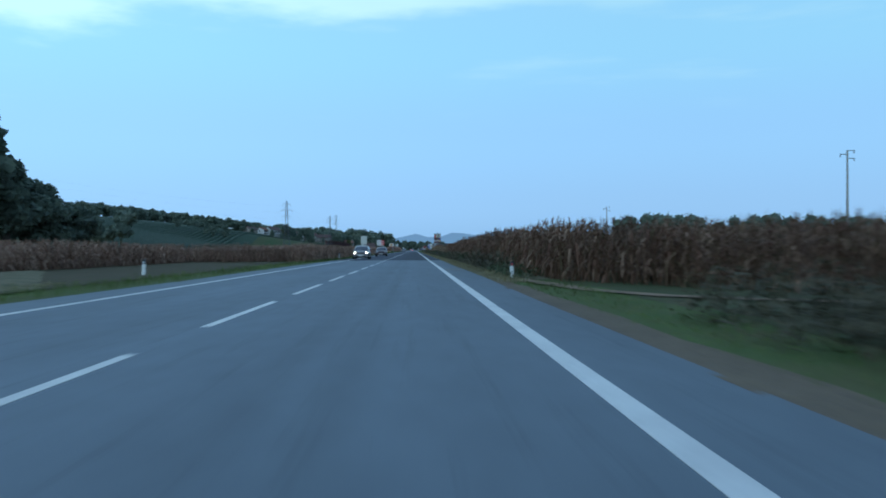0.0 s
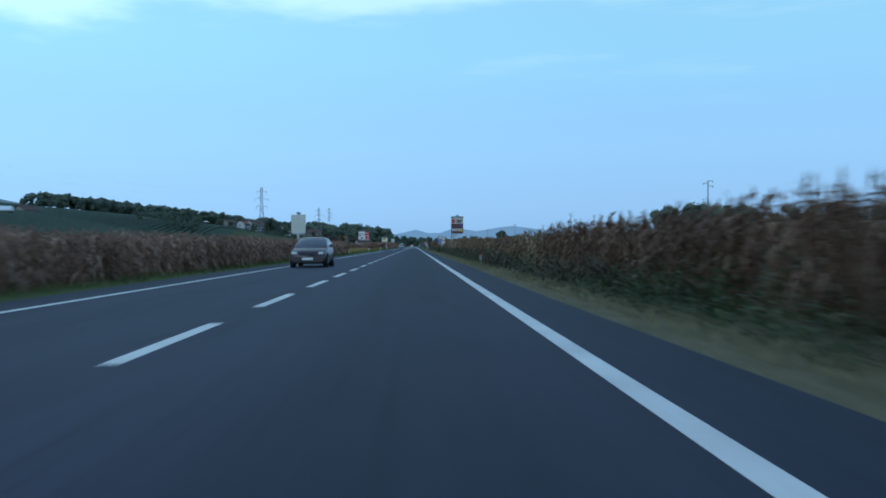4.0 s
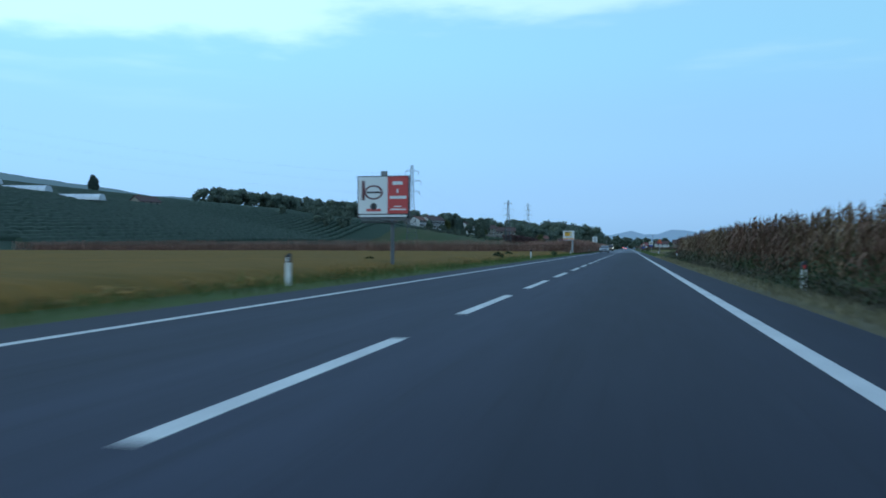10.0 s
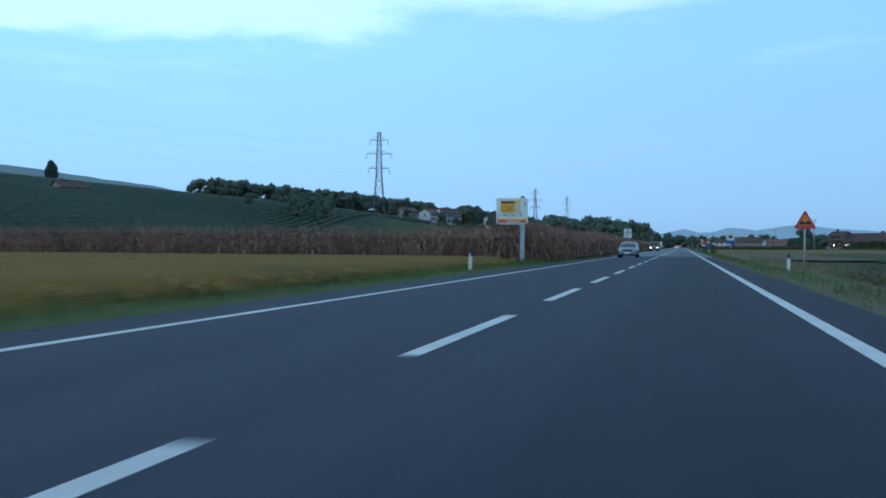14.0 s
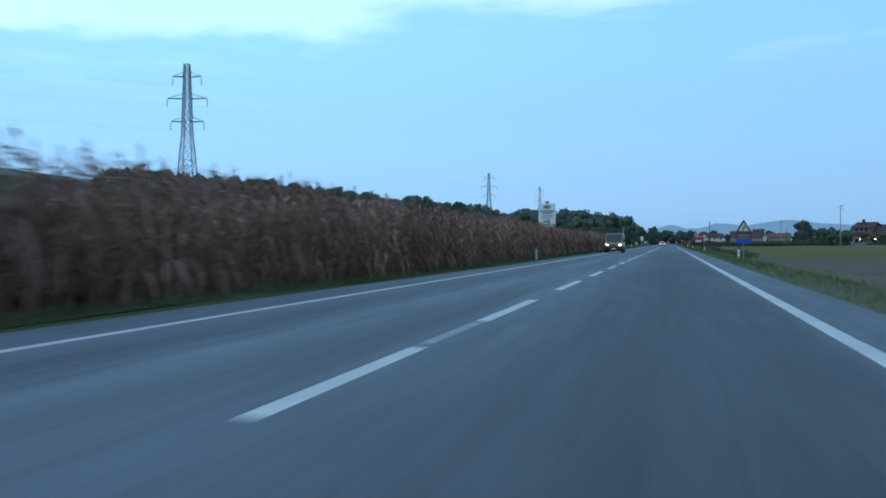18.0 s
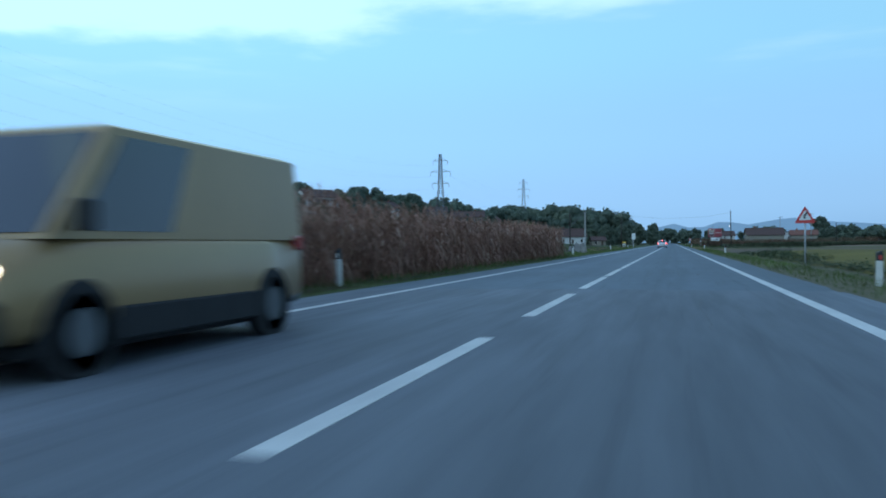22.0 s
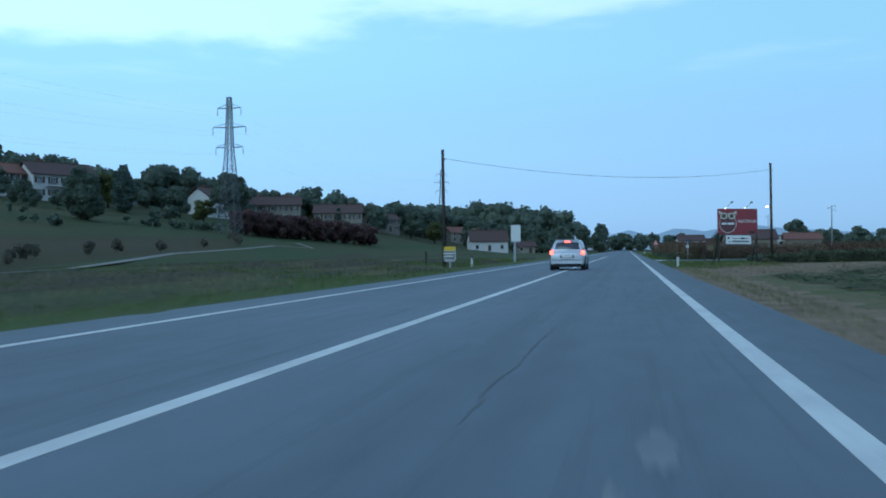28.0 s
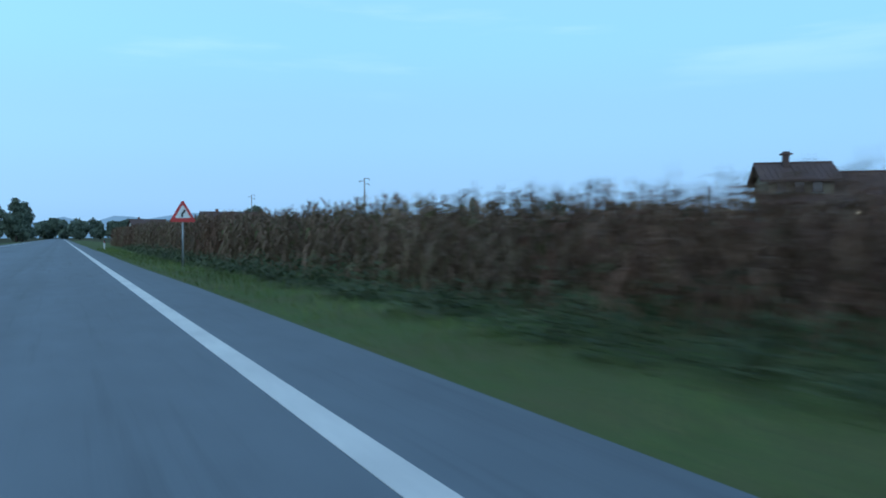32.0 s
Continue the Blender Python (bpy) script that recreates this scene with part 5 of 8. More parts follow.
strip("field_path", [(4.3, 27), (4.75, 23.5), (5.2, 19.5), (6.2, 17.0), (7.6, 15.6), (9.2, 14.6), (14, 13.4), (22, 12.8), (30, 12.5)], 0.6, 0.012, M_STUBBLE, "pale earth path in front of the maize", "path")
band("verge_weeds", WEED, 4.95, 686, 740, -90, "low green weeds before the maize", "weeds", tall=(0.3, 0.6))
band("verge_weeds", WEED, 5.5, 683, 760, -90, "low green weeds before the maize", "weeds", tall=(0.4, 0.9))
for x, y, k in ((7.0, 683.5, 1.0), (11.3, 687.3, 0.8), (15.6, 691.6, 0.7)):
    ob = solid("corner_weeds", random.choice(WEED), None, "rank green weeds at the corner of the maize", "weeds", kind="stuff", m=pose(x, y, -0.02, 0, 0, 44))
    ob.scale = (1, 1, k)
band("verge_weeds", WEED, 5.3, 457, 472, -90, "dark green weeds at the field edge", "weeds", tall=(0.4, 0.9))
for x in (5.6, 7.0):
    band("verge_weeds", WEED, x, 526, 556, -90, "dark green weeds at the field edge", "weeds", tall=(0.25, 0.7))
band("verge_weeds", WEED, 5.6, 478, 524, -90, "low green weeds beside the road", "weeds", tall=(0.2, 0.5))
band("soy_edge", SOY, -8.3, 193, 359, 90, "ripening yellow soy plants at the field edge", "soy", tall=(0.45, 0.75))
band("rank_grass", RANK, -7.55, 193, 359, 90, "rank green grass between verge and soy", "grass", tall=(0.5, 1.2))
for x, y0, y1 in ((4.2, 652, 668), (5.3, 655, 670), (6.4, 658, 670), (7.4, 662, 672), (8.4, 666, 672)):
    band("corner_grass", TUFT, x, y0, y1, -90, "green grass at the road corner", "grass", tall=(0.4, 0.8), z=float(hz(x + 0.5, (y0 + y1) / 2)) + 0.01)
for x, y, s in ((-9.4, 286.5, 0.8), (-12, 262, 0.6), (-7.7, 316.5, 0.8), (-10.5, 300, 0.8), (6.3, 205, 0.8)):
    mb = blade_mesh("weed", cloud_of_leaves([(0, 0, 0.35 * s), (0.3 * s, 0.1, 0.25 * s)], [0.4 * s, 0.3 * s], 160, 0.07, shell=0.2), [M_WEED])
    solid("weed_bush", mb, None, "lone green weed bush at the field edge", "bush", m=pose(x, y, 0.1))

# ---- distance ----


def ridge(name, dist, az0, az1, prof, material, label, seed, rough_=1.0):
    """A far range of hills: azimuth right of the road's way in degrees, prof gives (azimuth, elevation in degrees)."""
    r_ = np.random.default_rng(seed)
    az = np.linspace(az0, az1, 130)
    el = np.interp(az, [p[0] for p in prof], [p[1] for p in prof])
    el = el + rough_ * 0.05 * np.convolve(r_.normal(size=len(az) + 6), np.ones(7) / 4, "valid")
    mb = MB()
    for k, (dd, fr) in enumerate(((0.86, -0.02), (0.95, 0.72), (1.0, 1.0), (1.2, 0.3))):
        for a, e in zip(az, el):
            d = dist * dd
            mb.v.append((d * math.sin(radians(a)), 300 + d * math.cos(radians(a)), max(-5, math.tan(radians(e)) * dist * fr)))
    n = len(az)
    for k in range(3):
        for i in range(n - 1):
            mb.f.append((k * n + i, k * n + i + 1, (k + 1) * n + i + 1, (k + 1) * n + i))
            mb.m.append(0)
    return solid(name, mb, material, label, "hills", kind="structure", smooth=True)


ridge("backdrop_hills", 2300, -75, -22, ((-75, 5.6), (-50, 5.4), (-44, 4.8), (-40, 4.4), (-36, 3.9), (-33, 3.4), (-29, 3.3), (-24, 2.4), (-22, 0.5)), M_HILL, "wooded hill on the skyline, haze painted as glow", 3)
ridge("backdrop_hills", 3900, -40, 75, ((-40, 1.5), (-20, 0.9), (-6, 0.5), (-1.5, 0.85), (0.3, 1.25), (1.4, 0.8), (3.0, 1.35), (4.6, 1.1), (7, 1.5), (9, 1.2), (13, 0.9), (18, 0.9), (26, 0.8), (32, 1.1), (38, 1.5), (46, 1.8), (60, 2.0), (75, 2.0)), M_FAR, "far hills on the horizon, blue haze painted as glow", 4, 0.6)

# loose grass over the meadow, the corner by the side road and the stubble
STUB = [tuft_chunk("cut_stalks", M_STRAWBIT, n=230, tall=0.13, width=0.02) for _ in range(2)]
MEAD = [tuft_chunk("meadow_tufts", M_GRASS, n=260, tall=0.34, width=0.03), tuft_chunk("meadow_tufts", M_DRYGRASS, n=200, tall=0.30, width=0.03), tuft_chunk("meadow_tufts", M_TWIG, n=260, tall=0.36, width=0.03)]
for k, x in enumerate((-8.2, -10.5, -13, -16.5, -20.5, -25, -31)):
    band("meadow_grass", MEAD, x, 549 + 4 * (k % 3), 690, 90, "uneven grass and dry stems of the meadow", "grass", tall=(0.5, 1.3))
for k, x in enumerate((4.8, 5.8, 6.8, 7.8, 8.8)):
    band("corner_grass", TUFT, x, 650 + 0.4 * k, 666.5 + 0.9 * k, -90, "green grass beside the side road", "grass", tall=(0.4, 0.8))
for k, x in enumerate((5.8, 6.7, 7.8, 9.0, 10.4, 12.0, 14.2, 17.0, 20.5)):
    band("field_weeds", WEED, x, 609 + k % 3, 630 + 1.1 * (x - 6), -90, "low green weeds at the edge of the stubble", "weeds", tall=(0.22, 0.45))
for k, x in enumerate((4.4, 5.8, 7.2, 8.6, 10.2, 12.0, 14.0, 16.5, 19.5)):
    band("stubble_stalks", STUB, x, 604, 662, -90, "cut straw stalks of the harvested field", "stubble", tall=(0.6, 1.2))

# ---- delineator posts ----


def delineator(x, y, h=0.78, lean=0.0, side=1, label="white plastic roadside delineator post with black top"):
    t = thing("delineator_post", pose(x, y, -0.05, lean, 0, 0), label, "roadside post", "roadside delineators")
    body = MB()
    w, d = 0.062, 0.045
    ring = lambda z, s=1.0: [(-w * s, -d * s, z), (-0.02, -d * s - 0.012, z), (0.02, -d * s - 0.012, z), (w * s, -d * s, z), (w * s, d * s, z), (-w * s, d * s, z)]
    body.loft([ring(-0.1), ring(h * 0.72), ring(h * 0.9)])
    part("post", body, M_POST, t)
    top = MB().loft([ring(h * 0.74, 1.05), ring(h * 0.92, 1.05), [(p[0], p[1], p[2] + (0.06 if p[0] > 0 else 0.02)) for p in ring(h * 0.94, 0.96)]])
    part("black_band", top, M_BLACK, t, "black band at the top")
    part("reflector", MB().slab(-0.028, 0.028, -d - 0.03, -d - 0.018, h * 0.77, h * 0.89, 0.006), M_RED if side > 0 else M_WHITE, t, "small reflector")
    return t


for x, y, h, lean in ((4.3, 28.0, 0.62, -12), (4.55, 132.5, 0.7, 4), (5.0, 191.8, 0.72, 0), (4.7, 243.2, 0.72, 2), (4.75, 297.2, 0.8, 0), (4.9, 349.5, 0.75, 0), (4.9, 457.0, 0.8, 0), (4.5, 502.0, 0.8, 3), (4.55, 556.5, 0.72, 0), (4.6, 604.9, 0.85, 0), (3.83, 649.9, 0.8, 7), (4.2, 760.0, 0.8, 0)):
    delineator(x, y, h, lean, 1)
for x, y, h, lean in ((-9.6, 32.6, 0.66, -6), (-7.4, 92.0, 0.7, -5), (-7.6, 192.5, 0.85, -3), (-7.8, 242.2, 0.85, 0), (-7.7, 294.7, 0.85, 0), (-7.7, 344.9, 0.8, 0), (-7.6, 399.5, 0.8, 0), (-7.2, 449.5, 0.9, 2), (-7.6, 501.0, 0.95, 4), (-8.2, 555.2, 0.9, 0), (-8.4, 604.0, 0.9, 0), (-8.5, 655.0, 0.7, 0)):
    delineator(x, y, h, lean, -1)

# ---- billboards ----


def bars(parent, name, x0, x1, z, h, y, material, count=1, gap=None, label=""):
    """Rows of unreadable print as plain bars."""
    gap = gap or h * 1.7
    for k in range(count):
        part(name, MB().slab(x0 + 0.02 * (k % 3), x1 - 0.03 * ((k * 2) % 3), y - 0.006, y, z - k * gap - h, z - k * gap, 0.003), material, parent, label)


def board(name, x0, x1, y, z0, z1, label, frame_m, post_x, turn=0.0, post="steel", cap=True, post_w=0.18, depth=0.16, post_m=M_GALV):
    """A single-post roadside billboard that faces the oncoming driver; local x runs across it, local z from the ground."""
    cx = (x0 + x1) / 2
    t = thing(name, pose(cx, y, 0, 0, 0, turn), label, "billboard", "roadside billboards")
    w = (x1 - x0) / 2
    part("cabinet", MB().slab(-w, w, -depth / 2, depth / 2, z0, z1, 0.02), frame_m, t)
    px = post_x - cx
    part("post", MB().slab(px - post_w / 2, px + post_w / 2, -0.09, 0.09, -0.3, z0 - 0.06, 0.02), post_m, t, "steel post")
    part("beam", MB().slab(-w * 0.85, w * 0.85, -0.06, 0.06, z0 - 0.10, z0, 0.015), post_m, t)
    if cap:
        part("number_box", MB().slab(-0.12, 0.16, -0.05, 0.05, z1, z1 + 0.20, 0.015), M_GREY, t, "small grey box on the top edge")
    return t, w, -depth / 2


# plain white board
t, w, yf = board("billboard", -8.85, -7.75, 151.4, 2.0, 3.47, "blank whitish billboard with weathered face", M_CREAM, -8.3)
part("face", MB().slab(-w + 0.03, w - 0.03, yf - 0.012, yf, 2.03, 3.44, 0.01), M_CREAM, t)
part("stain", MB().poly([(-0.02, yf - 0.014, 3.12), (0.03, yf - 0.014, 3.10), (0.10, yf - 0.014, 3.20), (0.06, yf - 0.014, 3.21)]), M_GREY, t, "dark torn spot")

# restaurant billboard with a cantilever arm
t, w, yf = board("billboard", 5.45, 6.99, 190.2, 2.62, 4.70, "restaurant billboard with red and brown print on a steel post", M_GREY, 5.51, post_w=0.22)
part("bracket", MB().add([(-w + 0.22, -0.05, 2.42), (0.35, -0.05, 2.42), (-w + 0.22, -0.05, 2.02), (-w + 0.22, 0.05, 2.42), (0.35, 0.05, 2.42), (-w + 0.22, 0.05, 2.02)], [(0, 1, 2), (3, 5, 4), (0, 3, 4, 1), (1, 4, 5, 2), (2, 5, 3, 0)]), M_GALV, t, "triangular steel bracket")
f = yf - 0.006
part("lower_panel", MB().slab(-w + 0.03, w - 0.03, f, yf, 2.56, 3.80, 0.01), M_DARKRED, t, "dark red lower panel")
part("upper_panel", MB().slab(-w + 0.03, w - 0.03, f, yf, 3.80, 4.59, 0.01), M_CREAM, t, "pale upper panel")
letters("RISTORANTE", 0.27, M_BLACK, t, (0, f - 0.004, 4.51), "dark lettering", 0.86)
part("picture", MB().slab(-w + 0.1, -w + 0.52, f - 0.006, f, 3.86, 4.33, 0.03), M_RED, t, "red emblem")
bars(t, "print", -0.10, 0.62, 4.28, 0.16, f, M_BLACK, 2, 0.21)
part("picture", MB().slab(-w + 0.18, 0.30, f - 0.006, f, 3.30, 3.68, 0.03), M_BROWN, t, "brown food picture")
part("picture", MB().slab(0.36, 0.66, f - 0.006, f, 3.32, 3.70, 0.03), M_BLUE, t, "small blue picture")
part("text_field", MB().slab(-w + 0.10, w - 0.14, f - 0.006, f, 2.88, 3.16, 0.02), M_WHITE, t)
bars(t, "print", -0.55, 0.40, 3.12, 0.03, f - 0.006, M_BROWN, 3, 0.075)
part("badge", MB().disc((0.52, f - 0.004, 2.95), 0.16, 0.012, "y", 18, bev=0.004), M_YELLOW, t, "round yellow badge")

# information board with a blue and a cream half
t, w, yf = board("billboard", 4.45, 5.62, 214.1, 1.35, 2.52, "low board, half blue and half cream, before the maize", M_GREY, 5.1, cap=False, turn=-6)
f = yf - 0.006
part("left_half", MB().slab(-w + 0.02, -w + 0.56, f, yf, 1.50, 2.49, 0.01), M_BLUE, t, "blue half")
part("right_half", MB().slab(-w + 0.56, w - 0.02, f, yf, 1.37, 2.49, 0.01), M_CREAM, t, "cream half")
part("pictogram", MB().slab(-w + 0.08, -w + 0.50, f - 0.006, f, 2.09, 2.45, 0.02), M_WHITE, t)
for a, b in ((-0.52, 2.33), (-0.43, 2.28), (-0.34, 2.22)):
    part("symbol", MB().add([(a, f - 0.008, b), (a + 0.16, f - 0.008, b - 0.04), (a + 0.18, f - 0.008, b + 0.01), (a + 0.02, f - 0.008, b + 0.05)], [(0, 1, 2, 3)]), M_BLACK, t)
bars(t, "print", -w + 0.08, -w + 0.50, 2.02, 0.03, f, M_WHITE, 3, 0.07)
part("symbol", MB().slab(-w + 0.25, -w + 0.35, f - 0.006, f, 1.55, 1.75, 0.02), M_WHITE, t)
part("band", MB().slab(-w + 0.56, w - 0.04, f - 0.006, f, 1.80, 1.92, 0.01), M_BROWN, t, "brown band")
bars(t, "print", 0.05, 0.50, 2.28, 0.04, f, M_BROWN, 1)

# white and red board
t, w, yf = board("billboard", -10.70, -8.40, 256.35, 2.28, 4.09, "half white, half red billboard on a thin dark post", M_BLACK, -9.15, post_w=0.12, post_m=M_LATTICE)
t.location.z -= 0.06
f = yf - 0.006
part("left_half", MB().slab(-w + 0.04, 0.20, f, yf, 2.47, 4.05, 0.01), M_WHITE, t, "white half")
part("right_half", MB().slab(0.20, w - 0.05, f, yf, 2.47, 4.05, 0.01), M_RED, t, "red half")
part("emblem", MB().slab(-w + 0.20, -w + 0.34, f - 0.008, f, 3.05, 3.88, 0.02).loft([[(-0.42 + r * 0.42 * math.cos(a), f - 0.008, 3.38 + r * 0.31 * math.sin(a)) for a in np.linspace(0, 6.28, 25)[:-1]] for r in (1.0, 0.78)], caps=False), M_DARKRED, t, "dark red round emblem")
bars(t, "print", -0.72, -0.12, 3.42, 0.08, f - 0.002, M_BLACK, 1)
part("emblem", MB().disc((-0.42, f - 0.004, 2.78), 0.15, 0.01, "y", 14, bev=0.003), M_BLACK, t)
bars(t, "print", -0.75, -0.10, 2.68, 0.11, f, M_RED, 1)
for z, a, b, h in ((3.84, 0.42, 0.86, 0.14), (3.52, 0.60, 0.68, 0.16), (3.22, 0.30, 1.02, 0.12), (2.80, 0.5, 0.8, 0.05), (2.68, 0.32, 1.0, 0.06)):
    bars(t, "print", a, b, z, h, f, M_WHITE, 1)
part("strip", MB().slab(-w + 0.04, w - 0.05, f, yf, 2.30, 2.45, 0.005), M_BLACK, t, "black strip along the lower edge")
bars(t, "print", -w + 0.08, w - 0.10, 2.42, 0.09, f - 0.002, M_WHITE, 1)
part("rail", MB().slab(-w * 0.8, w * 0.6, -0.3, -0.05, 2.08, 2.13, 0.01), M_BLACK, t, "maintenance rail below the board")

# do-it-yourself store board
t, w, yf = board("billboard", -10.0, -8.15, 360.2, 2.32, 3.80, "white billboard with yellow field and red foot on a thick post", M_WHITE, -8.45, turn=4, post_w=0.26, cap=False)
f = yf - 0.006
part("cap", MB().disc((0.62, 0, 3.82), 0.12, 0.1, "y", 14), M_GREY, t)
part("field", MB().slab(-w + 0.24, 0.50, f, yf, 2.92, 3.66, 0.01), M_YELLOW, t, "yellow field")
bars(t, "print", -w + 0.28, 0.16, 3.62, 0.14, f, M_BROWN, 1)
part("emblem", MB().loft([[(-0.42 + r * 0.20 * math.cos(a), f - 0.008, 3.18 + r * 0.20 * math.sin(a)) for a in np.linspace(0.6, 5.7, 16)] for r in (1.0, 0.65)], caps=False).bar((-0.15, f - 0.006, 3.0), (-0.15, f - 0.006, 3.36), 0.07).bar((-0.15, f - 0.006, 3.16), (0.10, f - 0.006, 3.36), 0.07).bar((-0.13, f - 0.006, 3.2), (0.10, f - 0.006, 3.0), 0.07), M_ORANGE, t, "orange emblem")
part("figure", MB().disc((0.32, f - 0.004, 3.34), 0.16, 0.012, "y", 14, bev=0.003).slab(0.20, 0.44, f - 0.008, f, 2.95, 3.2, 0.03), M_CREAM, t, "pale cartoon-like shape")
letters("IL FAI DA TE", 0.27, M_NAVY, t, (-0.10, f - 0.002, 2.78), "blue lettering")
part("band", MB().slab(-w + 0.06, w - 0.06, f, yf, 2.50, 2.60, 0.005), M_YELLOW, t, "yellow band")
part("band", MB().slab(-w + 0.06, w - 0.06, f, yf, 2.35, 2.50, 0.005), M_RED, t, "red band")
bars(t, "print", -0.3, 0.45, 2.45, 0.05, f, M_WHITE, 1)
part("symbol", MB().bar((0.66, f - 0.004, 3.38), (0.80, f - 0.004, 3.38), 0.03).bar((0.80, f - 0.004, 3.38), (0.80, f - 0.004, 3.5), 0.03).bar((0.80, f - 0.004, 3.5), (0.68, f - 0.004, 3.56), 0.03), M_BLUE, t)

# winery board
t, w, yf = board("billboard", -9.8, -8.42, 467.3, 2.33, 4.23, "white upright billboard with a green emblem and dark foot", M_WHITE, -8.50, turn=5, post_w=0.2)
f = yf - 0.006
part("emblem", MB().loft([[(0.0 + r * 0.30 * math.cos(a), f - 0.004, 3.88 + r * 0.22 * math.sin(a)) for a in np.linspace(0, math.pi, 15)] for r in (1.0, 0.05)], caps=False), M_GREEN, t, "green half-round emblem")
bars(t, "print", -0.26, 0.26, 3.84, 0.07, f, M_GREY, 1)
bars(t, "print", -0.60, 0.60, 3.66, 0.11, f, M_GREY, 1)
bars(t, "print", -0.42, 0.42, 3.50, 0.11, f, M_GREY, 1)
for k in range(4):
    bars(t, "print", -0.44 + 0.05 * (k % 2), 0.46 - 0.04 * k, 3.28 - 0.10 * k, 0.045, f, M_GREY, 1)
part("plate", MB().slab(-0.26, 0.26, f - 0.006, f, 2.66, 2.86, 0.01), M_BROWN, t, "brown plate")
bars(t, "print", -0.20, 0.20, 2.82, 0.035, f - 0.006, M_WHITE, 2, 0.07)
part("strip", MB().slab(-w + 0.04, w - 0.04, f, yf, 2.36, 2.58, 0.005), M_BLACK, t, "black strip along the lower edge")
bars(t, "print", -w + 0.1, w - 0.1, 2.55, 0.05, f, M_WHITE, 2, 0.10)

# big wine-red pub board on three legs
t = thing("billboard", pose(8.93, 666.04, 0, -7, 1, 5) @ Matrix.Diagonal((0.977, 1, 0.968, 1)), "large wine-red pub billboard leaning back on dark legs", "billboard", "roadside billboards")
part("panel", MB().slab(-1.42, 1.42, -0.05, 0.05, 2.10, 4.02, 0.02), M_PUBRED, t)
for x in (-1.36, 1.36):
    part("leg", MB().slab(x - 0.05, x + 0.05, 0.05, 0.15, -0.45, 4.0, 0.015), M_WOODPOLE, t, "dark timber leg")
    part("brace", MB().bar((x - 0.04, 0.12, 1.7), (x - 0.1, 1.62, -0.12), 0.09), M_WOODPOLE, t, "slanting rear brace")
for z in (1.30, 2.02):
    part("rail", MB().slab(-1.36, 1.36, 0.05, 0.11, z - 0.03, z + 0.03, 0.01), M_LATTICE, t)
f = -0.056


def oval(cx, cz, rx, rz, a0=0.0, a1=6.2832, n=28, y=f):
    return [(cx + rx * math.cos(a), y, cz + rz * math.sin(a)) for a in np.linspace(a0, a1, n)]


part("emblem_ring", MB().loft([oval(-0.70, 2.92, 0.62, 0.74), oval(-0.70, 2.92, 0.585, 0.70)], caps=False), M_CREAM, t, "pale oval outline")
part("emblem_field", MB().poly(oval(-0.70, 2.86, 0.56, 0.64, n=26, y=f - 0.002)), M_DARKRED, t, "dark oval field")
for x in (-0.98, -0.42):
    e = part("round_shape", MB().poly(oval(x, 3.46, 0.25, 0.25, n=22, y=f - 0.006)), M_CREAM, t, "pale round disc")
    part("round_centre", MB().poly(oval(x, 3.46, 0.17, 0.17, n=18, y=f - 0.010)), M_STRAW, e, "dull inner ring")
    part("round_dot", MB().poly(oval(x, 3.46, 0.08, 0.08, n=14, y=f - 0.013)), M_BROWN, e, "brown dot")
part("tip", MB().add([(-1.3, f, 3.55), (-1.36, f, 3.86), (-1.10, f, 3.74)], [(0, 1, 2)]), M_CREAM, t)
part("tip", MB().add([(-0.10, f, 3.55), (-0.04, f, 3.86), (-0.30, f, 3.74)], [(0, 2, 1)]), M_CREAM, t)
bars(t, "print", -1.14, -0.80, 2.96, 0.15, f - 0.004, M_WHITE, 1, label="pale print")
bars(t, "print", -0.74, -0.26, 2.96, 0.15, f - 0.004, M_WHITE, 1, label="pale print")
letters("RISTOPUB", 0.31, M_WHITE, t, (0.66, f - 0.004, 3.06), "white lettering", 0.90)
part("corner_print", MB().poly(oval(1.02, 2.24, 0.24, 0.10, n=14)), M_BLACK, t)
part("sub_panel", MB().slab(-0.84, 0.94, -0.02, 0.04, 1.36, 2.0, 0.015), M_WHITE, t, "white panel with a black arrow")
part("arrow", MB().add([(-0.45, -0.026, 1.80), (0.35, -0.026, 1.80), (0.35, -0.026, 1.76), (-0.45, -0.026, 1.76)], [(0, 1, 2, 3)]).add([(0.25, -0.026, 1.86), (0.82, -0.026, 1.78), (0.25, -0.026, 1.70)], [(0, 1, 2)]), M_BLACK, t, "black arrow")
bars(t, "print", -0.40, 0.78, 1.62, 0.14, -0.02, M_GREY, 1)
bars(t, "print", -0.68, -0.50, 1.56, 0.08, -0.02, M_GREY, 1)
part("round_shape", MB().poly(oval(-0.66, 1.80, 0.09, 0.09, n=12, y=-0.026)), M_BROWN, t)
for x in (-0.85, 0.55):
    a = part("lamp_arm", MB().tube([(x, 0.05, 4.0), (x + 0.10, -0.25, 4.14), (x + 0.32, -0.62, 4.36)], 0.014, 5), M_LATTICE, t, "curved lamp arm")
    part("lamp_head", MB().slab(x + 0.24, x + 0.42, -0.74, -0.58, 4.34, 4.44, 0.02), M_GREY, a)
    part("lamp", MB().slab(x - 0.06, x + 0.02, -0.14, -0.09, 4.03, 4.065, 0.012), M_SPOT, t, "lit strip lamp on the top edge")

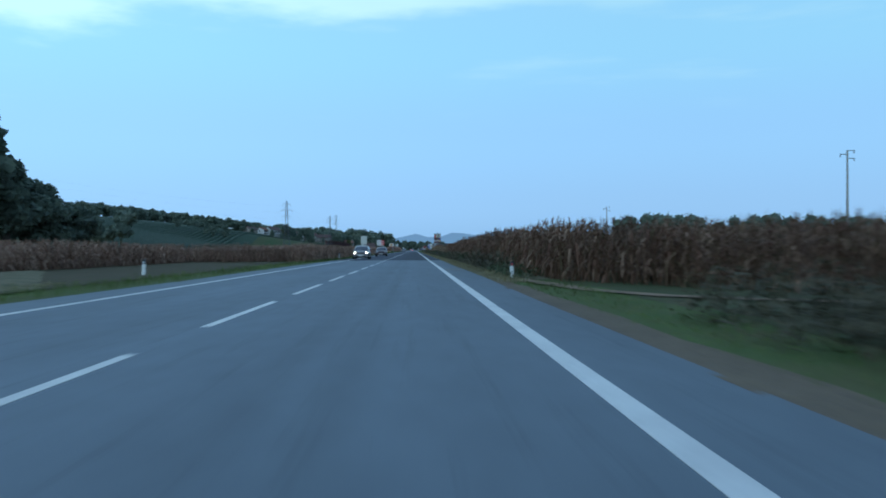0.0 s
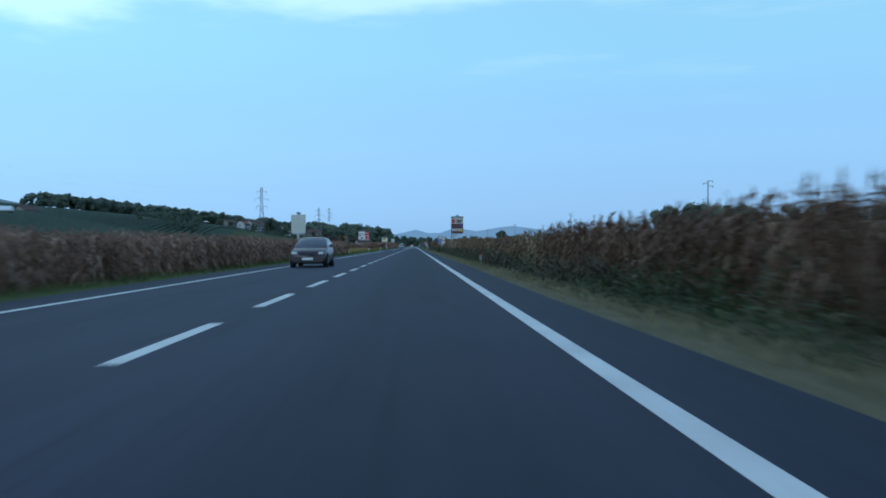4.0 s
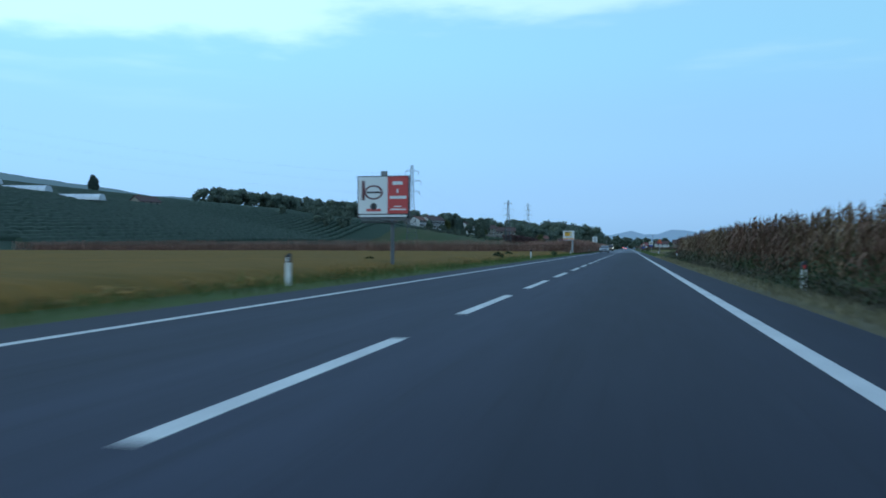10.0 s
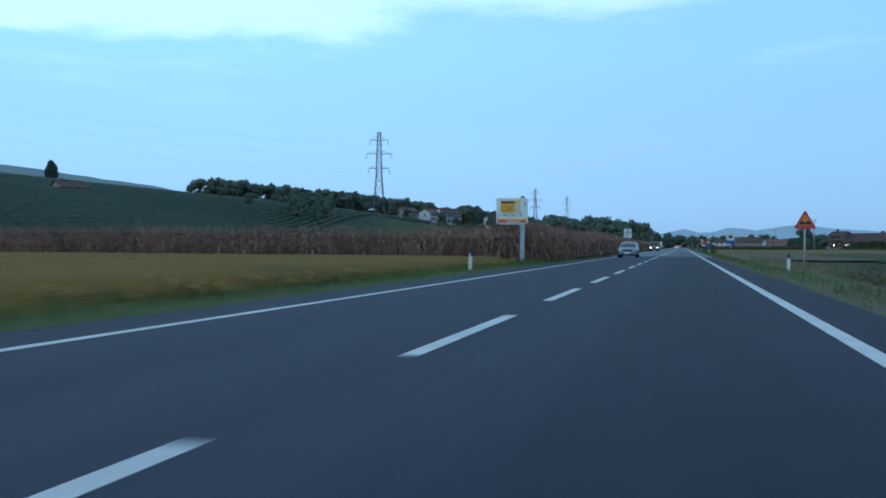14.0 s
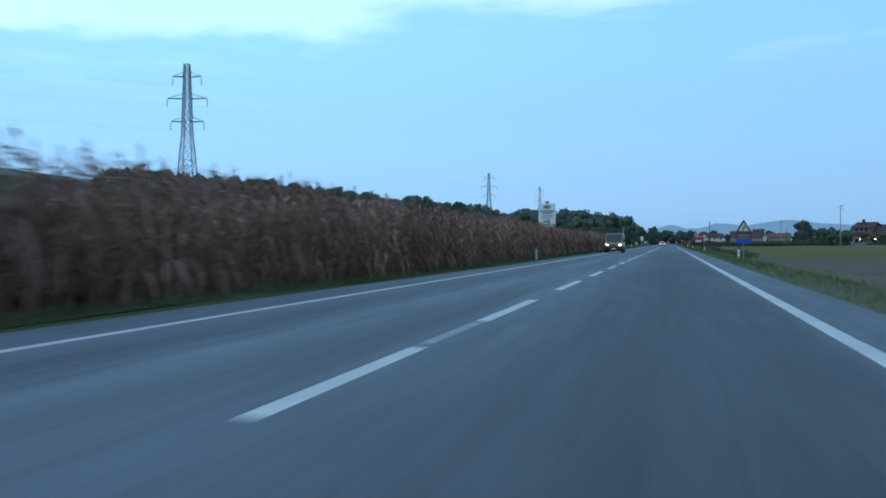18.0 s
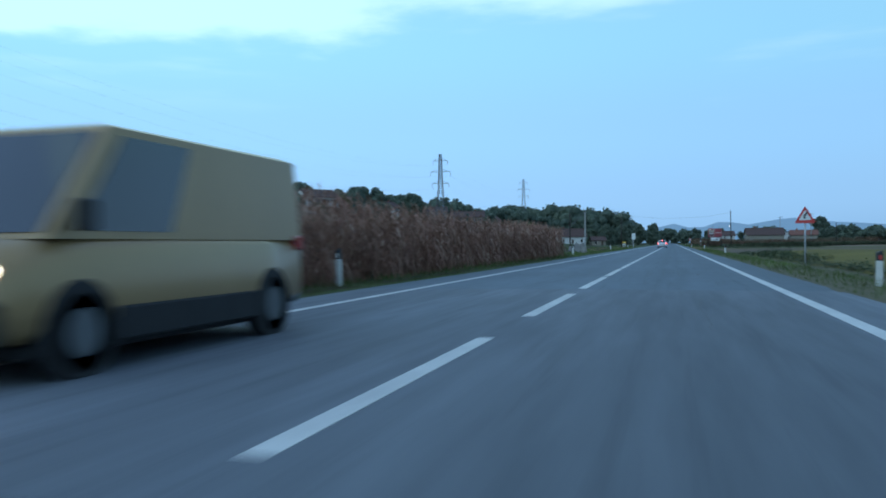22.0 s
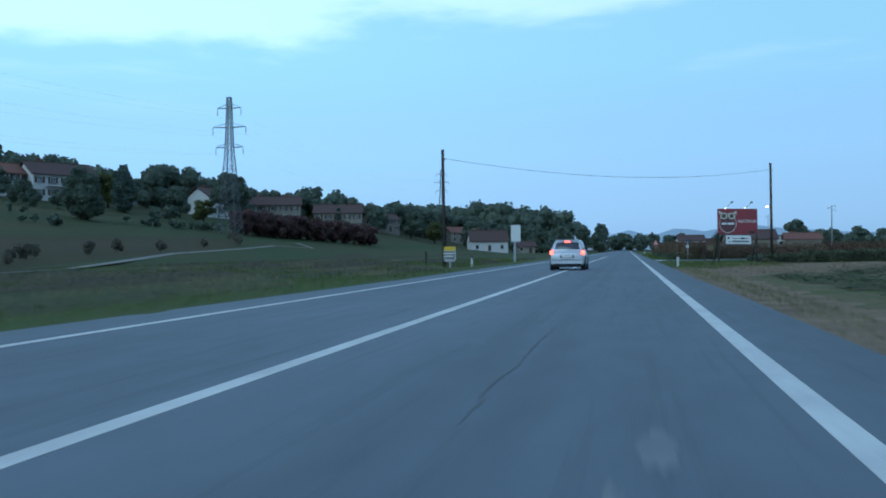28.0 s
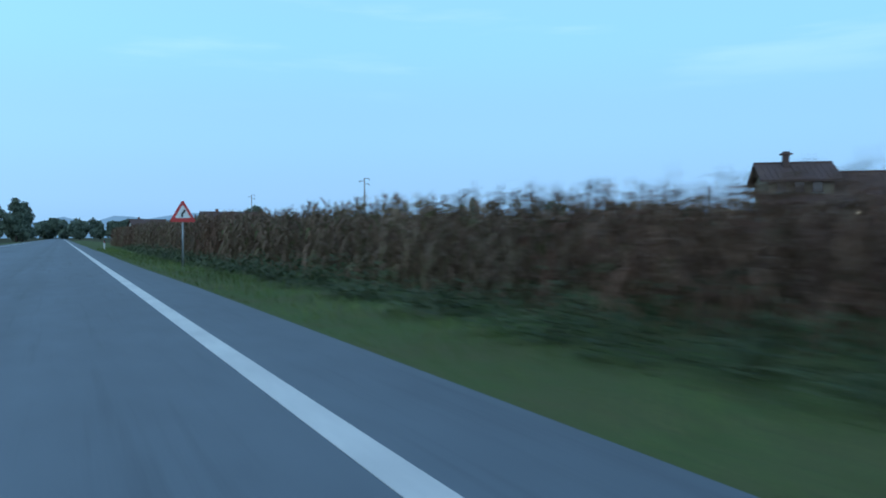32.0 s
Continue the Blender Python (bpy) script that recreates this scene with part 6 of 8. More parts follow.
# small brown board beside it
t = thing("notice_board", pose(6.98, 665.7, -0.16, 0, 0, 6), "small brown notice board on slanting posts", "notice board")
part("panel", MB().slab(-0.31, 0.31, -0.03, 0.03, 1.02, 1.90, 0.015), M_BROWN, t)
part("picture", MB().slab(-0.24, 0.24, -0.042, -0.03, 1.06, 1.42, 0.05), M_STRAW, t, "pale picture")
for x in (-0.24, 0.26):
    part("leg", MB().bar((x - 0.16, 0.05, -0.4), (x + 0.02, 0.05, 1.85), 0.06), M_WOODPOLE, t)
part("stay", MB().bar((0.1, 0.05, 1.95), (0.55, 0.3, 2.45), 0.03), M_LATTICE, t)

# derelict frame with a leaning panel
# slabs dumped against the foot of the derelict frame
t = thing("slab_heap", pose(-8.95, 566.0, 0) @ Matrix.Diagonal((1.35, 1.2, 1.45, 1)), "heap of grey broken concrete slabs leaning at a post", "rubble heap")
for k, (x, y, z, tip, lean, turn, w, h) in enumerate(((-0.05, 0.0, 0.34, -28, 38, 8, 0.62, 0.62), (0.28, 0.12, 0.32, -20, -24, -14, 0.55, 0.66), (-0.42, 0.1, 0.20, -34, 30, 20, 0.60, 0.40), (0.5, 0.0, 0.13, -40, -30, 0, 0.34, 0.34), (0.1, 0.35, 0.28, 15, 20, 40, 0.8, 0.5))):
    ob = part("slab", MB().slab(-w / 2, w / 2, -0.05, 0.05, -h / 2, h / 2, 0.02), M_SLAB, t)
    ob.matrix_basis = pose(x, y, z, tip, lean, turn)
t = thing("derelict_billboard_frame", pose(-9.2, 568.0, 0, 0, 0, 0), "derelict billboard frame with two bare posts", "billboard")
part("post", MB().slab(0.72, 0.86, -0.07, 0.07, -0.3, 4.15, 0.02), M_CONCRETE, t)
part("post", MB().slab(-0.95, -0.82, 1.0, 1.14, -0.3, 4.15, 0.02), M_WOODPOLE, t)
part("strut", MB().bar((0.95, -0.1, 4.4), (-0.55, 0.8, 3.0), 0.08), M_LATTICE, t, "slanting strut")

# far boards
t, w, yf = board("billboard", -8.62, -7.80, 674.0, 1.75, 3.14, "blank white upright billboard", M_WHITE, -8.3, cap=False)
t, w, yf = board("notice_board", -9.42, -8.72, 651.0, 0.42, 1.22, "small yellow and grey notice board on a thin post", M_WHITE, -9.05, cap=False, post_w=0.08, depth=0.06)
part("face", MB().slab(-w + 0.03, w - 0.03, yf - 0.006, yf, 0.45, 0.95, 0.01), M_SLAB, t, "dirty grey face")
part("band", MB().slab(-w, w, yf - 0.01, yf, 0.97, 1.22, 0.01), M_YELLOW, t, "yellow band")
bars(t, "print", -w + 0.08, w - 0.08, 0.85, 0.07, yf - 0.006, M_WHITE, 2, 0.16)
t = thing("short_post", pose(-12.6, 659.5, float(hz(-12.6, 659.5))), "short dark wooden post in the meadow", "post")
part("shaft", MB().bar((0, 0, -0.2), (0, 0, 1.0), 0.11, 0.10, n=8), M_WOODPOLE, t)
part("cap", MB().disc((0, 0, 1.0), 0.05, 0.03, "z", 8), M_BLACK, t)


# ---- traffic signs ----


def tri_plate(mb, cx, z0, side, y, up=True, depth=0.03, cut=0.07):
    """A triangular plate with blunted corners."""
    h = side * 0.866
    s = 1 if up else -1
    zb = z0 if up else z0 + h
    c = cut * side
    p = [(cx - side / 2 + c, zb), (cx + side / 2 - c, zb), (cx + side / 2 - c / 2, zb + s * c * 0.866), (cx + c / 2, zb + s * (h - c * 0.866)), (cx - c / 2, zb + s * (h - c * 0.866)), (cx - side / 2 + c / 2, zb + s * c * 0.866)]
    if not up:
        p = p[::-1]
    v = [(a, y, b) for a, b in p] + [(a, y + depth, b) for a, b in p]
    f = [tuple(range(6)), tuple(range(11, 5, -1))] + [(k, 6 + k, 6 + (k + 1) % 6, (k + 1) % 6) for k in range(6)]
    return mb.add(v, f)


def warning_sign(x, y, top, label, field=None, plate=None, side=0.9, rim=M_RED):
    t = thing("warning_sign", pose(x, y, 0, 0, 0, random.uniform(-5, 5)), label, "traffic sign", "warning signs")
    z0 = top - side * 0.866
    part("pole", MB().bar((0, 0.05, -0.3), (0, 0.05, top - 0.15), 0.055, n=8), M_GALV, t, smooth=True)
    part("rim", tri_plate(MB(), 0, z0, side, 0), rim, t, "red rim")
    part("field", tri_plate(MB(), 0, z0 + side * 0.15, side * 0.60, -0.006, depth=0.006), field or M_WHITE, t, "sign field")
    if field is M_ORANGE:
        xs = np.linspace(-0.20, 0.20, 13)
        outline = [(x, -0.012, z0 + 0.20 + 0.09 * abs(math.sin(x * math.pi / 0.20)) ** 0.8) for x in xs[::-1]]
        part("symbol", MB().poly([(-0.21, -0.012, z0 + 0.15), (0.21, -0.012, z0 + 0.15)] + outline), M_BLACK, t, "black bump symbol")
    else:
        part("symbol", MB().add([(-0.06, -0.012, z0 + 0.17), (0.01, -0.012, z0 + 0.17), (0.01, -0.012, z0 + 0.27), (0.09, -0.012, z0 + 0.34), (0.09, -0.012, z0 + 0.43), (0.02, -0.012, z0 + 0.43), (0.02, -0.012, z0 + 0.37), (-0.06, -0.012, z0 + 0.30)], [(0, 1, 2, 7), (7, 2, 3, 6), (6, 3, 4, 5)]), M_BLACK, t, "black bend symbol")
    if plate:
        part("plate", MB().slab(-0.42, 0.42, -0.01, 0.015, z0 - 0.29, z0 - 0.02, 0.015), M_BROWN, t, "dull brown plate")
        bars(t, "print", -0.32, 0.32, z0 - 0.08, 0.05, -0.01, M_GREY, 2, 0.12)
        part("plate", MB().slab(-0.42, 0.42, -0.01, 0.015, z0 - 0.55, z0 - 0.30, 0.015), plate, t, "blue plate below")
    return t


warning_sign(4.95, 345.1, 2.36, "yellow temporary warning sign with red rim", M_ORANGE, None, 0.8)
warning_sign(4.4, 446.9, 2.25, "red-rimmed warning sign above a brown and a blue plate", M_CREAM, M_BLUE, rim=M_DARKRED)
warning_sign(5.0, 515.7, 2.3, "red-rimmed white warning sign at the verge", M_WHITE, None, 0.75)
warning_sign(4.85, 717.0, 2.27, "red-rimmed white warning sign above the maize", M_WHITE, None)
t = thing("distance_sign", pose(5.0, 396.0, 0), "white square road sign above a blue plate", "traffic sign")
part("pole", MB().bar((0.1, 0.05, -0.3), (0.1, 0.05, 2.3), 0.06, n=8), M_GALV, t, smooth=True)
part("panel", MB().slab(-0.36, 0.40, -0.012, 0.015, 1.62, 2.28, 0.03), M_CREAM, t)
bars(t, "print", -0.15, 0.2, 2.1, 0.26, -0.012, M_BLACK, 1)
part("plate", MB().slab(-0.36, 0.40, -0.012, 0.015, 1.30, 1.60, 0.03), M_BLUE, t, "blue plate")
M_DARKBACK = mat("dark_sign_back", (0.055, 0.06, 0.066), None, 0.6, 2, 20, 0.05)
# give-way sign seen from behind
t = thing("give_way_sign", pose(6.69, 683.63, 0, 0, 0, 129), "grey back of a give-way sign with a small white plate", "traffic sign")
part("pole", MB().bar((0, 0.05, -0.3), (0, 0.05, 1.75), 0.06, n=8), M_GALV, t, smooth=True)
part("plate", tri_plate(MB(), 0, 1.175, 0.78, 0, up=False), M_DARKBACK, t, "downward triangle")
part("sub_plate", MB().slab(-0.17, 0.17, 0.08, 0.10, 1.08, 1.35, 0.02), M_WHITE, t, "small white plate on the back")
bars(t, "print", -0.13, 0.13, 1.30, 0.03, 0.11, M_GREY, 3, 0.08)


# ---- poles, pylons, wires ----


def power_pole(x, y, top, label="grey concrete power pole with staggered crossarms"):
    g = float(hz(x, y))
    t = thing("power_pole", pose(x, y, g, 0, 0, random.uniform(-4, 4)), label, "power pole", "power poles across the fields")
    h = top - g
    mb = MB()
    mb.bar((0, 0, -0.4), (0, 0, h), 0.36, 0.20, n=10)
    part("shaft", mb, M_CONCRETE, t, smooth=True)
    for z, d in ((h - 0.06, 1), (h - 0.55, -1), (h - 1.1, 1)):
        a = part("crossarm", MB().slab(0 if d > 0 else -1.0, 1.0 if d > 0 else 0, -0.05, 0.05, z - 0.05, z + 0.05, 0.01), M_LATTICE, t)
        part("insulator", MB().disc((0.92 * d, 0, z - 0.22), 0.07, 0.3, "z", 8), M_GREY, a)
    return t


for x, y, top in ((59.5, 109.6, 14.3), (59.3, 248.6, 13.9), (56.8, 545.0, 13.3), (58.7, 390.0, 13.2), (55.0, 698.5, 13.3), (53.2, 835.7, 12.0), (54.6, 944.6, 14.0)):
    power_pole(x, y, top)


def pylon(x, y, top, s=1.0, turn=0.0):
    """A lattice tower with three pairs of crossarms."""
    g = float(hz(x, y))
    h = top - g
    t = thing("lattice_pylon", pose(x, y, g, 0, 0, turn), "tall grey steel lattice pylon with three crossarms", "pylon", "power pylons")

    def half(z):
        return float(np.interp(z / h, [0, 0.62, 1.0], [0.072 * h, 0.024 * h, 0.013 * h]))
    lv = np.concatenate([np.linspace(0, 0.62, 10), np.linspace(0.66, 1.0, 10)]) * h
    for sx in (-1, 1):
        for sy in (-1, 1):
            mb = MB().tube([(sx * half(a), sy * half(a), a) for a in lv], 0.085 * s, 4)
            part("leg", mb, M_LATTICE, t)
    for side_ in range(4):
        mb = MB()
        for a, b in zip(lv, lv[1:]):
            p, q = half(a), half(b)
            c = [((-p, -p), (p, -p), (-q, -q), (q, -q)), ((p, -p), (p, p), (q, -q), (q, q)), ((p, p), (-p, p), (q, q), (-q, q)), ((-p, p), (-p, -p), (-q, q), (-q, -q))][side_]
            mb.bar((*c[0], a), (*c[3], b), 0.075 * s).bar((*c[1], a), (*c[2], b), 0.075 * s).bar((*c[2], b), (*c[3], b), 0.075 * s)
        tagged(part("bracing", mb, M_LATTICE, t), kind="stuff")
    tips = []
    for dz, w in ((2.2 * s, 2.5 * s), (6.0 * s, 3.5 * s), (10.0 * s, 2.9 * s)):
        z = h - dz
        for d in (-1, 1):
            k = half(z)
            mb = MB().bar((d * k, -k, z), (d * w, 0, z + 0.05), 0.12 * s).bar((d * k, k, z), (d * w, 0, z + 0.05), 0.12 * s).bar((d * half(z + 0.9 * s), 0, z + 0.9 * s), (d * w, 0, z + 0.05), 0.10 * s)
            a = part("crossarm", mb, M_LATTICE, t)
            mi = MB().loft([[(d * w + rr * math.cos(u), rr * math.sin(u), z - 0.1 - 0.11 * q * s) for u in np.linspace(0, 2 * math.pi, 7)[:-1]] for q, rr in enumerate([0.03, 0.10, 0.04, 0.10, 0.04, 0.10, 0.04, 0.10, 0.04, 0.10, 0.04, 0.10, 0.03])])
            part("insulator", mi, M_GREY, a)
            tips.append(t.matrix_basis @ Vector((d * w, 0, z - 1.5 * s)))
    return tips


PA = pylon(-80.1, 526.2, 32.2, 1.0, 14)
PB = pylon(-76.1, 754.5, 31.9, 1.0, 2)
PC = pylon(-97.8, 1042.6, 45.2, 1.15, 4)
P0 = pylon(-285, 415, 62, 1.0, 70)


def wire(a, b, sag, r, label):
    a, b = Vector(a), Vector(b)
    pts = [a.lerp(b, k / 14) - Vector((0, 0, 4 * sag * (k / 14) * (1 - k / 14))) for k in range(15)]
    solid("overhead_wire", MB().tube(pts, r, 3), M_CABLE, label, "wire")


for one, two in ((PA, PB), (PB, PC), (P0, PA)):
    for a, b in zip(one, two):
        wire(a, b, 6.0, 0.0055, "thin sagging overhead power wire")


def wood_pole(x, y, top, lamp=None):
    t = thing("wooden_pole", pose(x, y, 0, 0.6, -0.5, 0), "dark weathered wooden utility pole", "utility pole", "wooden poles")
    part("shaft", MB().bar((0, 0, -0.5), (0, 0, top), 0.20, 0.14, n=10), M_WOODPOLE, t, smooth=True)
    part("cap", MB().disc((0, 0, top - 0.02), 0.11, 0.08, "z", 10), M_GREY, t)
    part("insulator", MB().disc((0.12, 0, top - 0.55), 0.05, 0.14, "z", 8), M_CREAM, t)
    if lamp:
        a = part("lamp_arm", MB().tube([(0, 0, lamp), (-0.2, -0.15, lamp + 0.06), (-0.34, -0.3, lamp + 0.02)], 0.025, 6), M_GALV, t)
        part("lamp_head", MB().slab(-0.46, -0.26, -0.40, -0.24, lamp - 0.05, lamp + 0.04, 0.03), M_SPOT, a, "lit lamp head")
    return t


wood_pole(-9.6, 652.0, 7.05)
wood_pole(12.8, 675.9, 8.0, 4.42)
wire((-9.6, 652.0, 6.55), (12.8, 675.9, 7.5), 0.9, 0.013, "dark cable slung across the road")


# ---- cars ----


def car_cabin(t, paint, ys, wb, wt, belt, zr):
    """The rounded glasshouse of a car: one curved shell with bowed panes let into it."""
    ra, rb, fb, fa = ys
    ku = np.array([0, 0.10, 0.17, 0.28, 0.50, 0.70, 0.80, 0.88, 1.0])
    ky = np.array([ra, 0.5 * (ra + rb) - 0.03, rb, rb + 0.28, 0.5 * (rb + fb), fb - 0.22, fb, 0.55 * fb + 0.45 * fa, fa])
    kz = np.array([belt - 0.05, 0.45 * belt + 0.55 * zr, zr - 0.05, zr + 0.02, zr + 0.05, zr + 0.03, zr - 0.03, 0.44 * belt + 0.56 * zr, belt - 0.05])
    us = np.linspace(0, 1, 61)
    py, pz = np.interp(us, ku, ky), np.interp(us, ku, kz)
    for _ in range(5):
        py[1:-1] = 0.25 * py[:-2] + 0.5 * py[1:-1] + 0.25 * py[2:]
        pz[1:-1] = 0.25 * pz[:-2] + 0.5 * pz[1:-1] + 0.25 * pz[2:]

    def skin(u, v):
        yy, zz = float(np.interp(u, us, py)), float(np.interp(u, us, pz))
        lift = min(1.0, max(0.0, (zz - belt) / (zr - belt)))
        w_top = wb + (wt - wb) * lift
        s, a_ = (1 if v >= 0 else -1), abs(v)
        if a_ <= 0.6:
            q_ = a_ / 0.6
            x_, z_ = w_top * q_, zz - 0.055 * q_ ** 3 * lift
        else:
            q_ = (a_ - 0.6) / 0.4
            z1 = zz - 0.055 * lift
            x_, z_ = w_top + (wb - w_top) * q_ + 0.03 * lift * math.sin(math.pi * q_), z1 + (belt - 0.05 - z1) * q_
        bow = (0.13 * float(smooth01((u - 0.60) / 0.25)) - 0.08 * float(smooth01((0.3 - u) / 0.2))) * min(1.0, a_ / 0.6) ** 2
        return Vector((s * x_, yy - bow, z_))

    def patch(u0, u1, v0, v1, nu, nv, push, back):
        mb = MB()
        for k in range(nu + 1):
            for j in range(nv + 1):
                u, v = u0 + (u1 - u0) * k / nu, v0 + (v1 - v0) * j / nv
                p_ = skin(u, v)
                d = (skin(min(1, u + 0.01), v) - skin(max(0, u - 0.01), v)).cross(skin(u, min(1, v + 0.02)) - skin(u, max(-1, v - 0.02)))
                d = d.normalized() if d.length > 1e-9 else Vector((0, 0, 1))
                if d.dot(p_ - Vector((0, (ra + fa) / 2, belt - 0.3))) < 0:
                    d = -d
                rim = k in (0, nu) or j in (0, nv)
                mb.v.append(tuple(p_ + d * (back if rim else push)))
        for k in range(nu):
            for j in range(nv):
                i = k * (nv + 1) + j
                mb.f.append((i, i + 1, i + nv + 2, i + nv + 1))
                mb.m.append(0)
        return mb
    part("roof", patch(0, 1, -1, 1, 36, 24, 0.0, 0.0), paint, t, smooth=True)
    part("windscreen", patch(0.805, 0.985, -0.55, 0.55, 10, 12, 0.010, -0.004), M_GLASS, t, "dark bowed windscreen", smooth=True)
    part("rear_window", patch(0.035, 0.150, -0.50, 0.50, 8, 12, 0.010, -0.004), M_GLASS, t, "dark rear window", smooth=True)
    for s in (-1, 1):
        for u0, u1 in ((0.16, 0.475), (0.50, 0.90)):
            part("side_window", patch(u0, u1, s * 0.67, s * 0.93, 14, 5, 0.008, -0.004), M_GLASS, t, "dark side window", smooth=True)


def car(x, y, turn, paint, label, L=3.95, W=1.68, H=1.46, lights="off", brakes=False, van=False):
    """A car whose front points along its own +y."""
    t = thing("van" if van else "car", pose(x, y, 0, 0, 0, turn), label, "van" if van else "car")
    hw = W / 2
    if van:
        st = ((-0.5, 0.45, 1.02, 0.90), (-0.49, 0.32, 1.10, 0.97), (-0.3, 0.25, 1.12, 1.0), (0.1, 0.25, 1.12, 1.0), (0.3, 0.25, 1.10, 1.0), (0.40, 0.27, 1.04, 0.97), (0.47, 0.30, 0.92, 0.92), (0.5, 0.42, 0.72, 0.80))
        gh = (-0.495, -0.480, 0.235, 0.395)
        belt = 1.08
    else:
        st = ((-0.5, 0.42, 0.74, 0.80), (-0.485, 0.30, 0.90, 0.93), (-0.40, 0.21, 0.95, 0.98), (-0.2, 0.20, 0.95, 1.0), (0.15, 0.20, 0.93, 1.0), (0.28, 0.20, 0.90, 0.99), (0.40, 0.21, 0.80, 0.96), (0.47, 0.26, 0.70, 0.90), (0.5, 0.36, 0.60, 0.76))
        gh = (-0.480, -0.405, 0.055, 0.265)
        belt = 0.92

    def ring(s, zb, zt, w):
        w *= hw
        yy = s * L
        return [(-w * 0.86, yy, zb), (w * 0.86, yy, zb), (w * 0.985, yy, zb + 0.10), (w, yy, zb + 0.25 * (zt - zb) + 0.06), (w * 0.985, yy, zt - 0.14), (w * 0.90, yy, zt - 0.02), (w * 0.4, yy, zt + 0.012), (-w * 0.4, yy, zt + 0.012), (-w * 0.90, yy, zt - 0.02), (-w * 0.985, yy, zt - 0.14), (-w, yy, zb + 0.25 * (zt - zb) + 0.06), (-w * 0.985, yy, zb + 0.10)]
    part("body", MB().loft([ring(*q) for q in st]), paint, t, smooth=True)
    wb, wt = (0.955 * hw, 0.90 * hw) if van else (0.92 * hw, 0.74 * hw)
    ra, rb, fb, fa = [q * L for q in gh]

    zr = H - 0.05
    if van:
        cabin = MB()
        A = [(-wb, ra, belt - 0.04), (wb, ra, belt - 0.04), (-wb, fa, belt - 0.04), (wb, fa, belt - 0.04)]
        B = [(-wt, rb, zr), (wt, rb, zr), (-wt, fb, zr), (wt, fb, zr)]
        mid = [(-wt * 0.86, rb + 0.10, H), (wt * 0.86, rb + 0.10, H), (-wt * 0.86, fb - 0.12, H - 0.01), (wt * 0.86, fb - 0.12, H - 0.01)]
        cabin.add(A + B + mid, [(0, 1, 5, 4), (3, 2, 6, 7), (1, 3, 7, 5), (2, 0, 4, 6), (4, 5, 9, 8), (7, 6, 10, 11), (5, 7, 11, 9), (6, 4, 8, 10), (8, 9, 11, 10)])
        part("roof", cabin, paint, t)

        def pane(name, q, inset, push, label):
            q = [Vector(p) for p in q]
            c = sum(q, Vector()) / 4
            nrm = (q[1] - q[0]).cross(q[3] - q[0]).normalized()
            if nrm.dot(c - Vector((0, (ra + fa) / 2, belt))) < 0:
                nrm = -nrm
            p = [c + (a - c) * inset + nrm * push for a in q]
            b = [a - nrm * 0.03 for a in p]
            part(name, MB().add(p + b, [(0, 1, 2, 3), (7, 6, 5, 4), (0, 4, 5, 1), (1, 5, 6, 2), (2, 6, 7, 3), (3, 7, 4, 0)]), M_GLASS, t, label)
        pane("windscreen", (A[2], A[3], B[3], B[2]), 0.90, 0.008, "dark windscreen")
        for sx in (0, 1):
            a0, a1, b1, b0 = Vector(A[sx]), Vector(A[2 + sx]), Vector(B[2 + sx]), Vector(B[sx])
            for u0, u1 in ((0.62, 0.96),):
                pane("side_window", (a0.lerp(a1, u0), a0.lerp(a1, u1), b0.lerp(b1, min(1.0, u1)), b0.lerp(b1, u0)), 0.86, 0.008, "dark side window")
    else:
        car_cabin(t, paint, (ra, rb, fb, fa), wb, wt, belt, zr)
    r = 0.33 if van else 0.30
    ax = (0.325, -0.325) if van else (0.315, -0.315)
    for sx in (-1, 1):
        for a in ax:
            c = (sx * (hw - 0.10), a * L, r)
            part("wheel_arch", MB().disc((sx * (hw - 0.075), a * L, r + 0.01), r + 0.07, 0.17, "x", 18), M_RUBBER, t, "dark wheel arch")
            w = part("wheel", MB().disc(c, r, 0.22, "x", 18, bev=0.03), M_RUBBER, t, "black tyre")
            part("rim", MB().disc((c[0] + sx * 0.085, c[1], c[2]), r * 0.62, 0.06, "x", 14), M_LATTICE if van else M_CHROME, w)
    zh = 0.80 if van else 0.66
    for sx in (-1, 1):
        part("headlight", MB().slab(sx * hw * 0.70 - 0.12, sx * hw * 0.70 + 0.12, 0.455 * L, 0.492 * L, zh - 0.05, zh + 0.06, 0.03), M_HEAD if lights == "on" else M_LENS, t, "lit headlight" if lights == "on" else "clear headlight")
        zt = 1.0 if van else 0.84
        part("tail_light", MB().slab(sx * hw * 0.90 - 0.075, sx * hw * 0.90 + 0.075, -0.499 * L, -0.455 * L, zt - 0.09, zt + 0.10, 0.03), M_BRAKE if brakes else M_TAIL, t, "lit red brake light" if brakes else "red tail light")
        part("mirror", MB().slab(sx * (hw + 0.09) - 0.08, sx * (hw + 0.09) + 0.08, fa - 0.30, fa - 0.20, belt + 0.02, belt + (0.26 if van else 0.14), 0.025), M_RUBBER if van else paint, t, "door mirror")
    if brakes:
        part("high_brake_light", MB().slab(-0.13, 0.13, rb - 0.06, rb - 0.02, zr - 0.09, zr - 0.04, 0.01), M_BRAKE, t, "lit high brake light")
    part("bumper", MB().slab(-hw * 0.90, hw * 0.90, 0.470 * L, 0.508 * L, 0.26, 0.50 if not van else 0.62, 0.05), M_RUBBER if van else paint, t)
    part("bumper", MB().slab(-hw * 0.92, hw * 0.92, -0.508 * L, -0.470 * L, 0.30, 0.55, 0.05), M_GREY if van else paint, t)
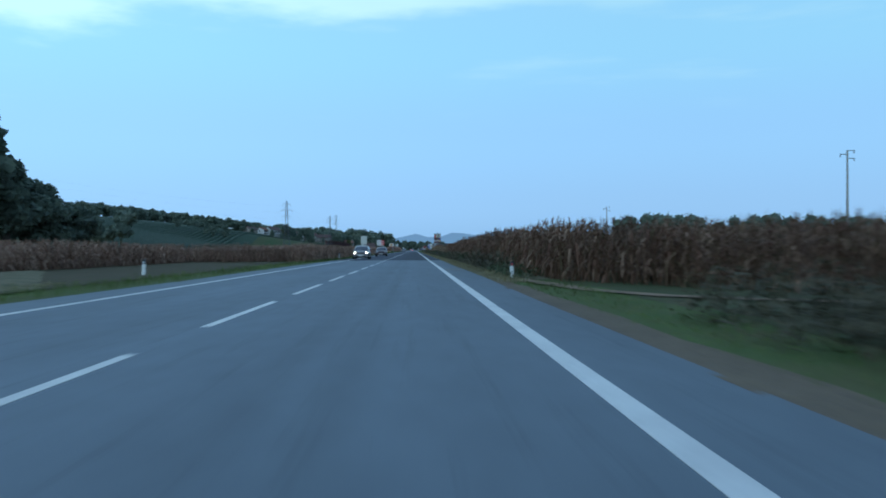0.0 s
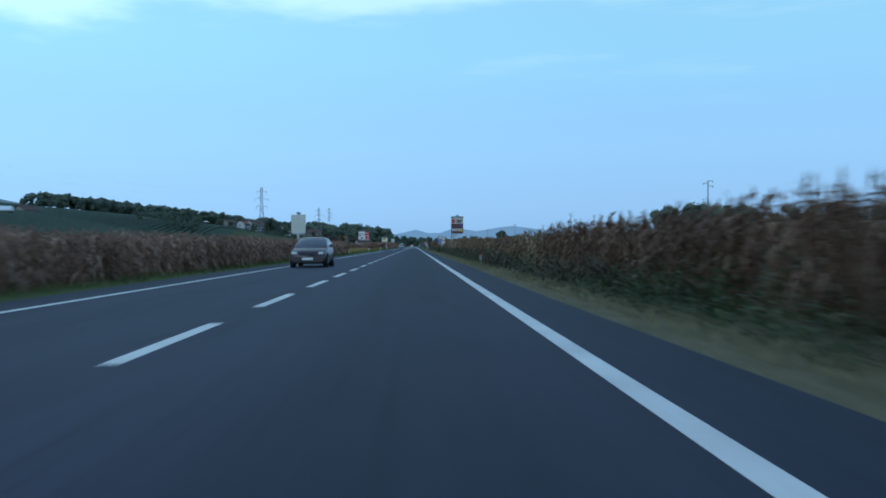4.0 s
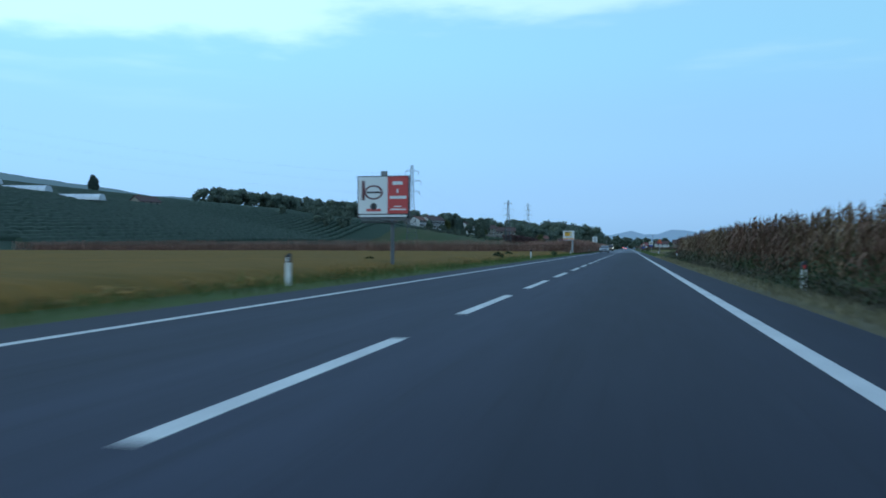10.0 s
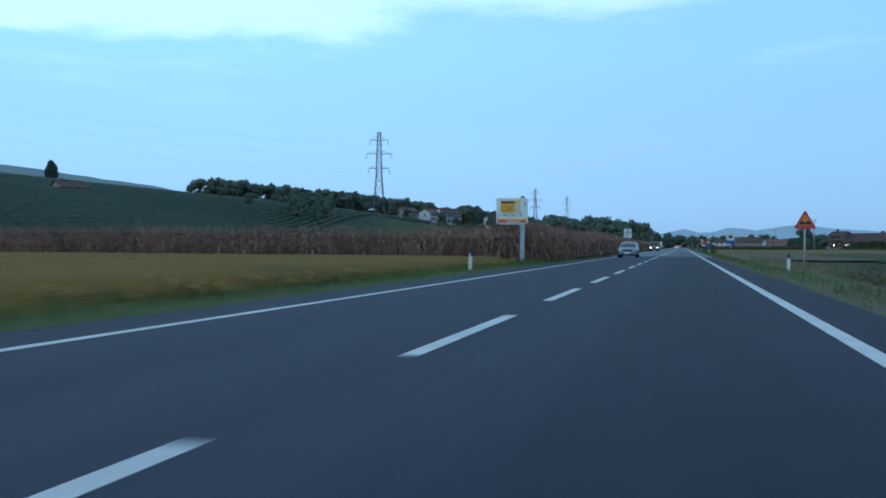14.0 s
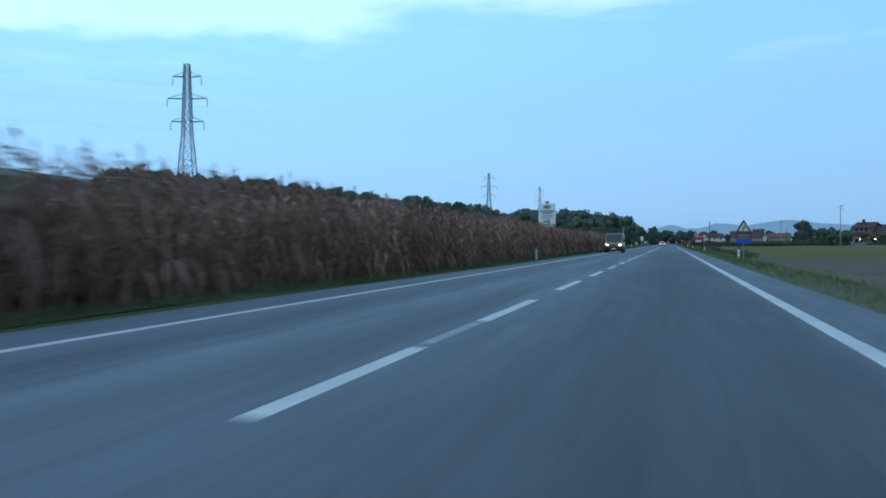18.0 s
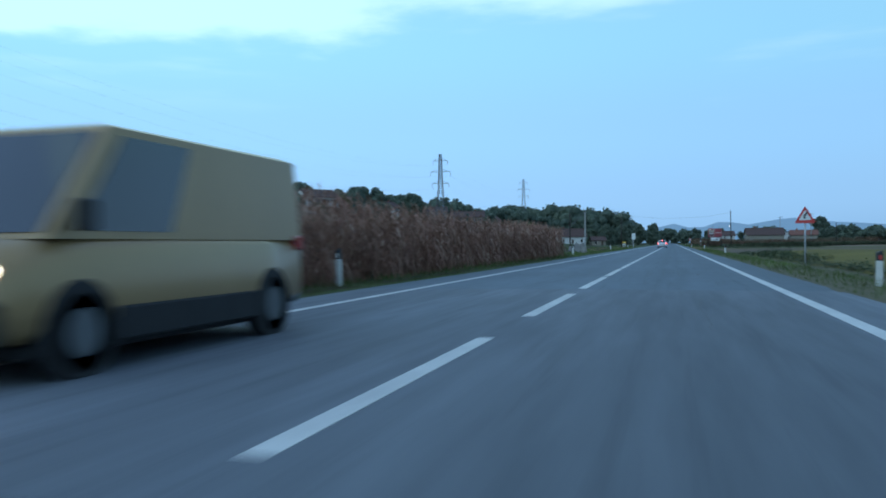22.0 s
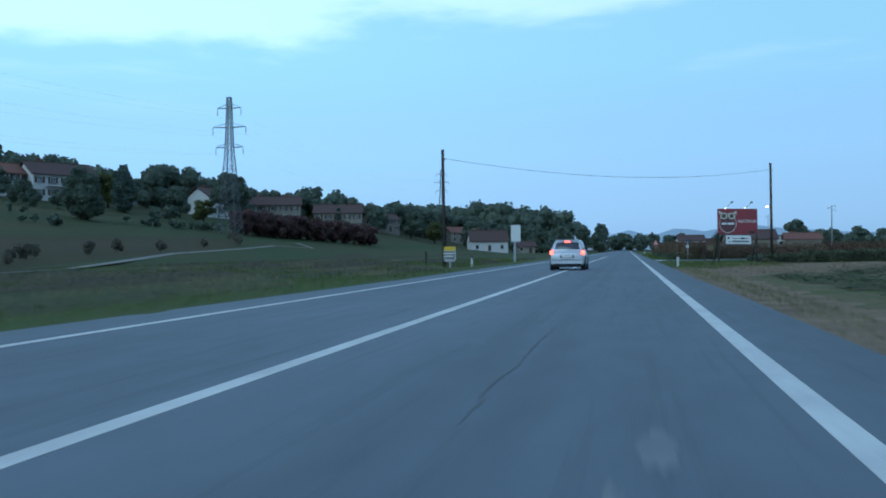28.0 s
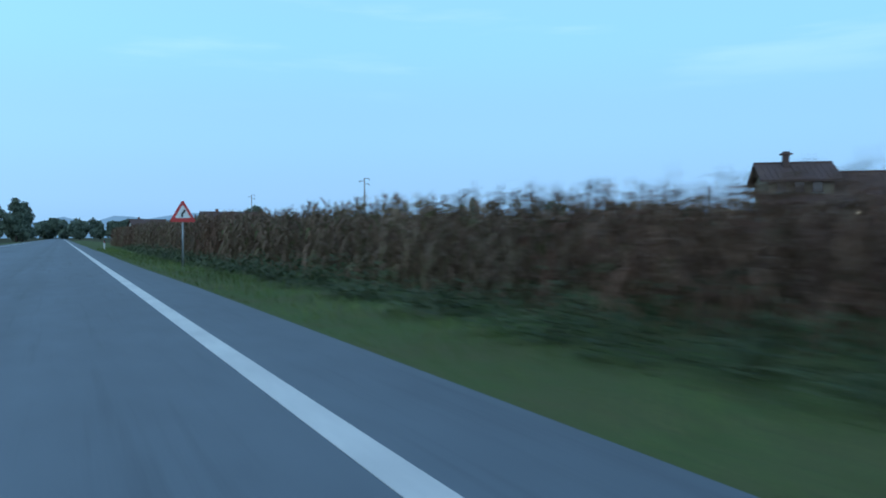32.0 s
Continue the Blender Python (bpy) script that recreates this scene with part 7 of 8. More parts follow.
    part("grille", MB().slab(-0.38, 0.38, 0.478 * L, 0.506 * L, 0.56 if not van else 0.66, 0.66 if not van else 0.82, 0.02), M_BLACK, t, "dark grille")
    for yy, zz in ((0.511, 0.40), (-0.511, 0.66 if not van else 0.60)):
        part("plate", MB().slab(-0.25, 0.25, yy * L - 0.006, yy * L + 0.006, zz - 0.055, zz + 0.055, 0.003), M_WHITE, t, "pale blank number plate")
    if not van:
        part("tailgate_recess", MB().slab(-0.34, 0.34, -0.5 * L - 0.012, -0.485 * L, 0.585, 0.735, 0.02), M_GREY, t, "recess round the number plate")
        part("valance", MB().slab(-hw * 0.80, hw * 0.80, -0.505 * L - 0.01, -0.47 * L, 0.20, 0.335, 0.04), M_RUBBER, t, "dark rear valance")
        part("bumper_strip", MB().slab(-hw * 0.90, hw * 0.90, -0.508 * L - 0.012, -0.48 * L, 0.475, 0.505, 0.01), M_RUBBER, t, "dark rubbing strip")
        part("wiper", MB().bar((0.0, ra - 0.015, belt + 0.03), (0.20, ra + 0.03, belt + 0.10), 0.018), M_RUBBER, t)
        part("spoiler", MB().slab(-wt * 0.92, wt * 0.92, rb - 0.11, rb + 0.05, zr - 0.015, zr + 0.03, 0.02), paint, t, "roof edge spoiler")
        part("air_intake", MB().slab(-hw * 0.70, hw * 0.70, 0.480 * L, 0.511 * L, 0.23, 0.34, 0.02), M_BLACK, t, "dark lower intake")
        part("bonnet_seam", MB().slab(-hw * 0.74, hw * 0.74, 0.462 * L, 0.478 * L, 0.700, 0.712, 0.004), M_BLACK, t, "dark shut line of the bonnet")
        for sx in (-1, 1):
            part("door_handle", MB().slab(sx * hw * 0.985 - 0.02, sx * hw * 0.985 + 0.02, 0.0, 0.16, 0.76, 0.79, 0.008), paint, t)
    if van:
        for sx in (-1, 1):
            part("cladding", MB().slab(sx * (hw - 0.03) - 0.05, sx * (hw - 0.03) + 0.05, -0.24 * L, 0.24 * L, 0.22, 0.50, 0.02), M_RUBBER, t, "black plastic lower cladding")
    part("sill", MB().slab(-hw * 0.90, hw * 0.90, -0.42 * L, 0.42 * L, 0.16, 0.26, 0.03), M_RUBBER, t, "dark underside")
    return t


def paint_mat(name, col, metal=0.2):
    return mat(name, col, tuple(0.9 * c for c in col), 0.28, 1.5, 30, 0.0, spec=0.6, metal=metal)


P_SILVER, P_WHITE, P_DARK, P_BEIGE, P_GREY = paint_mat("silver_paint", (0.21, 0.19, 0.18), 0.55), paint_mat("pale_silver_paint", (0.50, 0.52, 0.54)), paint_mat("dark_red_paint", (0.045, 0.022, 0.026)), paint_mat("ochre_paint", (0.33, 0.205, 0.092)), paint_mat("grey_paint", (0.16, 0.17, 0.19))
car(-1.63, 645.0 - 0.2, 0, P_WHITE, "pale silver hatchback with its brake lights lit", 3.85, 1.66, 1.48, brakes=True)
car(-4.65, 88.3, 180, P_SILVER, "silver hatchback with lit headlights on the road", 4.2, 1.74, 1.46, lights="on")
car(-4.05, 126.0, 180, P_DARK, "dark red saloon car with dim lights on the road", 4.1, 1.7, 1.42)
car(-4.15, 390.0, 180, P_GREY, "grey saloon car on the road", 4.3, 1.72, 1.42)
car(-5.05, 489.2, 180, P_BEIGE, "ochre yellow delivery van with lit headlights on the road", 4.75, 1.90, 2.01, lights="on", van=True)

# ---- houses ----


def gable_body(mb, x0, x1, y0, y1, z0, eave, ridge):
    """A block with a gable at both ends; the ridge runs along x."""
    ym = (y0 + y1) / 2
    v = [(x0, y0, z0), (x1, y0, z0), (x1, y1, z0), (x0, y1, z0), (x0, y0, eave), (x1, y0, eave), (x1, y1, eave), (x0, y1, eave), (x0, ym, ridge), (x1, ym, ridge)]
    return mb.add(v, [(0, 1, 5, 4), (2, 3, 7, 6), (1, 2, 6, 9, 5), (3, 0, 4, 8, 7), (4, 5, 9, 8), (6, 7, 8, 9), (3, 2, 1, 0)])


def roof_side(x0, x1, ya, za, yb, zb, thick=0.22):
    """One slope of a roof, from the eave (ya, za) to the ridge (yb, zb)."""
    return MB().add([(x0, ya, za), (x1, ya, za), (x1, yb, zb), (x0, yb, zb), (x0, ya, za - thick), (x1, ya, za - thick), (x1, yb, zb - thick), (x0, yb, zb - thick)], [(0, 1, 2, 3), (7, 6, 5, 4), (0, 4, 5, 1), (1, 5, 6, 2), (2, 6, 7, 3), (3, 7, 4, 0)])


def gable_roof(parent, x0, x1, y0, y1, eave, ridge, over, material, label="", ribs=0.0):
    ym = (y0 + y1) / 2
    k = (ridge - eave) / (ym - y0)
    for s, y in ((-1, y0), (1, y1)):
        r_ = roof_side(x0 - over, x1 + over, y + s * over, eave - k * over + 0.16, ym, ridge + 0.16)
        if ribs:
            rb = MB()
            for x in np.arange(x0 - over + 0.1, x1 + over, ribs):
                rb.bar((x, y + s * over, eave - k * over + 0.18), (x, ym, ridge + 0.18), 0.12)
            tagged(part("tile_relief", rb, material, parent), kind="stuff")
        part("roof", r_, material, parent, label)
    part("ridge_cap", MB().bar((x0 - over, ym, ridge + 0.16), (x1 + over, ym, ridge + 0.16), 0.28, n=6), material, parent)


def opening(parent, x, y, z, w, h, face=-1, glass=None, frame_m=None, shut=None):
    """A window with a frame, a pane and a sill, on a wall that faces -y or +y."""
    d = 0.07 * face
    a, b = sorted((y - 0.02 * face, y + d))
    wn = part("window", MB().box(x - w / 2 - 0.09, x + w / 2 + 0.09, a, b, z - 0.09, z + h + 0.09), frame_m or M_WALLW, parent)
    a, b = sorted((y + d, y + d * 1.25))
    part("pane", MB().box(x - w / 2, x - 0.03, a, b, z, z + h).box(x + 0.03, x + w / 2, a, b, z, z + h), glass or M_GLASS, wn)
    a, b = sorted((y, y + d * 2.4))
    part("sill", MB().box(x - w / 2 - 0.16, x + w / 2 + 0.16, a, b, z - 0.17, z - 0.09), M_CONCRETE, wn)
    if shut:
        for s in (-1, 1):
            a, b = sorted((y, y + d * 1.2))
            part("shutter", MB().box(x + s * (w * 0.78 + 0.1) - w * 0.24, x + s * (w * 0.78 + 0.1) + w * 0.24, a, b, z - 0.05, z + h + 0.05), shut, wn)
    return wn


def house(x, y, turn, L, W, eave, ridge, walls, roof, label, storeys=2, bays=4, chimneys=1, shut=None, over=0.6, balcony=False, z=None):
    g = float(hz(x, y)) if z is None else z
    t = thing("house", pose(x, y, g, 0, 0, turn), label, "house", "houses on the hill")
    part("wall", gable_body(MB(), -L / 2, L / 2, -W / 2, W / 2, -2.5, eave, ridge), walls, t)
    gable_roof(t, -L / 2, L / 2, -W / 2, W / 2, eave, ridge, over, roof)
    for s in range(storeys):
        zz = 0.9 + s * (eave - 0.3) / storeys
        for b in range(bays):
            bx = -L / 2 + (b + 0.5) * L / bays
            if s == 0 and b == bays // 2:
                part("door", MB().slab(bx - 0.55, bx + 0.55, -W / 2 - 0.06, -W / 2 + 0.02, 0, 2.15, 0.02), M_TIMBER, t, "dark wooden door")
            else:
                opening(t, bx, -W / 2, zz, 1.0, 1.3, shut=shut)
    for s in (-1, 1):
        wn = part("window", MB().box(s * L / 2 - 0.04, s * L / 2 + 0.06, -0.6, 0.6, eave * 0.62, eave * 0.62 + 1.3), M_WALLW, t)
        part("pane", MB().box(s * (L / 2 + 0.04) - 0.04, s * (L / 2 + 0.04) + 0.04, -0.5, 0.5, eave * 0.62 + 0.1, eave * 0.62 + 1.2), M_GLASS, wn)
    for c in range(chimneys):
        cx = -L / 4 + c * L / 2
        ch = part("chimney", MB().slab(cx - 0.35, cx + 0.35, 0.7, 1.3, ridge - 1.2, ridge + 0.9, 0.03), M_BRICK, t)
        part("chimney_cap", MB().box(cx - 0.45, cx + 0.45, 0.6, 1.4, ridge + 0.9, ridge + 1.02), M_TILE, ch)
    if balcony:
        bl = part("balcony", MB().box(-L * 0.3, L * 0.3, -W / 2 - 1.2, -W / 2, eave * 0.5 - 0.15, eave * 0.5), M_CONCRETE, t)
        rail = MB()
        for q in np.linspace(-L * 0.3, L * 0.3, 16):
            rail.bar((q, -W / 2 - 1.15, eave * 0.5), (q, -W / 2 - 1.15, eave * 0.5 + 1.0), 0.05)
        rail.bar((-L * 0.3, -W / 2 - 1.15, eave * 0.5 + 1.0), (L * 0.3, -W / 2 - 1.15, eave * 0.5 + 1.0), 0.07)
        part("railing", rail, M_LATTICE, bl)
    return t


# villas on the western hill
house(-131.7, 775.5, 62, 15, 9, 6.0, 8.8, M_WALLW, M_TILED, "large whitewashed villa with a brown tiled roof on the hill", 2, 5, 1, M_TIMBER, balcony=True)
house(-139, 765, 75, 11, 8, 5.0, 7.2, M_WALLW, M_TILE, "white villa with a red tiled roof on the hill", 2, 4, 1, M_TIMBER)
house(-146, 744, 70, 12, 8, 4.2, 6.4, M_WALL, M_TILED, "low farmhouse with a brown tiled roof", 1, 4, 1)
house(-116, 823, 70, 12, 9, 5.6, 8.2, M_WALLW, M_TILED, "pale villa with a brown tiled roof among garden trees", 2, 4, 1, M_TIMBER, balcony=True)
house(-108, 846, 20, 17, 8, 5.6, 8.0, M_WALL, M_TILED, "row of beige farmhouses with brown tiled roofs", 2, 5, 2, M_TIMBER)
house(-96, 873, 16, 16, 8, 6.0, 8.6, M_WALL, M_TILED, "row of beige farmhouses with brown tiled roofs", 2, 5, 2, M_TIMBER)
house(-130, 910, 66, 16, 10, 6.2, 9.2, M_WALLW, M_TILED, "wide pale villa with a brown roof on the slope", 2, 5, 2, M_TIMBER, balcony=True)
house(-100, 935, 60, 14, 9, 5.2, 7.8, M_WALL, M_TILED, "beige house with a low brown roof on the slope", 2, 4, 1, M_TIMBER)
house(-103, 1054, 55, 14, 9, 6.0, 9.0, M_WALLW, M_TILED, "pale house with a brown roof far up the slope", 2, 4, 1)
house(-78, 985, 50, 12, 8, 4.8, 7.2, M_WALL, M_TILE, "small beige house with a red tiled roof", 2, 3, 1)
house(-50, 908, 22, 14, 7.5, 4.0, 7.6, M_WALLW, M_TILED, "low white house with a steep brown tiled roof", 1, 3, 1)
house(-37, 915, 20, 7, 5.5, 2.8, 4.4, M_WALL, M_TILED, "small outbuilding with a brown roof beside the white house", 1, 2, 0)
house(-226, 577, 66, 11, 9, 4.6, 7.0, M_WALL, M_TILED, "lone house with a brown tiled roof among orchards", 2, 3, 1, z=float(hz(-226, 577)) - 3.0)
# low buildings beyond the right-hand fields
house(44, 918, 4, 17, 9, 4.6, 7.6, M_WALL, M_TILED, "low house with a wide brown tiled roof beyond the maize", 1, 4, 1)
house(63, 925, -3, 12, 8, 4.4, 6.4, M_WALL, M_TILE, "beige house with a red tiled roof beyond the maize", 1, 3, 1)
house(30, 1010, 8, 12, 8, 5.0, 7.4, M_WALLW, M_TILED, "small pale house with a brown roof by the road", 2, 3, 1)
t = thing("warehouse", pose(53, 940, 0, 0, 0, 3), "long low white flat-roofed warehouse", "warehouse")
part("wall", MB().box(-12, 12, -6, 6, -0.3, 5.6), M_WALLW, t)
part("roof", MB().slab(-12.3, 12.3, -6.3, 6.3, 5.6, 6.1, 0.08), M_GREY, t, "flat grey roof")
for k in range(5):
    opening(t, -9.6 + 4.8 * k, -6, 2.4, 2.2, 1.2)
for k in range(3):
    house(150 + 22 * k, 1120 + 14 * k, 10 * k, 14, 9, 5, 7.6, M_WALL, M_TILED, "far farm building with a brown roof", 2, 3, 1)

# greenhouse tunnels on the slope
for k in range(3):
    x, y = -215 - 30 * k, 508 + 7 * k
    t = thing("greenhouse_tunnel", pose(x, y, float(hz(x, y)), 0, 0, 12), "long pale plastic greenhouse tunnel on the slope", "greenhouse", "greenhouse tunnels")
    a_ = np.linspace(0, math.pi, 9)
    cov = MB()
    for q in (-13, 13):
        cov.v += [(q, 3.2 * math.cos(a), 2.4 * math.sin(a) - 0.2) for a in a_]
    for i in range(8):
        cov.f.append((i, i + 1, i + 10, i + 9))
        cov.m.append(0)
    cov.f += [tuple(range(8, -1, -1)), tuple(range(9, 18))]
    cov.m += [0, 0]
    part("cover", cov, M_SHEET, t)
    for q in np.linspace(-13, 13, 9):
        part("hoop", MB().tube([(q, 3.25 * math.cos(a), 2.45 * math.sin(a) - 0.2) for a in a_], 0.05, 5), M_GALV, t)
t = thing("parasol", pose(-160, 728, float(hz(-160, 728))), "large white garden parasol before a farmhouse", "parasol")
part("pole", MB().bar((0, 0, -1.5), (0, 0, 3.2), 0.08, n=8), M_TIMBER, t)
part("canopy", MB().add([(0, 0, 3.5)] + [(2.6 * math.cos(a), 2.6 * math.sin(a), 2.6) for a in np.linspace(0, 2 * math.pi, 9)[:-1]], [(0, 1 + k, 1 + (k + 1) % 8) for k in range(8)]), M_WHITE, t)

# ---- restaurant ----
R_ANG = math.degrees(math.atan2(-22.0, 28.7))
R_M = pose(69.5, 753.0, 0, 0, 0, R_ANG)
M_OCHRE = mat("warm_plaster", (0.25, 0.20, 0.155), (0.19, 0.155, 0.12), 0.9, 0.5, 14, 0.25, spread=0.8)
t = thing("restaurant", R_M, "long beige restaurant with brown tiled roofs and lit lanterns", "restaurant")
LEN = 36.2
part("wall", gable_body(MB(), 6.6, LEN, 0.4, 12.0, -0.4, 4.4, 7.7), M_OCHRE, t, "beige plastered main wall")
gable_roof(t, 6.6, LEN, 0.4, 12.0, 4.4, 7.7, 0.9, M_TILED, "brown tiled roof slope", 0.62)
part("wall", gable_body(MB(), 0, 6.6, 0, 9.0, -0.4, 6.9, 8.7), M_OCHRE, t, "two-storey end block")
gable_roof(t, 0, 6.6, 0, 9.0, 6.9, 8.7, 0.8, M_TILED, "brown tiled roof slope", 0.62)
part("canopy_roof", roof_side(-0.9, 8.0, -1.5, 4.3, 0.1, 5.25), M_TILED, t, "lean-to tiled canopy below the upper windows")
ch = part("chimney", MB().slab(2.1, 2.75, 3.0, 3.8, 7.6, 9.7, 0.04), M_TILED, t)
part("chimney_cap", MB().box(1.85, 3.05, 2.85, 3.95, 9.7, 9.85).box(2.1, 2.8, 3.1, 3.7, 9.85, 10.05), M_TILED, ch)
for x in (1.4, 3.2, 5.0):
    opening(t, x, 0, 5.45, 0.9, 1.0, frame_m=M_TIMBER)
for x in (1.3, 3.0):
    opening(t, x, 0, 1.0, 1.0, 1.5, frame_m=M_TIMBER)
for x in (12.6, 15.4, 18.2, 21.0):
    opening(t, x, 0.4, 1.0, 1.4, 1.6, frame_m=M_TIMBER)
# loggia in the upper right; its shade is a black panel on the wall
lg = part("loggia", MB().box(21.5, 34.6, 0.30, 0.44, 2.75, 4.15), M_BLACK, t, "loggia under the eave, its shade a black panel")
for x in np.linspace(21.5, 34.6, 7):
    part("post", MB().slab(x - 0.13, x + 0.13, 0.10, 0.36, 0.0, 4.2, 0.02), M_TIMBER, lg)
part("rail", MB().slab(21.4, 34.7, 0.10, 0.26, 2.70, 2.86, 0.02).slab(21.4, 34.7, 0.10, 0.22, 3.40, 3.50, 0.02), M_TIMBER, lg)
for x in (23.6, 27.0, 30.3, 33.2):
    opening(t, x, 0.4, 0.6, 1.6, 1.7, frame_m=M_TIMBER)
part("gable_wall", MB().box(34.8, 35.4, 0.1, 0.42, -0.2, 4.2), M_OCHRE, t)
# timber porch with its own gable
P0X, P1X, PM = 4.3, 11.3, 7.8
for s, x in ((-1, P0X), (1, P1X)):
    v = [(x, -4.6, 2.75), (PM, -4.6, 4.45), (PM, 0.5, 4.45), (x, 0.5, 2.75)]
    w_ = [(a, b, c - 0.2) for a, b, c in v]
    part("porch_roof", MB().add(v + w_, [(0, 1, 2, 3), (7, 6, 5, 4), (0, 4, 5, 1), (1, 5, 6, 2), (2, 6, 7, 3), (3, 7, 4, 0)]), M_TILED, t, "tiled gable roof of the porch")
for x in (P0X + 0.5, PM - 1.4, PM + 1.4, P1X - 0.5):
    part("porch_post", MB().slab(x - 0.14, x + 0.14, -4.3, -4.02, -0.1, 2.85 + 1.4 * (1 - abs(x - PM) / 3.5), 0.03), M_TIMBER, t)
part("tie_beam", MB().slab(P0X + 0.3, P1X - 0.3, -4.32, -4.05, 2.66, 2.92, 0.03).bar((PM, -4.18, 2.9), (PM, -4.18, 4.3), 0.2).bar((PM - 1.4, -4.18, 2.9), (PM, -4.18, 3.8), 0.14).bar((PM + 1.4, -4.18, 2.9), (PM, -4.18, 3.8), 0.14), M_TIMBER, t)
dr = part("door", MB().slab(PM - 1.1, PM + 1.1, 0.28, 0.44, 0, 2.4, 0.03), M_TIMBER, t, "wide dark wooden entrance door")
part("pane", MB().box(PM - 0.85, PM - 0.1, 0.24, 0.29, 0.9, 2.1).box(PM + 0.1, PM + 0.85, 0.24, 0.29, 0.9, 2.1), M_GLASS, dr)
# lanterns
for x, y, z, r in ((4.9, -4.5, 2.15, 0.15), (10.7, -4.5, 2.15, 0.15), (PM, -4.5, 3.1, 0.11), (13.9, 0.2, 2.6, 0.15), (19.6, 0.2, 2.6, 0.15), (9.4, 0.1, 2.5, 0.10), (25.3, -0.05, 2.3, 0.08), (34.0, 0.0, 2.5, 0.12)):
    ln = part("lantern", MB().slab(x - r * 0.4, x + r * 0.4, y, y + 0.25, z + r, z + r + 0.12, 0.02), M_BLACK, t, "wall lantern")
    g_ = MB()
    core(g_, (x, y - 0.02, z), r * 0.75, 1.1)
    part("bulb", g_, M_LAMP, ln, "lit warm globe")
ml = part("roof_lamp", MB().bar((28.5, 0.5, 4.0), (28.5, -0.7, 8.1), 0.09), M_GALV, t, "slim mast with a floodlight")
g_ = MB()
core(g_, (28.5, -0.72, 8.15), 0.22, 0.8)
part("bulb", g_, M_LAMP, ml, "lit floodlight")

for x, y, h, wd in ((13.5, -3.4, 4.0, 1.25), (17.8, -3.2, 4.7, 1.3), (21.0, -3.4, 4.2, 1.2), (24.4, -3.3, 4.9, 1.3), (28.6, -2.8, 4.6, 1.25), (33.2, -2.6, 4.7, 1.2)):
    q = R_M @ Vector((x, y, 0))
    tree("round_c", q.x, q.y, h=h, label="small round tree before the restaurant", wide=wd, group="trees before the restaurant")
leafy_box("hedge", 11.5, 34, -0.45, 0.45, -0.1, 1.0, 1500, 0.13, M_HEDGE, "low clipped hedge before the restaurant", "hedge", R_M @ pose(0, -6.2, 0))
q = R_M @ Vector((8.8, -6.6, 0))
car(q.x, q.y, R_ANG + 160, P_SILVER, "silver car parked before the restaurant porch")
q = R_M @ Vector((1.6, -4.2, 0))
car(q.x, q.y, R_ANG + 20, P_GREY, "dark grey car parked before the end block")
for k, (x, y, pm) in enumerate(((35.2, -4.5, P_GREY), (38.6, -3.0, P_DARK))):
    q = R_M @ Vector((x, y, 0))
    car(q.x, q.y, R_ANG + 90, pm, "dark car parked at the end of the restaurant")
for x, y, h in ((39.3, 704.9, 5.6), (74.4, 767.0, 7.1)):
    t = thing("slim_mast", pose(x, y, 0), "thin dark mast near the restaurant", "mast", "slim masts")
    part("shaft", MB().bar((0, 0, -0.3), (0, 0, h), 0.20, 0.13, n=8), M_WOODPOLE, t, smooth=True)
    part("cap", MB().disc((0, 0, h), 0.09, 0.06, "z", 8), M_GREY, t)

# hedge along the side road
for a, b, h in (((12.1, 675.1), (16.2, 680.3), 0.55), ((16.2, 680.3), (22.2, 686.2), 0.66), ((22.2, 686.2), (54.0, 720.0), 0.80), ((54.0, 720.5), (64.5, 733.5), 1.0)):
    d = math.dist(a, b)
    leafy_box("hedge", 0, d, -0.55, 0.55, -0.1, h, int(d * 190), 0.09, M_HEDGE, "clipped dark green hedge along the side road", "hedge", pose(*a, float(hz(*a)) * 0.8, 0, 0, math.degrees(math.atan2(b[1] - a[1], b[0] - a[0]))))


def shrub(x, y, r, h, material, label, n=700):
    body = MB()
    g = float(hz(x, y))
    c = [(x + rng.normal(0, 0.35 * r), y + rng.normal(0, 0.35 * r), g + h * rng.uniform(0.3, 0.75)) for _ in range(6)]
    rr = [r * rng.uniform(0.45, 0.7) for _ in c]
    for p, q_ in zip(c, rr):
        core(body, p, q_ * 0.75, h / (2.2 * r))
    qd = cloud_of_leaves(c, rr, n, 0.09 * max(1, r), flat=h / (2.0 * r))
    body.add(qd.reshape(-1, 3).tolist(), [(4 * i, 4 * i + 1, 4 * i + 3, 4 * i + 2) for i in range(len(qd))])
    body.bar((x, y, g - 0.2), (x, y, g + 0.5 * h), 0.08)
    return solid("shrub", body, material, label, "shrub")


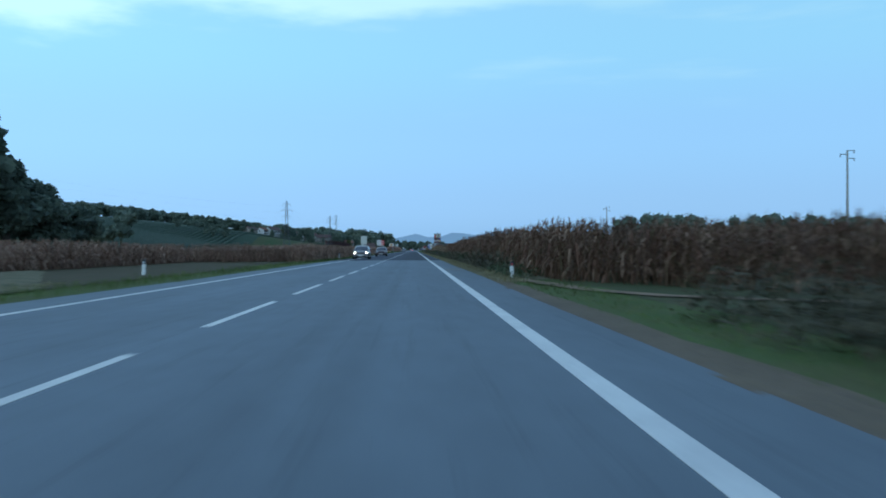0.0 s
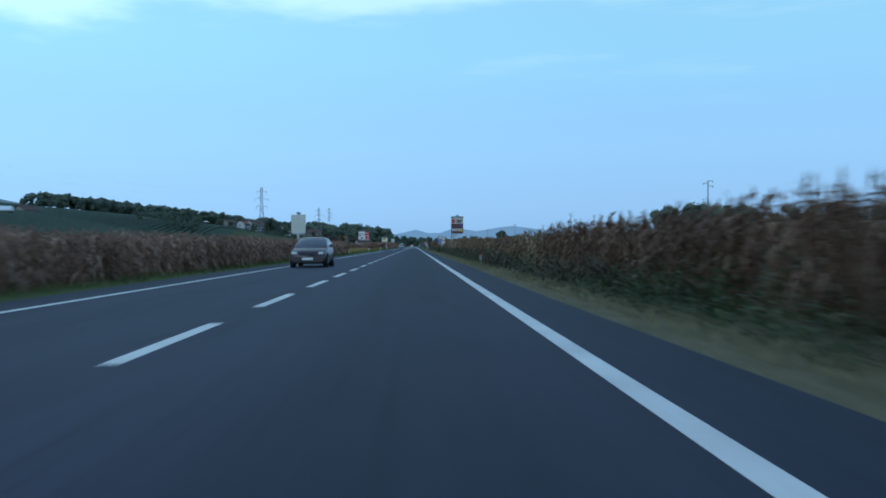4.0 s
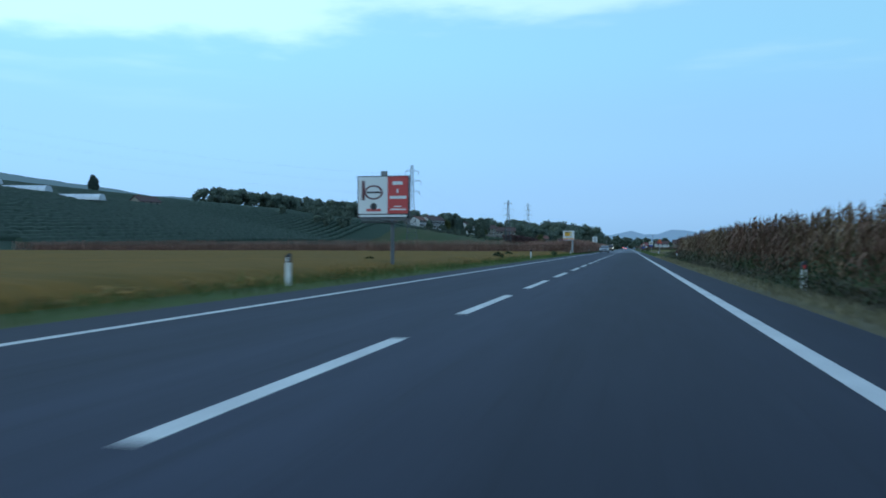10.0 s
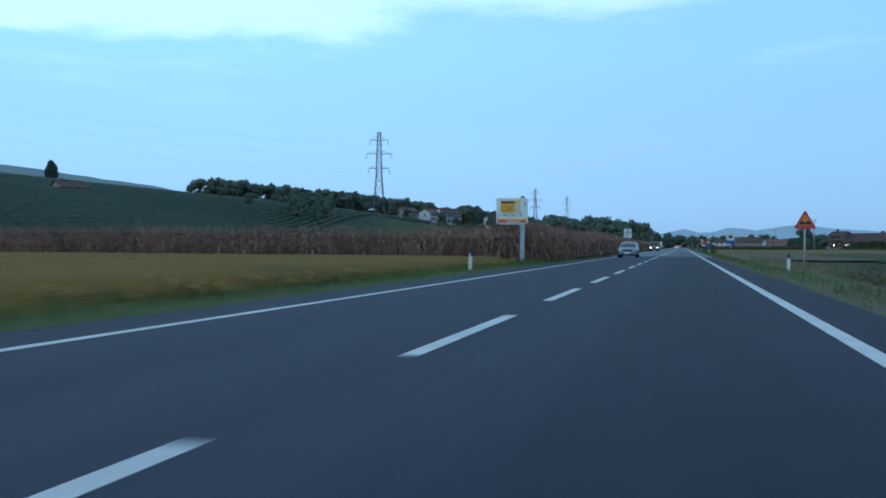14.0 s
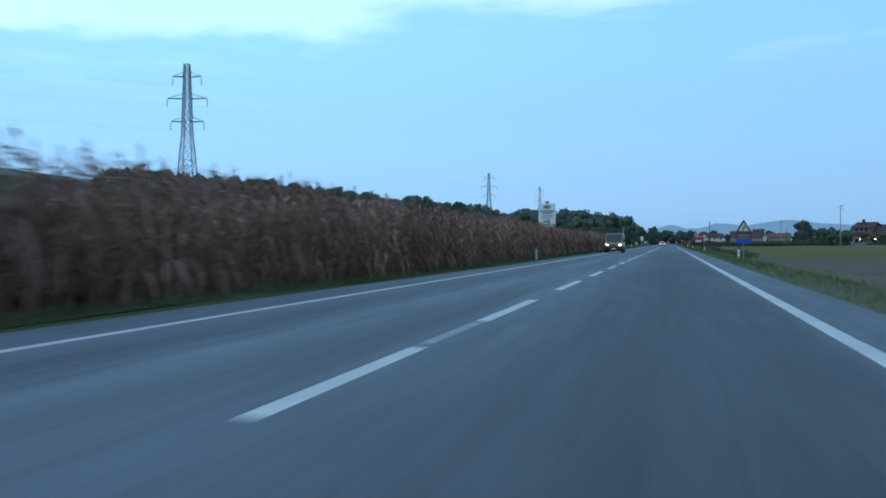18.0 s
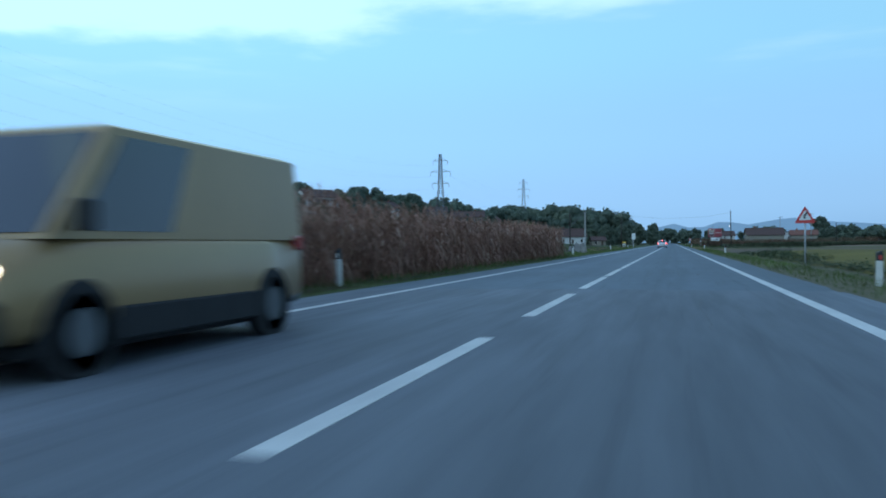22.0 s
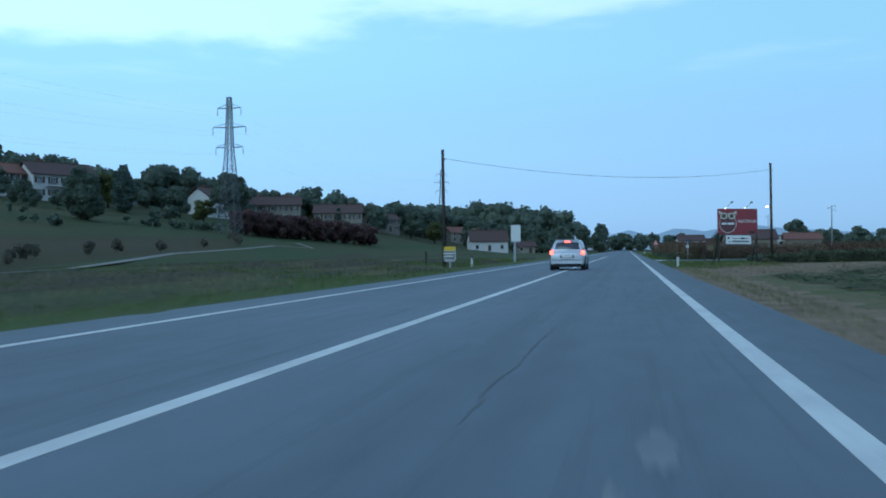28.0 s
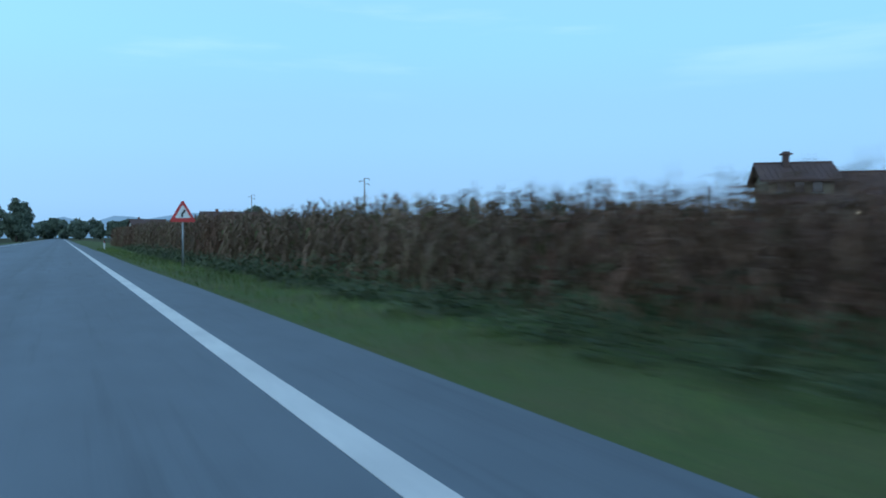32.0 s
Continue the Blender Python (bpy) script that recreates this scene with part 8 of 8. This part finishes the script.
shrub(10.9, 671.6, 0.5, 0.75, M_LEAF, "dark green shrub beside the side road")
for x, y, r, h in ((-25.5, 616.5, 0.52, 1.5), (-23.9, 614.1, 0.45, 1.4), (-29.2, 624, 0.52, 1.4), (-31.5, 629, 0.45, 1.3), (-33.5, 634, 0.52, 1.5), (-36, 640, 0.45, 1.3), (-40.5, 649, 0.59, 1.6), (-43.5, 656, 0.45, 1.3), (-60, 726, 0.59, 1.8), (-63, 731, 0.59, 1.9), (-66, 737, 0.52, 1.7), (-69, 741, 0.59, 1.8), (-52, 690, 0.45, 1.3), (-46.6, 661.5, 0.6, 1.5), (-48.2, 664.5, 0.45, 1.2), (-49.3, 673, 0.55, 1.5), (-51.2, 676, 0.5, 1.3), (-52.6, 682.5, 0.6, 1.6), (-55.5, 696, 0.5, 1.4), (-58.5, 712, 0.5, 1.5)):
    shrub(x, y, r, h, M_TWIG, "small thin bush beside the meadow track", 260)
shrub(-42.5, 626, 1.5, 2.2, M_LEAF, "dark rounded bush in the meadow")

# ---- trees ----
tree("cypress", -336.9, 692, top=47.75, label="slender dark cypress alone on the ridge", wide=1.9)
tree("conifer", -113.8, 775.3, top=22.0, label="dark pointed conifer beside the villas", wide=1.5)
tree("conifer", -111.0, 771.5, top=20.5, label="dark pointed conifer beside the villas", wide=1.5)
tree("round_a", -102, 808, top=22.5, label="big dark broad-leaved tree below the villas", wide=1.15)
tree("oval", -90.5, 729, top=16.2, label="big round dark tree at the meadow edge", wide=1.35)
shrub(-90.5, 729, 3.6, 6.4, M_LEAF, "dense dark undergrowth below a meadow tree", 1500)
for x, y, h, key, wd in ((-124, 784, 9, "round_c", 1.0), (-145, 778, 10, "round_b", 1.1), (-108, 790, 8, "round_a", 1.2), (-97, 782, 6, "round_c", 1.2), (-122, 838, 11, "round_a", 1.0), (-106, 850, 9, "round_b", 1.1), (-137, 880, 12, "round_a", 1.0), (-112, 892, 9, "round_c", 1.2), (-92, 905, 10, "round_b", 1.1), (-84, 925, 11, "round_a", 1.1), (-118, 960, 12, "round_b", 1.1), (-88, 965, 13, "round_a", 1.1), (-66, 950, 10, "conifer", 1.5), (-72, 915, 9, "round_c", 1.1), (-60, 930, 11, "round_a", 1.2), (-88, 1010, 12, "round_b", 1.2), (-70, 1010, 12, "round_a", 1.2), (-95, 870, 8, "conifer", 1.4), (-158, 758, 11, "round_b", 1.3), (-168, 750, 11, "round_a", 1.3), (-152, 738, 7, "round_b", 1.3), (-142, 733, 6, "oval", 1.3), (-128, 752, 7, "oval_b", 1.4), (-118, 748, 5, "round_a", 1.4)):
    tree(key, x, y, h=h, label="dark garden tree on the slope", wide=wd, group="garden trees on the slope")
# trees by the road far ahead
for x, y, top, key, wd in ((-10.2, 979.4, 12.7, "oval", 1.0), (-9, 912, 11.0, "oval_b", 1.0), (-12.5, 1015, 12.5, "oval_b", 1.1), (-12, 1060, 13, "oval", 1.1), (-24, 940, 11, "oval_b", 1.25), (-28, 965, 12, "oval", 1.2), (-20, 1000, 13, "oval", 1.2), (10, 1180, 9, "oval", 1.2), (18, 1120, 8, "oval_b", 1.3), (24, 1060, 8.5, "oval", 1.3), (74, 936, 8, "oval_b", 1.2), (34, 930, 6.5, "oval", 1.3), (80, 950, 8.5, "oval", 1.2)):
    tree(key, x, y, top=top, label="dark rounded tree along the road", wide=wd, group="roadside trees")
for k in range(9):
    tree(("oval", "oval_b")[k % 2], -30 - 5.5 * k + rng.normal(0, 2), 930 + 14 * k + rng.normal(0, 4), h=rng.uniform(9, 13), label="dark tree of the garden belt by the road", wide=1.2, group="roadside trees")
tree("round_b", 128, 1285, top=25.5, label="tall dark tree above the far fields", wide=0.9)
tree("poplar", 232.8, 1143.9, top=24.6, label="tall twin tree above the far fields", wide=0.8)
tree("poplar", 225.5, 1144, top=21.5, label="tall twin tree above the far fields", wide=0.7)
# trees at the start, beyond the western maize
for x, y, top, key, wd in ((-78, 145, 33, "poplar", 1.3), (-84, 138, 31, "poplar", 1.4), (-73, 152, 19, "poplar", 1.3), (-71, 160, 15, "round_a", 1.3), (-80, 150, 18, "round_a", 1.2), (-90, 160, 17, "round_b", 1.2), (-76, 165, 14, "round_b", 1.3), (-67, 168, 11, "round_b", 1.3)):
    tree(key, x, y, top=top, label="tall dark tree beyond the maize", wide=wd, group="trees beyond the western maize")
for x, y, top in ((-122, 302, 14.7), (-126, 306, 13.5), (-118, 298, 12.5), (-131, 300, 12), (-138, 312, 13)):
    tree("round_a", x, y, top=top, label="dark tree of a clump beyond the soy field", wide=1.1, group="clump beyond the soy field")

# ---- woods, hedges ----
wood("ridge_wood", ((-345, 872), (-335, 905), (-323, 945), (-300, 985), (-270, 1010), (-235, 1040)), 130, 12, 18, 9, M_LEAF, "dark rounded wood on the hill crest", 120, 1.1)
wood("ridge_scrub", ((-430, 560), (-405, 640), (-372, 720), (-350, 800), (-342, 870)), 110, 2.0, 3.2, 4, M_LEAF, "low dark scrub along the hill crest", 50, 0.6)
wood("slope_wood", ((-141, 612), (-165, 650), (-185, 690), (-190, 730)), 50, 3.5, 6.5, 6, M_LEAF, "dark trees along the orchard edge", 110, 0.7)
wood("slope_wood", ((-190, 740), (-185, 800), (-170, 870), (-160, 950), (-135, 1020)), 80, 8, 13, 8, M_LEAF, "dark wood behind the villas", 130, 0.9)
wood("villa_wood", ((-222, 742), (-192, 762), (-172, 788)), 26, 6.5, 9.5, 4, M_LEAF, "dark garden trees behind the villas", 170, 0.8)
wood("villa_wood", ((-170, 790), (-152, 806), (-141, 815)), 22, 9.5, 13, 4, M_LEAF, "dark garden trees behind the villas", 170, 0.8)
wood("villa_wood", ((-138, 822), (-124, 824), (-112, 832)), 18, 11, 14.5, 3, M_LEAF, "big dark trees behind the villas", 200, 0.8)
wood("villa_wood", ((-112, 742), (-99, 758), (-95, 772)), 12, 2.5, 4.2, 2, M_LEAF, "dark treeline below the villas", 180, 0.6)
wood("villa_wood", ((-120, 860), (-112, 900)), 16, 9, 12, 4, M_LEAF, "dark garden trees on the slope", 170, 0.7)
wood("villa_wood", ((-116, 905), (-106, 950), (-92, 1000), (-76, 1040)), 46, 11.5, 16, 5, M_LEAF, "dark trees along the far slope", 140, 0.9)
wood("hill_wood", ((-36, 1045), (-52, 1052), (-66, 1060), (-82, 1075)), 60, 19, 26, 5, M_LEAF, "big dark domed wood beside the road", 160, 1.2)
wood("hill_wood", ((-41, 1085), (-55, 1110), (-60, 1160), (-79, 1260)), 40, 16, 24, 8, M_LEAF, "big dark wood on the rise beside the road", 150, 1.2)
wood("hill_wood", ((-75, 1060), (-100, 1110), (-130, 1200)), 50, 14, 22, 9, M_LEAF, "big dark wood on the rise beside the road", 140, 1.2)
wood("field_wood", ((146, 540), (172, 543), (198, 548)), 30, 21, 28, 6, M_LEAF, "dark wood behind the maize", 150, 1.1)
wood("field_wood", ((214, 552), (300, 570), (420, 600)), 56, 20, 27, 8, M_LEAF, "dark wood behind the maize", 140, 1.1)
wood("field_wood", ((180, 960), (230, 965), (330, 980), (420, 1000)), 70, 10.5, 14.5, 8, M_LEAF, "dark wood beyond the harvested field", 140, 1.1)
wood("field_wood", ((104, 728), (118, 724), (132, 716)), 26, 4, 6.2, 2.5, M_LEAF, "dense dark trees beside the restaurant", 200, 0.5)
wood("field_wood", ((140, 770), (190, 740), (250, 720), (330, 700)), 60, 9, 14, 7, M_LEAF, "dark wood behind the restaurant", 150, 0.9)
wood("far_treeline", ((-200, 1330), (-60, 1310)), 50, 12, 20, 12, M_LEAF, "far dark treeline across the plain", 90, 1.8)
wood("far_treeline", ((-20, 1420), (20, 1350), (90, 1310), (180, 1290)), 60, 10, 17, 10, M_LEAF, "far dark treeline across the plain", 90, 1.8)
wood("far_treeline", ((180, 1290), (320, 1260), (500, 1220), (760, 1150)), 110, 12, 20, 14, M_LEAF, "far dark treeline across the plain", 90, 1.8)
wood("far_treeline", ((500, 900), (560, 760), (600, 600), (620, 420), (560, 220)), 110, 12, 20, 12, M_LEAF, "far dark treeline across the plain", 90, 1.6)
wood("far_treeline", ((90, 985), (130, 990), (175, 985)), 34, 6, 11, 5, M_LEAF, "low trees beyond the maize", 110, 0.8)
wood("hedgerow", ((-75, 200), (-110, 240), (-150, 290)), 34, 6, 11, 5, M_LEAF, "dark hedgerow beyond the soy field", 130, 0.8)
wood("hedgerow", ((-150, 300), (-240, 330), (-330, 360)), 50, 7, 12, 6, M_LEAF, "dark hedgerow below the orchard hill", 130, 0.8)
for line, n in ((((-118, 652), (-96, 688), (-80, 710)), 50), (((-120, 690), (-104, 710), (-94, 722)), 34), (((-88, 738), (-84, 752), (-80, 764)), 26)):
    wood("terrace_hedge", line, n, 1.2, 2.0, 0.7, M_LEAF, "low dark hedge along a meadow terrace", 40, 0.3)
wood("red_hedge", ((-78, 764), (-74, 778), (-69, 794), (-64, 809)), 80, 5.0, 5.8, 0.9, M_REDLEAF, "tall dark red-leaved hedge above the meadow", 240, 0.34)

# ---- hay cart with a advertising board, tractor ----
g0 = float(hz(-40, 631))
t = thing("farm_trailer", pose(-40, 631, g0, 0, 0, 12), "old flat farm trailer in the meadow", "trailer")
part("bed", MB().slab(-1.9, 1.9, -0.9, 0.9, 0.62, 0.78, 0.03), M_TIMBER, t)
for sx in (-1.2, 1.2):
    for sy in (-0.85, 0.85):
        w = part("wheel", MB().disc((sx, sy, 0.36), 0.36, 0.18, "y", 16), M_RUBBER, t, "black tyre")
        part("rim", MB().disc((sx, sy * 1.1, 0.36), 0.18, 0.05, "y", 12), M_GALV, w)
part("drawbar", MB().bar((-1.9, 0, 0.6), (-3.2, 0, 0.35), 0.1), M_LATTICE, t)
t = thing("advertising_board", pose(-40, 631, g0 + 0.78, 0, 0, 12), "tall rounded white board with coloured shapes on a trailer", "board")
a_ = np.linspace(0, math.pi, 9)
outl = [(-0.75, 0), (0.75, 0)] + [(0.75 * math.cos(a), 1.6 + 0.55 * math.sin(a)) for a in a_]
nn = len(outl)
part("panel", MB().add([(x, -0.04, z) for x, z in outl] + [(x, 0.04, z) for x, z in outl], [tuple(range(nn)), tuple(range(2 * nn - 1, nn - 1, -1))] + [(k, nn + k, nn + (k + 1) % nn, (k + 1) % nn) for k in range(nn)]), M_WHITE, t)
part("shape", MB().slab(-0.52, 0.52, -0.06, -0.04, 1.10, 1.80, 0.20), M_DARKRED, t, "dull red and pale upper shape")
for x in (-0.26, 0.26):
    part("shape", MB().disc((x, -0.07, 1.62), 0.17, 0.02, "y", 14, bev=0.004), M_BLACK, t, "dark round shape")
part("shape", MB().slab(-0.56, 0.56, -0.06, -0.04, 0.10, 0.85, 0.05), M_YELLOW, t, "faded yellow lower shape")
t = thing("hay_bale", pose(-40, 631, g0 + 0.78, 0, 0, 12), "pale yellow-green bale lying on the trailer", "bale")
part("bale", MB().slab(-1.85, -0.80, -0.75, 0.75, 0.0, 0.95, 0.16), M_HAY, t)
for x in (-1.6, -1.05):
    part("strap", MB().slab(x - 0.02, x + 0.02, -0.765, 0.765, -0.01, 0.965, 0.006), M_CABLE, t, "dark binding strap")
t = thing("tractor", pose(-37.2, 632.2, float(hz(-37.2, 632.2)), 0, 0, 70), "old red farm tractor in the meadow", "tractor")
part("hood", MB().slab(-0.35, 0.35, 0.2, 1.7, 0.75, 1.25, 0.08), M_RED, t, "red engine hood")
part("chassis", MB().slab(-0.25, 0.25, -1.0, 1.6, 0.45, 0.75, 0.05), M_LATTICE, t)
part("seat", MB().slab(-0.25, 0.25, -0.85, -0.4, 1.0, 1.12, 0.03).slab(-0.25, 0.25, -0.95, -0.82, 1.05, 1.4, 0.03), M_BLACK, t)
part("steering_wheel", MB().disc((0, -0.15, 1.42), 0.2, 0.03, "z", 14), M_BLACK, t)
part("exhaust", MB().bar((0.2, 1.1, 1.2), (0.2, 1.1, 1.9), 0.06, n=8), M_LATTICE, t)
for sx in (-1, 1):
    w = part("wheel", MB().disc((sx * 0.7, -0.55, 0.62), 0.62, 0.3, "x", 20, bev=0.06), M_RUBBER, t, "large rear tyre")
    part("rim", MB().disc((sx * 0.8, -0.55, 0.62), 0.34, 0.16, "x", 14), M_RED, w)
    w = part("wheel", MB().disc((sx * 0.6, 1.35, 0.36), 0.36, 0.2, "x", 18, bev=0.04), M_RUBBER, t, "small front tyre")
    part("rim", MB().disc((sx * 0.66, 1.35, 0.36), 0.18, 0.12, "x", 12), M_RED, w)
    part("mudguard", MB().slab(sx * 0.7 - 0.18, sx * 0.7 + 0.18, -1.1, 0.0, 1.24, 1.30, 0.02), M_RED, t)
